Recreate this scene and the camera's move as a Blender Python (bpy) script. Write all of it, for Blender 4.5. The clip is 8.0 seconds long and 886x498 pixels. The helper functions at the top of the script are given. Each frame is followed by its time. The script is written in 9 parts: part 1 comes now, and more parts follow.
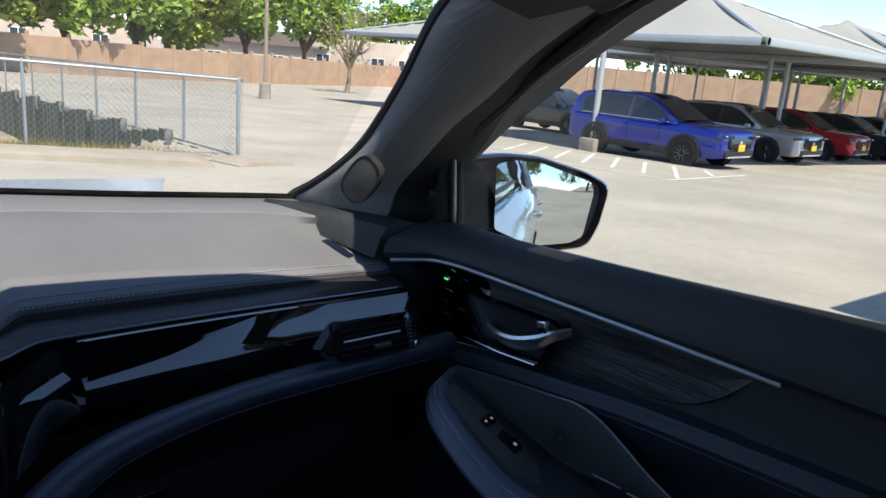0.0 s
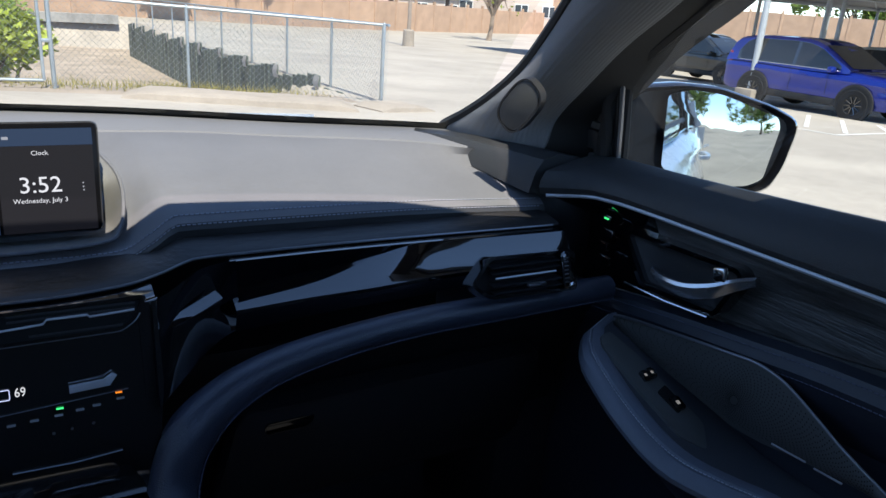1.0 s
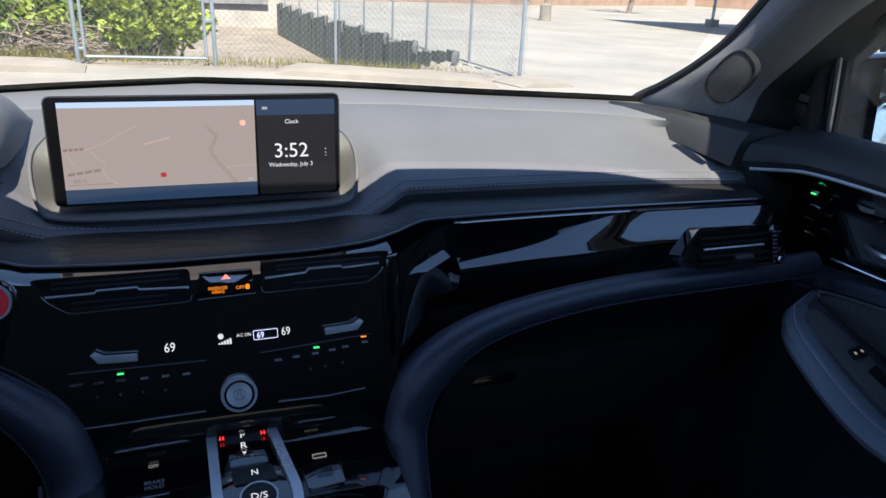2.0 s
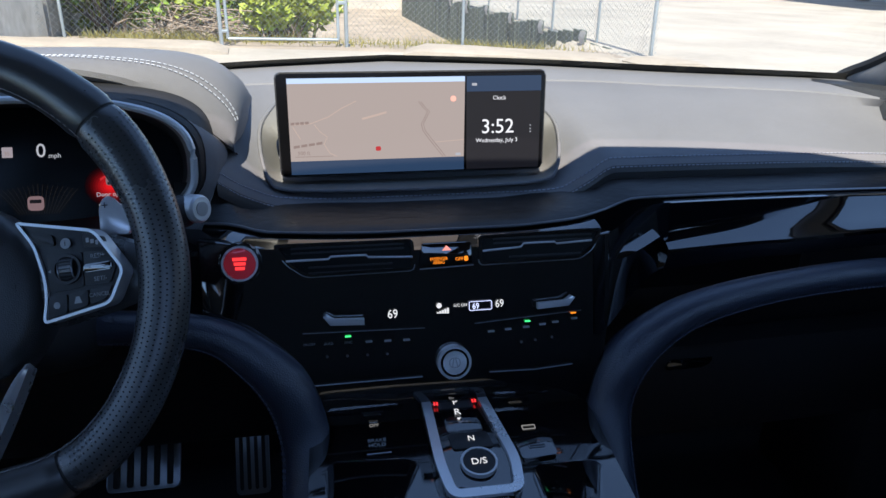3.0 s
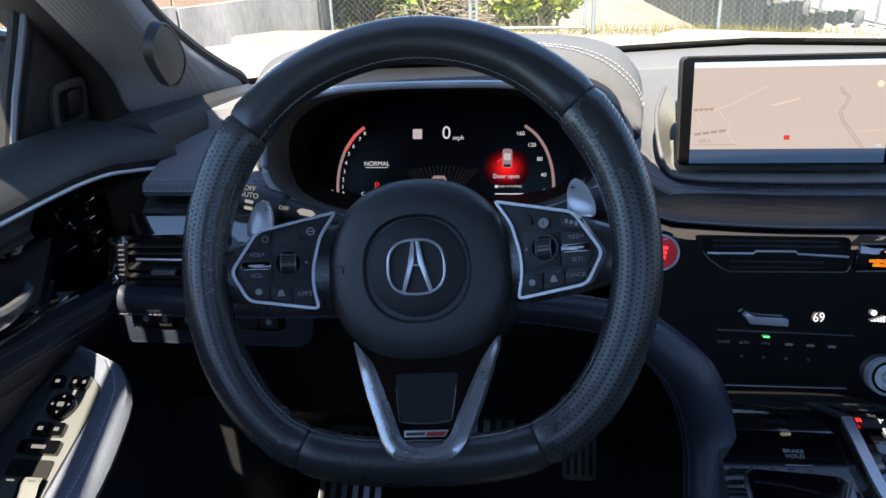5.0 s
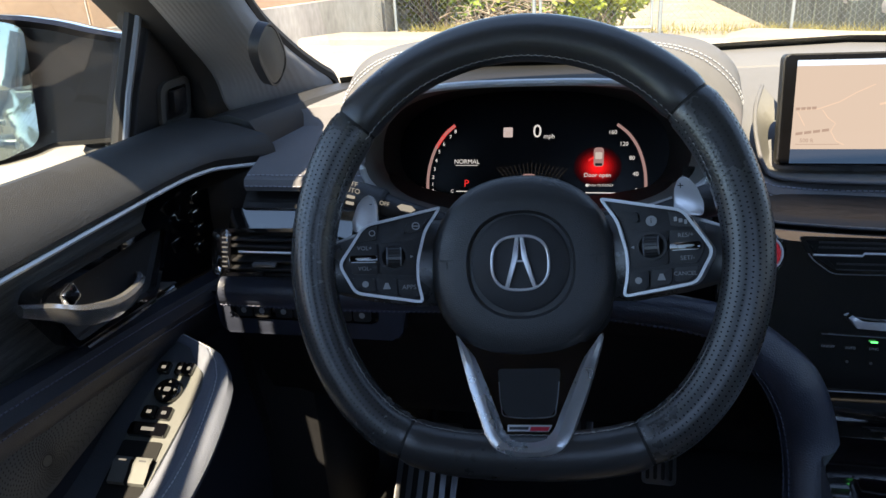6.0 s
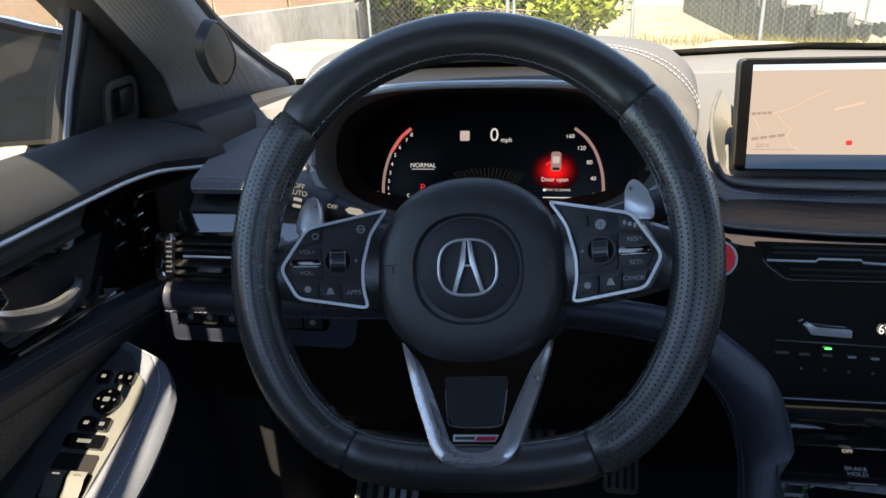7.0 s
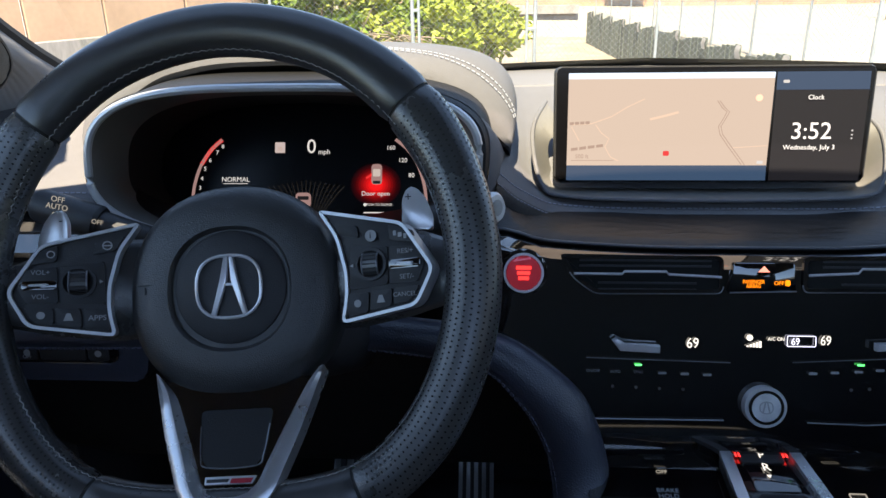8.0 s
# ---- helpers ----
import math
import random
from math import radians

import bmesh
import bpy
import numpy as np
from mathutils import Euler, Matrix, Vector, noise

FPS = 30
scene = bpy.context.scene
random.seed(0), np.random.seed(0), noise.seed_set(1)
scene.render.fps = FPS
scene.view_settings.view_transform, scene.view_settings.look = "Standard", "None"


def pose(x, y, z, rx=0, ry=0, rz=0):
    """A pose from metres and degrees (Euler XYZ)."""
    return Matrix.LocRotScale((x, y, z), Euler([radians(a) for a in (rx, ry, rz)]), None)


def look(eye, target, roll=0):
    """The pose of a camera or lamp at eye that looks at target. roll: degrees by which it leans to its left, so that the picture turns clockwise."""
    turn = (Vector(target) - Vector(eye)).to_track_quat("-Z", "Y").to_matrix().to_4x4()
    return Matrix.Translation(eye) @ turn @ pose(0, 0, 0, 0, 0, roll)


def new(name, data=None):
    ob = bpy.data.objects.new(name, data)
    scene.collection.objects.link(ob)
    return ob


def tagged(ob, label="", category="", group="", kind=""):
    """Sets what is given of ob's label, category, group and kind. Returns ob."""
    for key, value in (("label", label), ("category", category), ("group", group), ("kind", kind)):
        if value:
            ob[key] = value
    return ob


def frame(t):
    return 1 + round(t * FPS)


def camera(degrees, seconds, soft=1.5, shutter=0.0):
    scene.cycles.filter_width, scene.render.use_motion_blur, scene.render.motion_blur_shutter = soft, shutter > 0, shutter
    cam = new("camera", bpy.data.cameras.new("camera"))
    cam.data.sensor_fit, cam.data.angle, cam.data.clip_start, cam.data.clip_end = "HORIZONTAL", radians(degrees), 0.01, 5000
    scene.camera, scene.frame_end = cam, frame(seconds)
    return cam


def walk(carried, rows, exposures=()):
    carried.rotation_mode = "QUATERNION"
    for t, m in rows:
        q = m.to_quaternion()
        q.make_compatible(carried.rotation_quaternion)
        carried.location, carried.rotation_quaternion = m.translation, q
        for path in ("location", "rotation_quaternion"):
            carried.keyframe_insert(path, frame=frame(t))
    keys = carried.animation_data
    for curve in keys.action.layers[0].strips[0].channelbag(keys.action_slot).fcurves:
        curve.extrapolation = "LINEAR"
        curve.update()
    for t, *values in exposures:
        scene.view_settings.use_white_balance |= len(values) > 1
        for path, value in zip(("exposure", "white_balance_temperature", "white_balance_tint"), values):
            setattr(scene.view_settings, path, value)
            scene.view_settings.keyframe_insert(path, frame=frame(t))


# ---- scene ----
cam = camera(62.1, 8.0)

PATH = [
    (0, (0.079, -0.189, 1.318), (1.337, 1.285, 0.822), 4.8),
    (0.5, (0.1, -0.148, 1.292), (1.205, 1.41, 0.699), 4.8),
    (1, (0.095, -0.123, 1.275), (1.04, 1.515, 0.624), 4.3),
    (1.2, (0.066, -0.127, 1.275), (0.946, 1.54, 0.605), 4.2),
    (2.3, (-0.036, -0.122, 1.269), (0.497, 1.655, 0.522), 2.0),
    (2.5, (-0.058, -0.117, 1.267), (0.415, 1.672, 0.508), 1.7),
    (3, (-0.115, -0.107, 1.265), (0.21, 1.704, 0.481), 1.0),
    (3.5, (-0.176, -0.095, 1.259), (-0.001, 1.729, 0.457), 0.5),
    (4, (-0.231, -0.089, 1.261), (-0.218, 1.74, 0.453), -0.7),
    (4.5, (-0.274, -0.087, 1.266), (-0.412, 1.737, 0.459), -1.8),
    (5, (-0.304, -0.09, 1.261), (-0.568, 1.722, 0.458), -2.7),
    (5.2, (-0.313, -0.092, 1.263), (-0.624, 1.713, 0.459), -3.0),
    (6.3, (-0.343, -0.105, 1.261), (-0.767, 1.683, 0.472), -3.7),
    (6.5, (-0.34, -0.102, 1.261), (-0.755, 1.69, 0.475), -3.5),
    (7, (-0.321, -0.084, 1.25), (-0.672, 1.726, 0.474), -2.7),
    (7.5, (-0.288, -0.06, 1.236), (-0.527, 1.774, 0.477), -1.6),
    (8, (-0.222, -0.025, 1.219), (-0.349, 1.837, 0.501), -1.0),
]
walk(cam, [(t, look(eye, target, roll)) for t, eye, target, roll in PATH],
     exposures=[(0, 1.3, 7000, 10), (1, 1.5, 6650, 10), (2.5, 1.68, 6700, 10), (3.5, 1.9, 6700, 10), (4.5, 2.25, 7000, 10), (5.2, 2.35, 7500, 10), (6.3, 2.4, 8700, 10), (7, 2.4, 8700, 10), (8, 2.42, 8400, 10)])

# ---- world and sun ----
SUN_ELEV, SUN_SIDE = 58.8, 8.0      # degrees up; degrees from straight behind towards the driver's side
world = bpy.data.worlds.new("sky")
scene.world = world
world.use_nodes = True
wn = world.node_tree.nodes
sky = wn.new("ShaderNodeTexSky")
sky.sky_type, sky.sun_disc = "NISHITA", False
to_sun = Vector((-math.sin(radians(SUN_SIDE)) * math.cos(radians(SUN_ELEV)), -math.cos(radians(SUN_SIDE)) * math.cos(radians(SUN_ELEV)), math.sin(radians(SUN_ELEV))))
sky.sun_elevation, sky.sun_rotation = radians(SUN_ELEV), math.atan2(to_sun.x, to_sun.y)
sky.air_density, sky.dust_density, sky.ozone_density = 0.8, 0.0, 3.0
sky.altitude = 2500
world.node_tree.links.new(sky.outputs[0], wn["Background"].inputs[0])
wn["Background"].inputs[1].default_value = 0.15
sun = new("sun", bpy.data.lights.new("sun", "SUN"))
sun.data.energy, sun.data.angle, sun.data.color = 3.0, radians(0.53), (1.0, 0.95, 0.87)
sun.matrix_world = look(to_sun * 40, (0, 0, 0))

# ---- materials ----


def nodes_of(name):
    m = bpy.data.materials.new(name)
    m.use_nodes = True
    nt = m.node_tree
    return m, nt, nt.nodes["Principled BSDF"]


def mat(name, color, rough=0.5, metal=0.0, var=0.15, vscale=9.0, grain=0.0, gscale=900.0, kind="noise", coat=0.0, spec=0.5,
        rvar=0.08, island=0.0, stretch=(1, 1, 1), two=None, emit=0.0):
    """A surface with a base colour that varies at a large and a small scale, and fine relief."""
    m, nt, b = nodes_of(name)
    n, l = nt.nodes, nt.links
    tc = n.new("ShaderNodeTexCoord")
    mp = n.new("ShaderNodeMapping")
    mp.inputs["Scale"].default_value = stretch
    l.new(tc.outputs["Object"], mp.inputs[0])
    big = n.new("ShaderNodeTexNoise")
    big.inputs["Scale"].default_value, big.inputs["Detail"].default_value = vscale, 6
    l.new(mp.outputs[0], big.inputs[0])
    small = n.new("ShaderNodeTexNoise")
    small.inputs["Scale"].default_value, small.inputs["Detail"].default_value = vscale * 14, 4
    l.new(mp.outputs[0], small.inputs[0])
    add = n.new("ShaderNodeMath")
    add.operation = "MULTIPLY_ADD"
    add.inputs[1].default_value = 0.4
    l.new(small.outputs[0], add.inputs[0])
    l.new(big.outputs[0], add.inputs[2])
    ramp = n.new("ShaderNodeValToRGB")
    c = Vector(color)
    c2 = Vector(two) if two else c * (1 + var)
    c1 = c * (1 - var)
    ramp.color_ramp.elements[0].position, ramp.color_ramp.elements[1].position = 0.45, 0.95
    ramp.color_ramp.elements[0].color, ramp.color_ramp.elements[1].color = (*c1, 1), (*c2, 1)
    l.new(add.outputs[0], ramp.inputs[0])
    out = ramp.outputs[0]
    if island:
        geo = n.new("ShaderNodeNewGeometry")
        oi = n.new("ShaderNodeObjectInfo")
        sm = n.new("ShaderNodeMath")
        l.new(geo.outputs["Random Per Island"], sm.inputs[0])
        l.new(oi.outputs["Random"], sm.inputs[1])
        mr = n.new("ShaderNodeMapRange")
        mr.inputs[2].default_value = 2.0
        mr.inputs[3].default_value, mr.inputs[4].default_value = 1 - island, 1 + island
        l.new(sm.outputs[0], mr.inputs[0])
        mx = n.new("ShaderNodeVectorMath")
        mx.operation = "SCALE"
        l.new(out, mx.inputs[0])
        l.new(mr.outputs[0], mx.inputs["Scale"])
        out = mx.outputs[0]
    l.new(out, b.inputs["Base Color"])
    rr = n.new("ShaderNodeMapRange")
    rr.inputs[3].default_value, rr.inputs[4].default_value = max(0.02, rough - rvar), min(1, rough + rvar)
    l.new(add.outputs[0], rr.inputs[0])
    l.new(rr.outputs[0], b.inputs["Roughness"])
    b.inputs["Metallic"].default_value = metal
    b.inputs["Coat Weight"].default_value = coat
    b.inputs["Coat Roughness"].default_value = 0.04
    b.inputs["Specular IOR Level"].default_value = spec
    if emit:
        b.inputs["Emission Color"].default_value = (*c, 1)
        b.inputs["Emission Strength"].default_value = emit
    if grain:
        if kind == "noise":
            t = n.new("ShaderNodeTexNoise")
            t.inputs["Detail"].default_value = 3
            t.inputs["Scale"].default_value = gscale
        elif kind == "leather":
            t = n.new("ShaderNodeTexVoronoi")
            t.feature = "DISTANCE_TO_EDGE"
            t.inputs["Scale"].default_value = gscale
        elif kind == "dots":
            t = n.new("ShaderNodeTexVoronoi")
            t.inputs["Scale"].default_value, t.inputs["Randomness"].default_value = gscale, 0.15
        elif kind == "wave":
            t = n.new("ShaderNodeTexWave")
            t.inputs["Scale"].default_value, t.inputs["Distortion"].default_value = gscale, 1.2
            t.inputs["Detail"].default_value = 3
        l.new(mp.outputs[0], t.inputs[0])
        h = t.outputs["Distance"] if kind in ("leather", "dots") else t.outputs[0 if kind == "noise" else 1]
        if kind == "dots":
            st = n.new("ShaderNodeMapRange")
            st.inputs[1].default_value, st.inputs[2].default_value = 0.15, 0.42
            l.new(h, st.inputs[0])
            h = st.outputs[0]
        bp = n.new("ShaderNodeBump")
        bp.inputs["Strength"].default_value, bp.inputs["Distance"].default_value = grain, 0.0012
        l.new(h, bp.inputs["Height"])
        l.new(bp.outputs[0], b.inputs["Normal"])
    return m


def glow(name, color, strength):
    m, nt, b = nodes_of(name)
    b.inputs["Base Color"].default_value = (0.01, 0.01, 0.012, 1)
    b.inputs["Roughness"].default_value = 0.6
    b.inputs["Specular IOR Level"].default_value = 0.06
    b.inputs["Emission Color"].default_value = (*color, 1)
    b.inputs["Emission Strength"].default_value = strength * 0.72
    return m


def glass(name, tint, gloss=1.0):
    m = bpy.data.materials.new(name)
    m.use_nodes = True
    n, l = m.node_tree.nodes, m.node_tree.links
    n.remove(n["Principled BSDF"])
    tr, gl, mx, fr = n.new("ShaderNodeBsdfTransparent"), n.new("ShaderNodeBsdfGlossy"), n.new("ShaderNodeMixShader"), n.new("ShaderNodeLayerWeight")
    tr.inputs[0].default_value = (*tint, 1)
    gl.inputs["Roughness"].default_value = 0.02
    gl.inputs[0].default_value = (gloss, gloss, gloss, 1)
    po, ma = n.new("ShaderNodeMath"), n.new("ShaderNodeMath")
    po.operation, ma.operation = "POWER", "MULTIPLY_ADD"
    po.inputs[1].default_value = 5.0
    ma.inputs[1].default_value, ma.inputs[2].default_value = 0.9, 0.05
    l.new(fr.outputs["Facing"], po.inputs[0])
    l.new(po.outputs[0], ma.inputs[0])
    l.new(ma.outputs[0], mx.inputs[0])
    l.new(tr.outputs[0], mx.inputs[1])
    l.new(gl.outputs[0], mx.inputs[2])
    l.new(mx.outputs[0], n["Material Output"].inputs[0])
    return m


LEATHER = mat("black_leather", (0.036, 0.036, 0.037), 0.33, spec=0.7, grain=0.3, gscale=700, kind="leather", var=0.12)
SILL_LEATHER = mat("grained_sill_leather", (0.037, 0.038, 0.039), 0.42, spec=0.45, grain=0.5, gscale=620, kind="leather", var=0.12)
DOOR_LEATHER = mat("door_leather", (0.028, 0.032, 0.044), 0.36, grain=0.3, gscale=600, kind="leather", var=0.12)
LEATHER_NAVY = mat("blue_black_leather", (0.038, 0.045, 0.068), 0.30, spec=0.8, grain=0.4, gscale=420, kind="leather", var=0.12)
RIM_SMOOTH = mat("wheel_leather", (0.040, 0.039, 0.040), 0.27, spec=0.85, grain=0.12, gscale=800, kind="leather", var=0.12)
RIM_PERF = mat("grip_leather", (0.052, 0.052, 0.053), 0.24, spec=1.0, grain=0.15, gscale=800, kind="leather", var=0.12)
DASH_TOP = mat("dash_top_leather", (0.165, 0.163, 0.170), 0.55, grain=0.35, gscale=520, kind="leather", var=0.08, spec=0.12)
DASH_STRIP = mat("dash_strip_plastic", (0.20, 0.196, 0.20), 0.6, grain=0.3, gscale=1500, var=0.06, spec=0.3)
# Pale blue base colour carries the sky sheen of the armrest's edge.
ARM_LEATHER = mat("sky_sheen_leather", (0.17, 0.19, 0.235), 0.40, spec=0.9, grain=0.4, gscale=420, kind="leather", var=0.1)
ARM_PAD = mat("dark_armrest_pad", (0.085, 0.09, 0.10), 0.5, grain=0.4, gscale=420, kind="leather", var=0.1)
PLASTIC = mat("black_plastic", (0.024, 0.024, 0.026), 0.45, grain=0.3, gscale=1400, var=0.15)
# Black plastic again, darkened for recesses and undersides where shade falls.
PLASTIC_SHADED = mat("shade_darkened_plastic", (0.009, 0.009, 0.010), 0.6, grain=0.3, gscale=900, var=0.2)
SWITCH_PLATE = mat("grey_switch_panel", (0.13, 0.135, 0.128), 0.40, grain=0.25, gscale=1600, var=0.08)
PILLAR = mat("pillar_fabric", (0.19, 0.19, 0.192), 0.8, grain=0.35, gscale=330, kind="wave", var=0.06, stretch=(0.2, 0.6, 2.2))
HEADLINER = mat("headliner_fabric", (0.05, 0.05, 0.052), 0.9, grain=0.4, gscale=800, var=0.08)
GLOSS = mat("piano_black", (0.003, 0.003, 0.004), 0.05, var=0.1, coat=1.0, rvar=0.02, spec=0.9)
GLOSS.node_tree.nodes["Principled BSDF"].inputs["Coat IOR"].default_value = 1.75
WOOD = mat("dark_grained_trim", (0.016, 0.0155, 0.0155), 0.36, grain=1.0, gscale=26, kind="wave", var=0.5, two=(0.11, 0.107, 0.102), vscale=6, stretch=(1.0, 1.4, 22))
CHROME = mat("polished_chrome", (0.72, 0.73, 0.75), 0.12, metal=1, var=0.04, rvar=0.04)
SATIN = mat("satin_silver", (0.62, 0.63, 0.65), 0.34, metal=0.45, var=0.05, rvar=0.06)
SATIN_DARK = mat("dark_satin_metal", (0.25, 0.255, 0.27), 0.28, metal=0.7, var=0.06)
SPUN = mat("spun_aluminium", (0.80, 0.81, 0.82), 0.36, metal=0.5, var=0.1, vscale=60)
_sp = SPUN.node_tree
_tg = _sp.nodes.new("ShaderNodeTangent")
_tg.direction_type, _tg.axis = "RADIAL", "Y"
_sp.links.new(_tg.outputs[0], _sp.nodes["Principled BSDF"].inputs["Tangent"])
_sp.nodes["Principled BSDF"].inputs["Anisotropic"].default_value = 0.85
CARPET = mat("black_carpet", (0.022, 0.022, 0.023), 0.95, grain=1.0, gscale=700, var=0.25)
THREAD = mat("grey_thread", (0.30, 0.31, 0.36), 0.7, var=0.1)
THREAD_PALE = mat("pale_thread", (0.55, 0.57, 0.62), 0.7, var=0.1)
THREAD_GREY = mat("dark_grey_thread", (0.30, 0.29, 0.28), 0.7)
THREAD_DIM = mat("dim_blue_thread", (0.10, 0.11, 0.16), 0.7, var=0.1)
GRILLE_HOLE = mat("grille_hole", (0.004, 0.004, 0.004), 0.8)
GRILLE = mat("grille_plastic", (0.085, 0.086, 0.084), 0.45, grain=0.2, gscale=1200, var=0.1)
RUBBER = mat("black_rubber", (0.015, 0.015, 0.015), 0.7, var=0.15)
LABEL = glow("label_white", (0.75, 0.75, 0.75), 0.14)
HANDLE = mat("brushed_handle_chrome", (0.62, 0.63, 0.65), 0.2, metal=0.85, var=0.05)
STRIP_WOOD = mat("dark_strip_trim", (0.022, 0.021, 0.021), 0.36, grain=0.9, gscale=30, var=0.4, vscale=10, stretch=(1.2, 3, 14))
LABEL_DIM = mat("label_grey", (0.35, 0.35, 0.35), 0.5)
SCREEN_BLACK = mat("display_glass", (0.006, 0.006, 0.007), 0.22, var=0.05, rvar=0.02, spec=0.18)
EMBLEM = mat("bright_emblem_metal", (0.80, 0.80, 0.82), 0.2, metal=0.4, var=0.05)
VSPOKE = mat("satin_spoke_metal", (0.66, 0.67, 0.69), 0.26, metal=0.75, var=0.05, rvar=0.05)
SHROUD = mat("shroud_plastic", (0.16, 0.155, 0.145), 0.55, grain=0.2, gscale=1400, var=0.08)
SCR_MAP = glow("map_field", (0.60, 0.51, 0.49), 0.30)
SCR_SKY = glow("map_sky", (0.42, 0.55, 0.80), 0.6)
SCR_NAVY = glow("screen_navy", (0.02, 0.045, 0.10), 0.5)
SCR_BLACK = glow("screen_black", (0.006, 0.006, 0.008), 0.6)
SCR_WHITE = glow("screen_white", (0.78, 0.82, 0.95), 0.24)
SCR_ROAD = glow("map_road", (0.36, 0.28, 0.25), 0.65)
SCR_ROAD2 = glow("map_road_edge", (0.20, 0.15, 0.14), 0.6)
SCR_RED = glow("screen_red", (0.9, 0.04, 0.05), 0.25)
CLOCK_WHITE = glow("clock_white", (0.82, 0.84, 0.92), 0.5)
SCR_RAY = glow("screen_dim_grey", (0.35, 0.33, 0.33), 0.03)
SCR_PINK = glow("gauge_pink", (0.66, 0.44, 0.50), 0.13)
LED_GREEN = glow("led_green", (0.05, 0.9, 0.25), 0.7)
LED_AMBER = glow("led_amber", (1.0, 0.27, 0.02), 0.55)
LED_RED = glow("led_red", (1.0, 0.035, 0.04), 0.7)
LED_BLUE = glow("led_blue_white", (0.55, 0.62, 0.95), 0.8)
LED_WHITE = glow("led_white", (0.85, 0.88, 0.95), 0.42)
WINDSHIELD_GLASS = glass("windshield_glass", (0.90, 0.93, 0.90))
DOOR_GLASS = glass("door_glass", (0.84, 0.88, 0.85))
ROOF_GLASS = glass("roof_glass", (0.93, 0.94, 0.94))
REAR_GLASS = glass("privacy_glass", (0.40, 0.42, 0.42))
MIRROR_DIM = mat("dimming_mirror", (0.20, 0.25, 0.255), 0.02, metal=1, var=0.01, rvar=0.005)
MIRROR = mat("mirror_silver", (0.50, 0.55, 0.57), 0.02, metal=1, var=0.01, rvar=0.005)
PAINT_WHITE = mat("pearl_white_paint", (0.68, 0.72, 0.76), 0.25, coat=1, var=0.03)
ASPHALT = mat("sunbleached_concrete", (0.37, 0.33, 0.28), 0.9, grain=0.8, gscale=60, var=0.2, vscale=0.5)
KERB = mat("kerb_concrete", (0.32, 0.275, 0.225), 0.9, grain=0.6, gscale=50, var=0.18, vscale=2)
PAINT_LINE = mat("worn_white_line", (0.66, 0.65, 0.62), 0.8, var=0.18, vscale=3)
GALV = mat("galvanised_steel", (0.36, 0.40, 0.42), 0.45, metal=0.6, var=0.15, vscale=3)
WIRE = mat("galvanised_wire", (0.33, 0.37, 0.37), 0.5, metal=0.5, var=0.1)
PLANK = mat("weathered_green_planks", (0.10, 0.12, 0.105), 0.85, grain=0.6, gscale=40, var=0.3, vscale=2.5, island=0.25, stretch=(1, 1, 0.25))
PLANK_CAP = mat("pale_torn_liner", (0.46, 0.44, 0.41), 0.85, var=0.2, vscale=4)
TAN_WALL = mat("tan_wall_panels", (0.42, 0.28, 0.19), 0.9, grain=0.5, gscale=30, var=0.16, vscale=1.2, island=0.1)
GREY_WALL = mat("stained_concrete_wall", (0.30, 0.29, 0.27), 0.92, grain=0.7, gscale=25, var=0.4, vscale=1.5, stretch=(1, 1, 0.3))
HOUSE_WALL = mat("house_stucco", (0.55, 0.45, 0.38), 0.9, var=0.1, vscale=0.8)
ROOF = mat("brown_shingle", (0.12, 0.09, 0.08), 0.9, var=0.2, vscale=3)
WINDOW_DARK = mat("house_window", (0.05, 0.06, 0.07), 0.12)
BARK = mat("bark", (0.10, 0.075, 0.06), 0.95, grain=1, gscale=40, var=0.3, vscale=5)
LEAF = mat("green_leaves", (0.19, 0.29, 0.04), 0.6, var=0.35, vscale=1.2, island=0.4)
LEAF2 = mat("yellow_green_leaves", (0.25, 0.30, 0.04), 0.6, var=0.35, vscale=1.2, island=0.4)
TWIG = mat("dry_brush", (0.28, 0.22, 0.17), 0.95, var=0.3, vscale=4)
DIRT = mat("gravel_yard", (0.33, 0.27, 0.21), 0.95, grain=1, gscale=14, var=0.28, vscale=1.1)
CANOPY = mat("canopy_fabric", (0.35, 0.34, 0.32), 0.85, var=0.05, vscale=0.5)
STEEL_GREY = mat("painted_steel", (0.42, 0.45, 0.47), 0.4, var=0.08)
TYRE = mat("tyre", (0.012, 0.012, 0.012), 0.8, var=0.2)
SUV_GLASS = mat("tinted_car_glass", (0.015, 0.018, 0.02), 0.05, coat=0.5)
CLADDING = mat("car_cladding", (0.02, 0.02, 0.02), 0.6)
PLATE = mat("yellow_plate", (0.80, 0.50, 0.05), 0.5, var=0.03)
LAMP_GLASS = mat("headlight", (0.6, 0.62, 0.65), 0.1, coat=1, var=0.1)

# ---- building blocks ----


def world_of(ob):
    m = Matrix.Identity(4)
    while ob:
        m = ob.matrix_basis @ m
        ob = ob.parent
    return m


def thing(name, at=(0, 0, 0), label="", category="", group="", kind="", turn=None):
    ob = new(name)
    ob.empty_display_size = 0.02
    ob.matrix_basis = Matrix.Translation(at) @ turn if turn else Matrix.Translation(at)
    return tagged(ob, label, category, group, kind)


def finish(bm, angle=32):
    bmesh.ops.remove_doubles(bm, verts=bm.verts, dist=1e-6)
    bmesh.ops.recalc_face_normals(bm, faces=bm.faces)
    lim = radians(angle)
    for f in bm.faces:
        f.smooth = True
    for e in bm.edges:
        if len(e.link_faces) == 2 and e.calc_face_angle(0) > lim:
            e.smooth = False


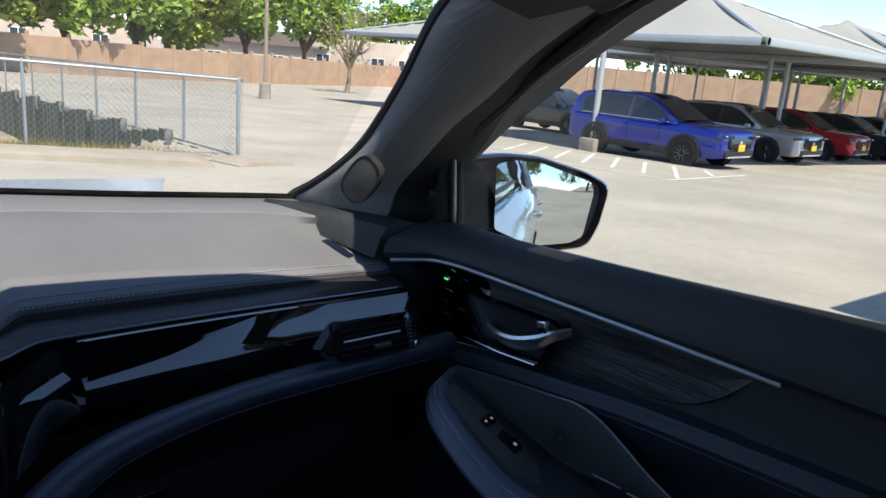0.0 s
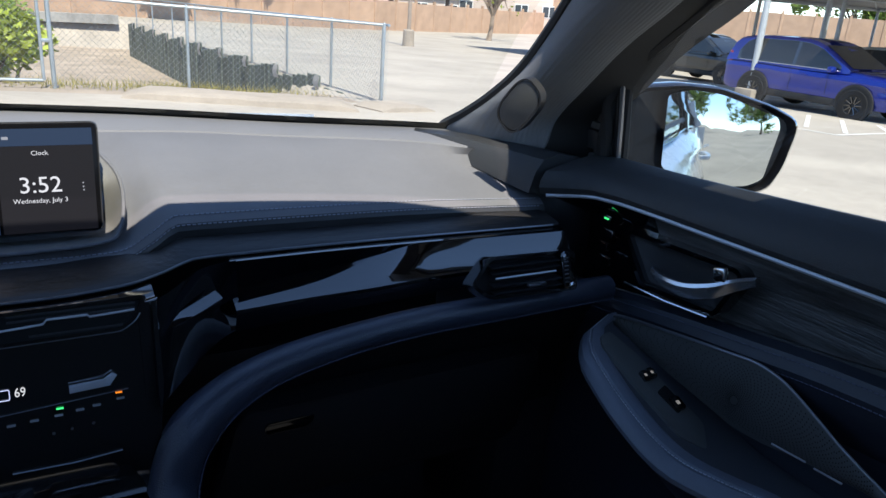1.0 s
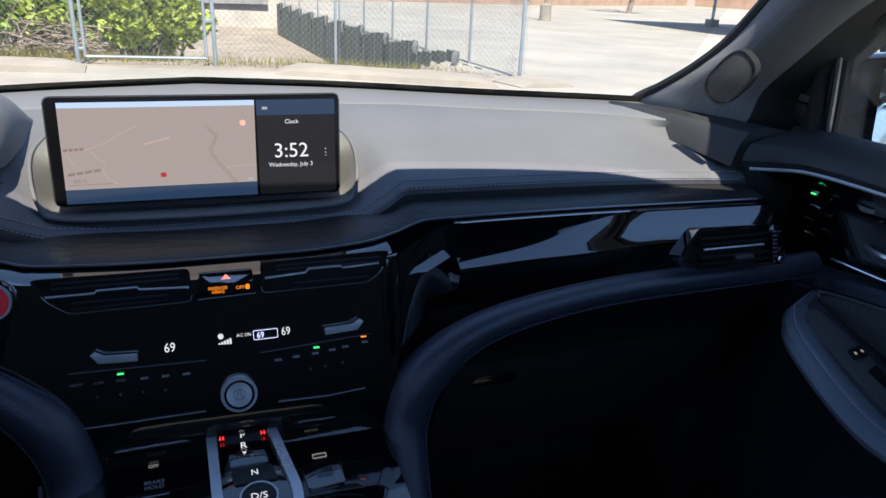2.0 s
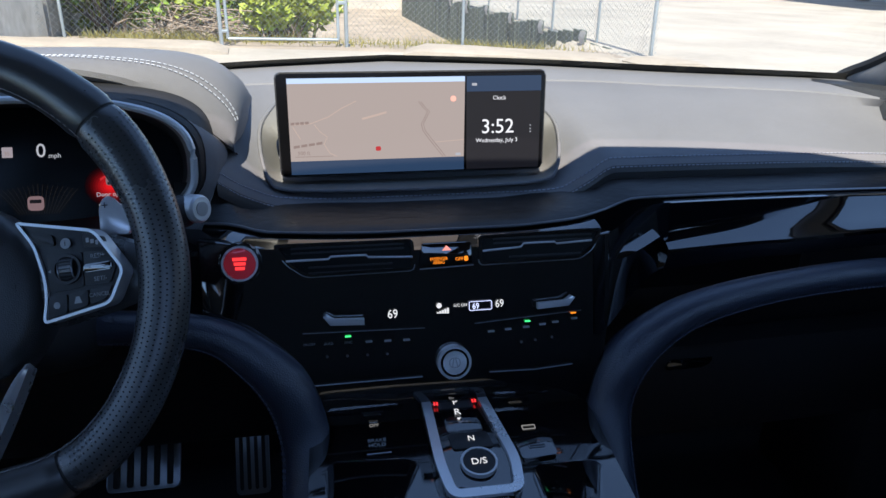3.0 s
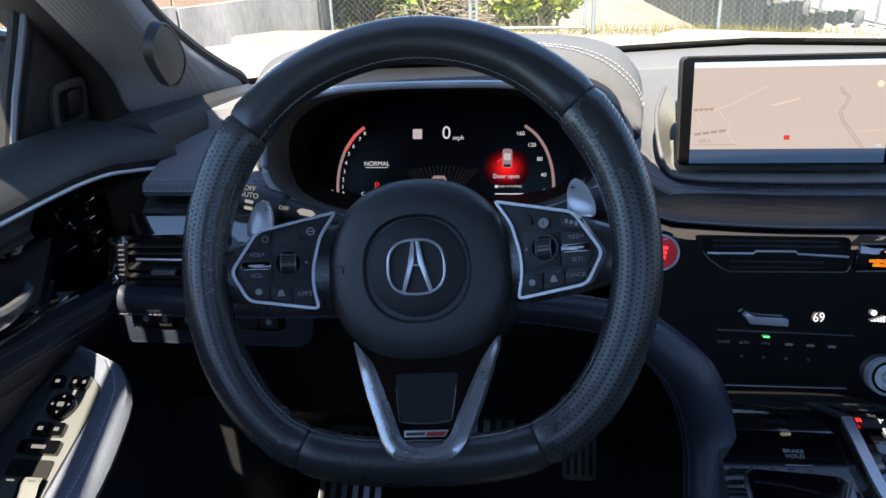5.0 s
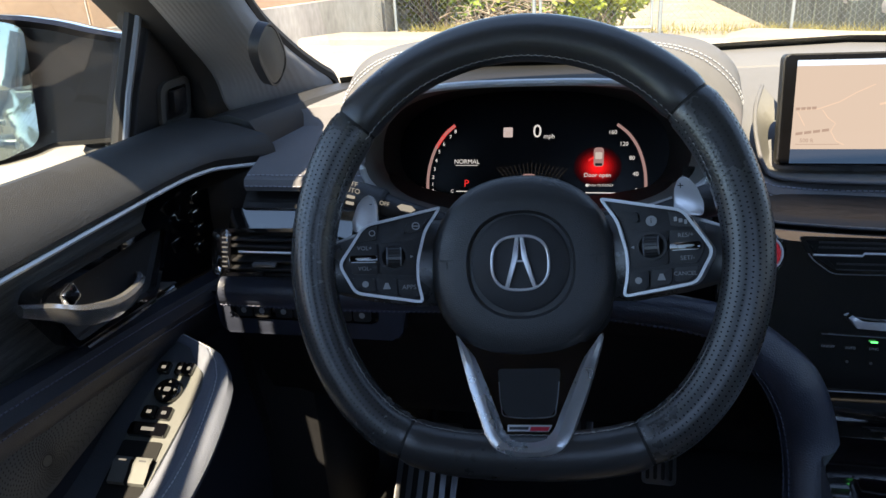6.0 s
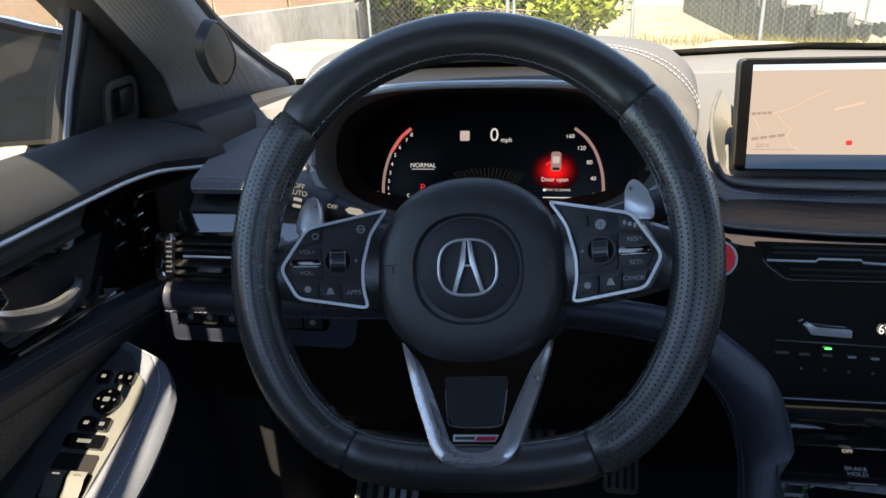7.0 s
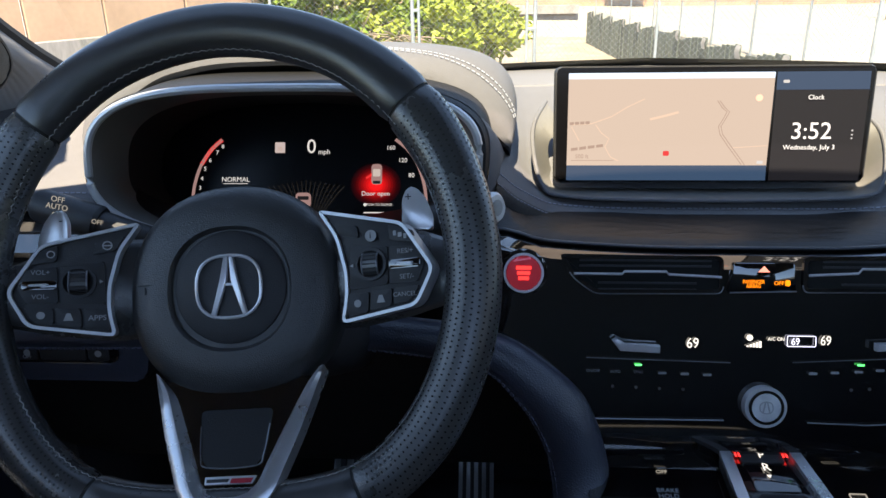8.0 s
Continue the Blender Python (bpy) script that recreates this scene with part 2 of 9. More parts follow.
def part(name, bm, material, parent=None, label="", local=False, angle=32, clean=True):
    """One mesh object from a bmesh in world coordinates (or the parent's own, if local)."""
    if clean:
        finish(bm, angle)
    if parent and not local:
        bm.transform(world_of(parent).inverted())
    me = bpy.data.meshes.new(name)
    bm.to_mesh(me)
    bm.free()
    me.materials.append(material)
    ob = new(name, me)
    if parent:
        ob.parent = parent
    return tagged(ob, label)


def raw(name, verts, faces, material, parent=None, label="", smooth=False, local=False):
    me = bpy.data.meshes.new(name)
    if parent and not local:
        inv = world_of(parent).inverted()
        verts = [inv @ Vector(v) for v in verts]
    me.from_pydata([tuple(v) for v in verts], [], faces)
    me.materials.append(material)
    if smooth:
        me.polygons.foreach_set("use_smooth", [True] * len(me.polygons))
    ob = new(name, me)
    if parent:
        ob.parent = parent
    return tagged(ob, label)


def grid(rows, bm=None, close_u=False, close_v=False, cap=False):
    bm = bm or bmesh.new()
    vs = [[bm.verts.new(p) for p in r] for r in rows]
    n, m = len(vs), len(vs[0])
    for i in range(n if close_u else n - 1):
        for j in range(m if close_v else m - 1):
            q = (vs[i][j], vs[(i + 1) % n][j], vs[(i + 1) % n][(j + 1) % m], vs[i][(j + 1) % m])
            try:
                bm.faces.new(q)
            except ValueError:
                pass
    if cap:
        for r in (vs[0], vs[-1]):
            try:
                bm.faces.new(r)
            except ValueError:
                pass
    return bm


def box(c, s, bevel=0.0, bm=None, seg=2, turn=None):
    bm = bm or bmesh.new()
    r = bmesh.ops.create_cube(bm, size=1)
    m = Matrix.Translation(c) @ (turn or Matrix.Identity(4)) @ Matrix.Diagonal((*s, 1))
    bmesh.ops.transform(bm, matrix=m, verts=r["verts"])
    if bevel:
        es = list({e for v in r["verts"] for e in v.link_edges})
        bmesh.ops.bevel(bm, geom=es, offset=bevel, segments=seg, profile=0.5, affect="EDGES")
    return bm


def smooth_path(pts, n=8, closed=False):
    """A Catmull-Rom curve through the points."""
    p = [Vector(q) for q in pts]
    out = []
    k = len(p)
    for i in range(k if closed else k - 1):
        a = p[(i - 1) % k] if closed or i else p[0] * 2 - p[1]
        b, c = p[i], p[(i + 1) % k]
        d = p[(i + 2) % k] if closed or i + 2 < k else c * 2 - b
        for j in range(n):
            t = j / n
            out.append(0.5 * ((2 * b) + (c - a) * t + (2 * a - 5 * b + 4 * c - d) * t * t + (3 * b - a - 3 * c + d) * t ** 3))
    if not closed:
        out.append(p[-1])
    return out


def smooth_path_2d(pts, n=5):
    return [(p.x, p.y) for p in smooth_path([(a, b, 0) for a, b in pts], n)]


def tube(path, r, seg=8, closed=False, up=(0, 0, 1), flat=1.0, bm=None, cap=True):
    """A tube along a path; r a number or one per point; flat squeezes it along the second axis."""
    path = [Vector(p) for p in path]
    k = len(path)
    rows = []
    u0 = Vector(up)
    for i, p in enumerate(path):
        a = path[(i - 1) % k] if closed or i else p
        b = path[(i + 1) % k] if closed or i < k - 1 else p
        d = (b - a).normalized()
        s = d.cross(u0)
        if s.length < 1e-4:
            s = d.cross(Vector((1, 0.1, 0)))
        s.normalize()
        w = s.cross(d).normalized()
        rr = r[i] if isinstance(r, (list, tuple)) else r
        rows.append([p + s * math.cos(2 * math.pi * j / seg) * rr + w * math.sin(2 * math.pi * j / seg) * rr * flat for j in range(seg)])
    return grid(rows, bm, close_u=closed, close_v=True, cap=cap and not closed)


def sheet(poly, frame_, depth, bevel=0.0, seg=2, bm=None):
    """A plate: a polygon (u, v) in a plane (origin, U, V, N), with its front face at N = 0 and a thickness behind it."""
    bm = bm or bmesh.new()
    o, u, v, n = frame_
    front = [bm.verts.new(o + u * a + v * b) for a, b in poly]
    back = [bm.verts.new(o + u * a + v * b - n * depth) for a, b in poly]
    f = bm.faces.new(front)
    bm.faces.new(back[::-1])
    k = len(poly)
    for i in range(k):
        bm.faces.new((front[i], back[i], back[(i + 1) % k], front[(i + 1) % k]))
    if bevel:
        bmesh.ops.bevel(bm, geom=list(f.edges), offset=bevel, segments=seg, profile=0.5, affect="EDGES")
    return bm


def ring_sheet(outer, inner, frame_, depth, lift=0.0, bm=None):
    """A flat frame between two outlines with the same number of points."""
    bm = bm or bmesh.new()
    o, u, v, n = frame_
    put = lambda poly, h: [bm.verts.new(o + u * a + v * b + n * h) for a, b in poly]
    A, B, C, D = put(outer, -depth), put(outer, lift), put(inner, lift), put(inner, -depth)
    k = len(outer)
    for i in range(k):
        j = (i + 1) % k
        for p, q in ((A, B), (B, C), (C, D)):
            bm.faces.new((p[i], p[j], q[j], q[i]))
    return bm


def inset(poly, d):
    """A polygon drawn in by about d towards its centre line."""
    k = len(poly)
    area = sum(poly[i][0] * poly[(i + 1) % k][1] - poly[(i + 1) % k][0] * poly[i][1] for i in range(k))
    sgn = 1 if area > 0 else -1
    out = []
    for i in range(k):
        a, b, c = Vector(poly[i - 1]), Vector(poly[i]), Vector(poly[(i + 1) % k])
        e1, e2 = (b - a).normalized(), (c - b).normalized()
        n1, n2 = Vector((-e1.y, e1.x)) * sgn, Vector((-e2.y, e2.x)) * sgn
        m = n1 + n2
        m = m / max(0.35, m.length_squared / 2) if m.length > 1e-6 else n1
        out.append(tuple(b + m * d))
    return out


def rounded(poly, r, n=4):
    """The polygon with rounded corners."""
    out, k = [], len(poly)
    for i in range(k):
        a, b, c = Vector(poly[i - 1]), Vector(poly[i]), Vector(poly[(i + 1) % k])
        d1, d2 = min(r, (a - b).length * 0.45), min(r, (c - b).length * 0.45)
        p, q = b + (a - b).normalized() * d1, b + (c - b).normalized() * d2
        for j in range(n + 1):
            t = j / n
            out.append(tuple(p * (1 - t) ** 2 + b * 2 * t * (1 - t) + q * t * t))
    return out


def rect(cx, cy, w, h):
    return [(cx - w / 2, cy - h / 2), (cx + w / 2, cy - h / 2), (cx + w / 2, cy + h / 2), (cx - w / 2, cy + h / 2)]


def disc(cx, cy, r, n=24, ry=None, power=2.0):
    out = []
    for i in range(n):
        a = 2 * math.pi * i / n
        c, s = math.cos(a), math.sin(a)
        out.append((cx + r * math.copysign(abs(c) ** (2 / power), c), cy + (ry or r) * math.copysign(abs(s) ** (2 / power), s)))
    return out


def plane_frame(o, u, v):
    o, u, v = Vector(o), Vector(u).normalized(), Vector(v).normalized()
    return o, u, v, u.cross(v).normalized()


def shift(frame_, d):
    o, u, v, n = frame_
    return o + n * d, u, v, n


def stitches(path, parent, material=None, step=0.0055, length=0.0036, r=0.0005, name="stitching"):
    """A seam of single thread dashes along a path."""
    path = [Vector(p) for p in path]
    verts, faces = [], []
    left = 0.0
    for a, b in zip(path, path[1:]):
        L = (b - a).length
        if L < 1e-6:
            continue
        d = (b - a) / L
        s = d.cross(Vector((0.3, -0.5, 0.8))).normalized()
        w = s.cross(d)
        x = left
        while x < L:
            c = a + d * x
            k = len(verts)
            for e in (-length / 2, length / 2):
                for sx, sw in ((-1, -1), (1, -1), (1, 1), (-1, 1)):
                    verts.append(c + d * e + s * sx * r + w * sw * r)
            faces += [(k, k + 1, k + 5, k + 4), (k + 1, k + 2, k + 6, k + 5), (k + 2, k + 3, k + 7, k + 6), (k + 3, k, k + 4, k + 7), (k, k + 3, k + 2, k + 1), (k + 4, k + 5, k + 6, k + 7)]
            x += step
        left = x - L
    return tagged(raw(name, verts, faces, material or THREAD, parent), kind="stuff")


def text(s, size, frame_, at, material, parent, name="lettering", align="CENTER", tilt=0.0, wide=1.0):
    """Letters in a plane, centred at (u, v)."""
    c = bpy.data.curves.new(name, "FONT")
    c.body, c.size, c.align_x, c.align_y, c.extrude = s, size, align, "CENTER", 0.0001
    c.resolution_u = 3
    tmp = bpy.data.objects.new(name, c)
    scene.collection.objects.link(tmp)
    me = bpy.data.meshes.new_from_object(tmp.evaluated_get(bpy.context.evaluated_depsgraph_get()))
    bpy.data.objects.remove(tmp)
    o, u, v, n = frame_
    p = o + u * at[0] + v * at[1]
    m = Matrix(((u.x, v.x, n.x, p.x), (u.y, v.y, n.y, p.y), (u.z, v.z, n.z, p.z), (0, 0, 0, 1))) @ Matrix.Rotation(tilt, 4, "Z") @ Matrix.Diagonal((wide, 1, 1, 1))
    me.transform(world_of(parent).inverted() @ m if parent else m)
    me.materials.clear()
    me.materials.append(material)
    ob = new(name, me)
    if parent:
        ob.parent = parent
    return ob


def flat(name, poly, frame_, lift, material, parent, label="", depth=0.0004):
    """A thin printed or lit shape on a plane."""
    return part(name, sheet(poly, shift(frame_, lift), depth), material, parent, label)


def lerp_table(table, x):
    """Values on a smooth curve through a table of (x, value...) rows."""
    if x <= table[0][0]:
        return table[0][1:]
    for i, (a, b) in enumerate(zip(table, table[1:])):
        if x <= b[0]:
            h = b[0] - a[0]
            t = (x - a[0]) / h
            p0, p3 = table[max(0, i - 1)], table[min(len(table) - 1, i + 2)]
            out = []
            for k in range(1, len(a)):
                d = (b[k] - a[k]) / h
                d0 = (a[k] - p0[k]) / (a[0] - p0[0]) if i else d
                d1 = (p3[k] - b[k]) / (p3[0] - b[0]) if i + 2 < len(table) else d
                m0 = 0 if d0 * d <= 0 else 2 * d0 * d / (d0 + d)
                m1 = 0 if d1 * d <= 0 else 2 * d1 * d / (d1 + d)
                out.append((2 * t ** 3 - 3 * t * t + 1) * a[k] + (t ** 3 - 2 * t * t + t) * h * m0 + (3 * t * t - 2 * t ** 3) * b[k] + (t ** 3 - t * t) * h * m1)
            return tuple(out)
    return table[-1][1:]


def frange(a, b, n):
    return [a + (b - a) * i / (n - 1) for i in range(n)]

# ================= the car's shell =================


def mirrored(pts, s):
    return [(s * x, y, z) for x, y, z in pts]


# floor pan, firewall and rear closing walls
fl = bmesh.new()
box((0, -0.75, 0.345), (1.62, 3.7, 0.03), 0.004, fl)
floor_ob = tagged(part("floor", fl, CARPET), "black carpeted cabin floor", "floor", kind="structure")
fw = grid([[(x, 1.06, 0.35), (x, 1.02, 0.52), (x, 1.0, 0.75), (x, 1.02, 1.03)] for x in frange(-0.82, 0.82, 9)])
bmesh.ops.solidify(fw, geom=fw.faces[:], thickness=-0.02)
tagged(part("firewall", fw, CARPET), "black carpeted firewall at the front of the footwells", "wall", kind="structure")

# headliner with a long roof-glass opening
ROOF_Y0, ROOF_Y1 = 0.37, -2.45


def roof_z(x, y):
    return 1.475 - 0.05 * (abs(x) / 0.62) ** 3 - 0.13 * max(0, (y - 0.0) / 0.4) ** 2 * 0.35 - 0.03 * max(0, (-y - 0.9) / 1.5) ** 2



def header_y(x):
    """The headliner's front edge bows forward at the middle."""
    return 0.468 - 0.13 * x * x


hl = bmesh.new()
xs, ys = frange(-0.685, 0.685, 21), frange(ROOF_Y0, ROOF_Y1, 30)
vs = [[hl.verts.new((x, header_y(x) + (y - ROOF_Y0), roof_z(x, y))) if y > -0.1 else hl.verts.new((x, y, roof_z(x, y))) for x in xs] for y in ys]
for i in range(len(ys) - 1):
    for j in range(len(xs) - 1):
        cx, cy = (xs[j] + xs[j + 1]) / 2, (ys[i] + ys[i + 1]) / 2
        if abs(cx) < 0.42 and -1.25 < cy < -0.30:
            continue
        hl.faces.new((vs[i][j], vs[i][j + 1], vs[i + 1][j + 1], vs[i + 1][j]))
bmesh.ops.solidify(hl, geom=hl.faces[:], thickness=0.045)
tagged(part("ceiling", hl, HEADLINER), "dark grey fabric headliner with a roof-glass opening", "ceiling", kind="structure")
rg = grid([[(x, y, roof_z(x, y) + 0.03) for x in frange(-0.43, 0.43, 7)] for y in frange(-0.27, -1.26, 9)])
roof_glass = tagged(part("roof_window", rg, ROOF_GLASS), "tinted glass roof panel", "window", kind="structure")

# windshield: curved pane from cowl to header
WS_BASE = [(0.0, 1.085), (0.2, 1.035), (0.41, 0.95), (0.64, 0.872), (0.70, 0.84)]


def ws_point(x, t):
    """x across at the base, t 0 at the cowl to 1 at the header."""
    yb = lerp_table(WS_BASE, abs(x))[0] + 0.01
    zb = 1.072
    xt = x * 0.90
    yt, zt = header_y(xt) + 0.012, roof_z(xt, 0.37) + 0.012
    bow = 0.035 * math.sin(math.pi * t)
    return (x + (xt - x) * t, yb + (yt - yb) * t + bow * 0.6, zb + (zt - zb) * t + bow)


ws = grid([[ws_point(x, t) for x in frange(-0.69, 0.69, 17)] for t in frange(0, 1, 9)])
tagged(part("windshield", ws, WINDSHIELD_GLASS), "clear curved windshield glass", "window", kind="structure")
frit = grid([[ws_point(x, t) for x in frange(-0.69, 0.69, 33)] for t in (0.002, 0.02, 0.04)])
bmesh.ops.solidify(frit, geom=frit.faces[:], thickness=0.004)
tagged(part("windshield_trim", frit, RUBBER), "black rubber edge along the windshield base", "trim", kind="structure")


def pillar(s):
    """Fabric-covered front pillar with an oval speaker grille; s is +1 or -1."""
    A = [(0.668, 0.925, 1.052), (0.655, 0.872, 1.083), (0.658, 0.82, 1.108), (0.668, 0.76, 1.146), (0.677, 0.70, 1.196), (0.672, 0.615, 1.283), (0.652, 0.53, 1.366), (0.63, 0.43, 1.43)]
    B = [(0.722, 0.738, 1.045), (0.730, 0.712, 1.081), (0.735, 0.700, 1.123), (0.735, 0.645, 1.175), (0.735, 0.582, 1.231), (0.735, 0.515, 1.2785), (0.735, 0.430, 1.343), (0.72, 0.27, 1.425)]
    off = 0.0 if s > 0 else -0.055
    rows = []
    for a, b in zip(smooth_path(A, 5), smooth_path(B, 5)):
        r = []
        for j in range(9):
            t = j / 8
            p = a.lerp(b, t)
            bulge = math.sin(math.pi * t) ** 0.9 * 0.028
            r.append(Vector((s * (p.x - bulge * 0.9) + off, p.y - bulge * 0.35, p.z)))
        q = a + Vector((0.02, 0.012, -0.004))
        r.insert(0, Vector((s * q.x + off, q.y, q.z)))
        q = b + Vector((0.03, 0.012, 0))
        r.append(Vector((s * q.x + off, q.y, q.z)))
        rows.append(r)
    edge_ = [Vector((s * (p.x + 0.004) + off, p.y + 0.006, p.z + 0.002)) for p in smooth_path(A, 6)]
    ob = thing("pillar_trim", (s * 0.69, 0.72, 1.05), "dark grey woven-fabric windshield pillar cover", "pillar trim", "windshield pillars", "structure")
    part("cover", grid(rows), PILLAR, ob)
    seal = smooth_path(B, 5)
    part("door_seal", grid([[Vector((s * (p.x + 0.002) + off, p.y + 0.002, p.z)), Vector((s * (p.x + 0.022) + off, p.y - 0.004, p.z)), Vector((s * (p.x + 0.045) + off, p.y + (-0.014 if s > 0 else 0.004), p.z)), Vector((s * (p.x + 0.075) + off, p.y + (-0.030 if s > 0 else 0.012), p.z))] for p in seal]), RUBBER, ob, "black rubber door seal")
    part("glass_edge", tube(edge_, 0.0085, 8), RUBBER, ob, "black windshield edge band")
    # oval tweeter
    c = Vector((s * 0.6400 + off, 0.652, 1.150))
    up = Vector((0.0, -0.70, 0.71)).normalized()
    nrm = Vector((-0.93, -0.30, -0.16) if s > 0 else (0.97, -0.04, -0.22)).normalized()
    right = up.cross(nrm).normalized()
    up = nrm.cross(right).normalized()
    fr = (c + nrm * 0.004, right, up, nrm)
    oval = disc(0, 0, 0.0235, 32, 0.040, 2.9)
    part("speaker_grille", sheet(inset(oval, 0.003), shift(fr, 0.001), 0.012, 0.002), GRILLE, ob, "black perforated speaker cover")
    part("speaker_rim", ring_sheet(oval, inset(oval, 0.0022), fr, 0.010, 0.0015), PLASTIC, ob)
    hv, hf = [], []
    for iu in range(-11, 12):
        for iv in range(-20, 21):
            u, v = iu * 0.0019 + (iv % 2) * 0.00095, iv * 0.0019
            if (abs(u) / 0.0195) ** 3 + (abs(v) / 0.036) ** 3 > 1:
                continue
            k = len(hv)
            for a in range(6):
                hv.append(fr[0] + fr[3] * 0.0013 + fr[1] * (u + 0.0005 * math.cos(a * 1.047)) + fr[2] * (v + 0.0005 * math.sin(a * 1.047)))
            hf.append(tuple(range(k, k + 6)))
    tagged(raw("grille_holes", hv, hf, GRILLE_HOLE, ob), kind="stuff")
    # header garnish over the door opening
    g = smooth_path(mirrored([(0.715, 0.34, 1.40), (0.697, 0.20, 1.435), (0.694, -0.3, 1.45), (0.694, -1.0, 1.45), (0.69, -2.3, 1.42)], s), 6)
    part("roof_rail", tube(g, 0.024, 8), HEADLINER, ob)
    return ob


for side in (1, -1):
    pillar(side)

# ================= dashboard =================
DASH = thing("dashboard", (0, 0.75, 0.80), "black leather-topped dashboard with gloss black panels and grey stitching", "dashboard")
STRIP = [(0.0, 0.965), (0.27, 0.932), (0.386, 0.889), (0.563, 0.828), (0.64, 0.77), (0.70, 0.74)]
LIP = [(-0.26, 0.615, 1.043), (-0.222, 0.630, 1.036), (-0.195, 0.655, 1.010), (-0.155, 0.684, 0.985), (-0.08, 0.690, 0.979), (0.12, 0.690, 0.979), (0.165, 0.684, 0.983),
       (0.195, 0.672, 1.004), (0.222, 0.665, 1.024), (0.45, 0.665, 1.022), (0.72, 0.672, 1.009)]
MID = [(-0.26, 0.73, 1.050, 1.062), (-0.215, 0.73, 1.045, 1.06), (-0.165, 0.735, 1.0, 1.045), (0.165, 0.735, 1.0, 1.045), (0.215, 0.73, 1.044, 1.058), (0.72, 0.73, 1.036, 1.052)]
strip_rows, pad_rows = [], []
for x in frange(-0.70, 0.70, 57):
    yb, ys_ = lerp_table(WS_BASE, abs(x))[0], lerp_table(STRIP, abs(x))[0]
    strip_rows.append([(x, yb + 0.02, 1.066), (x, yb, 1.080), (x, (yb + ys_) / 2, 1.079), (x, ys_ + 0.004, 1.0725), (x, ys_, 1.068)])
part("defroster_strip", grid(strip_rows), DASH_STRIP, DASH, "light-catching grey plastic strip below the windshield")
for x in frange(-0.216, 0.71, 90):
    ys_ = lerp_table(STRIP, abs(x))[0]
    ym, zm, z1 = lerp_table(MID, x)
    yl, zl = lerp_table(LIP, x)
    pad_rows.append([(x, ys_ + 0.002, 1.066), (x, ys_ - 0.004, 1.0715), (x, (ys_ + ym) / 2 + 0.02, z1 + 0.008), (x, ym + 0.03, z1 * 0.5 + zm * 0.5), (x, ym, zm), (x, yl + 0.022, zl + 0.009),
                     (x, yl + 0.009, zl + 0.006), (x, yl, zl), (x, yl - 0.004, zl - 0.007), (x, yl - 0.003, zl - 0.015), (x, yl + 0.01, zl - 0.021), (x, yl + 0.03, zl - 0.024)])
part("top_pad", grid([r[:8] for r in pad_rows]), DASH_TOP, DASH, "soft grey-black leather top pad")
# Same pad; the shade on its front face is put into a blacker leather.
part("shaded_roll", grid([r[7:] for r in pad_rows]), LEATHER, DASH, "leather front roll of the top pad, coloured darker for its shade")
for off, dz in ((0.009, 0.0068), (-0.0015, -0.0015)):
    stitches([(x, lerp_table(LIP, x)[0] + off, lerp_table(LIP, x)[1] + dz) for x in frange(-0.214, 0.70, 170)], DASH, THREAD)
# left of the driver's instruments the pad goes on
pl_rows = []
for x in frange(-0.722, -0.585, 14):
    ys_ = lerp_table(STRIP, abs(x))[0]
    pl_rows.append([(x, ys_ + 0.002, 1.066), (x, ys_ - 0.004, 1.0715), (x, 0.73, 1.052), (x, 0.66, 1.040), (x, 0.612, 1.029), (x, 0.602, 1.025), (x, 0.599, 1.018), (x, 0.602, 1.012), (x, 0.625, 1.008)])
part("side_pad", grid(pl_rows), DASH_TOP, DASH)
stitches([(x, 0.607, 1.0285) for x in frange(-0.718, -0.59, 24)], DASH)
stitches([(x, 0.5985, 1.0185) for x in frange(-0.718, -0.59, 24)], DASH)

# padded ridges that run from the doors to the windshield corners
for s in (1, -1):
    secs = [[(0.684, 0.675, 1.026), (0.690, 0.672, 1.056), (0.701, 0.670, 1.073), (0.724, 0.668, 1.081), (0.76, 0.668, 1.075), (0.775, 0.668, 1.02)],
            [(0.654, 0.735, 1.040), (0.659, 0.735, 1.066), (0.668, 0.735, 1.078), (0.690, 0.738, 1.084), (0.735, 0.75, 1.076), (0.76, 0.76, 1.03)],
            [(0.622, 0.80, 1.056), (0.626, 0.80, 1.073), (0.633, 0.80, 1.081), (0.652, 0.81, 1.084), (0.69, 0.83, 1.078), (0.73, 0.84, 1.03)],
            [(0.585, 0.87, 1.070), (0.587, 0.872, 1.075), (0.590, 0.874, 1.079), (0.61, 0.88, 1.080), (0.66, 0.89, 1.074), (0.70, 0.89, 1.03)]]
    cols = [smooth_path([sec[k] for sec in secs], 5) for k in range(6)]
    rows = [[(s * c[i].x - (0.04 if s < 0 else 0), c[i].y, c[i].z) for c in cols] for i in range(len(cols[0]))]
    part("end_ridge", grid(rows, cap=True), SILL_LEATHER, DASH, "black grained leather ridge")

# dark grained trim strip under the lip
WOODB = [(-0.26, 0.995), (-0.208, 0.991), (-0.169, 0.980), (-0.038, 0.974), (0.084, 0.974), (0.161, 0.979), (0.194, 0.987), (0.233, 1.000), (0.35, 1.001), (0.70, 0.997)]
rows = []
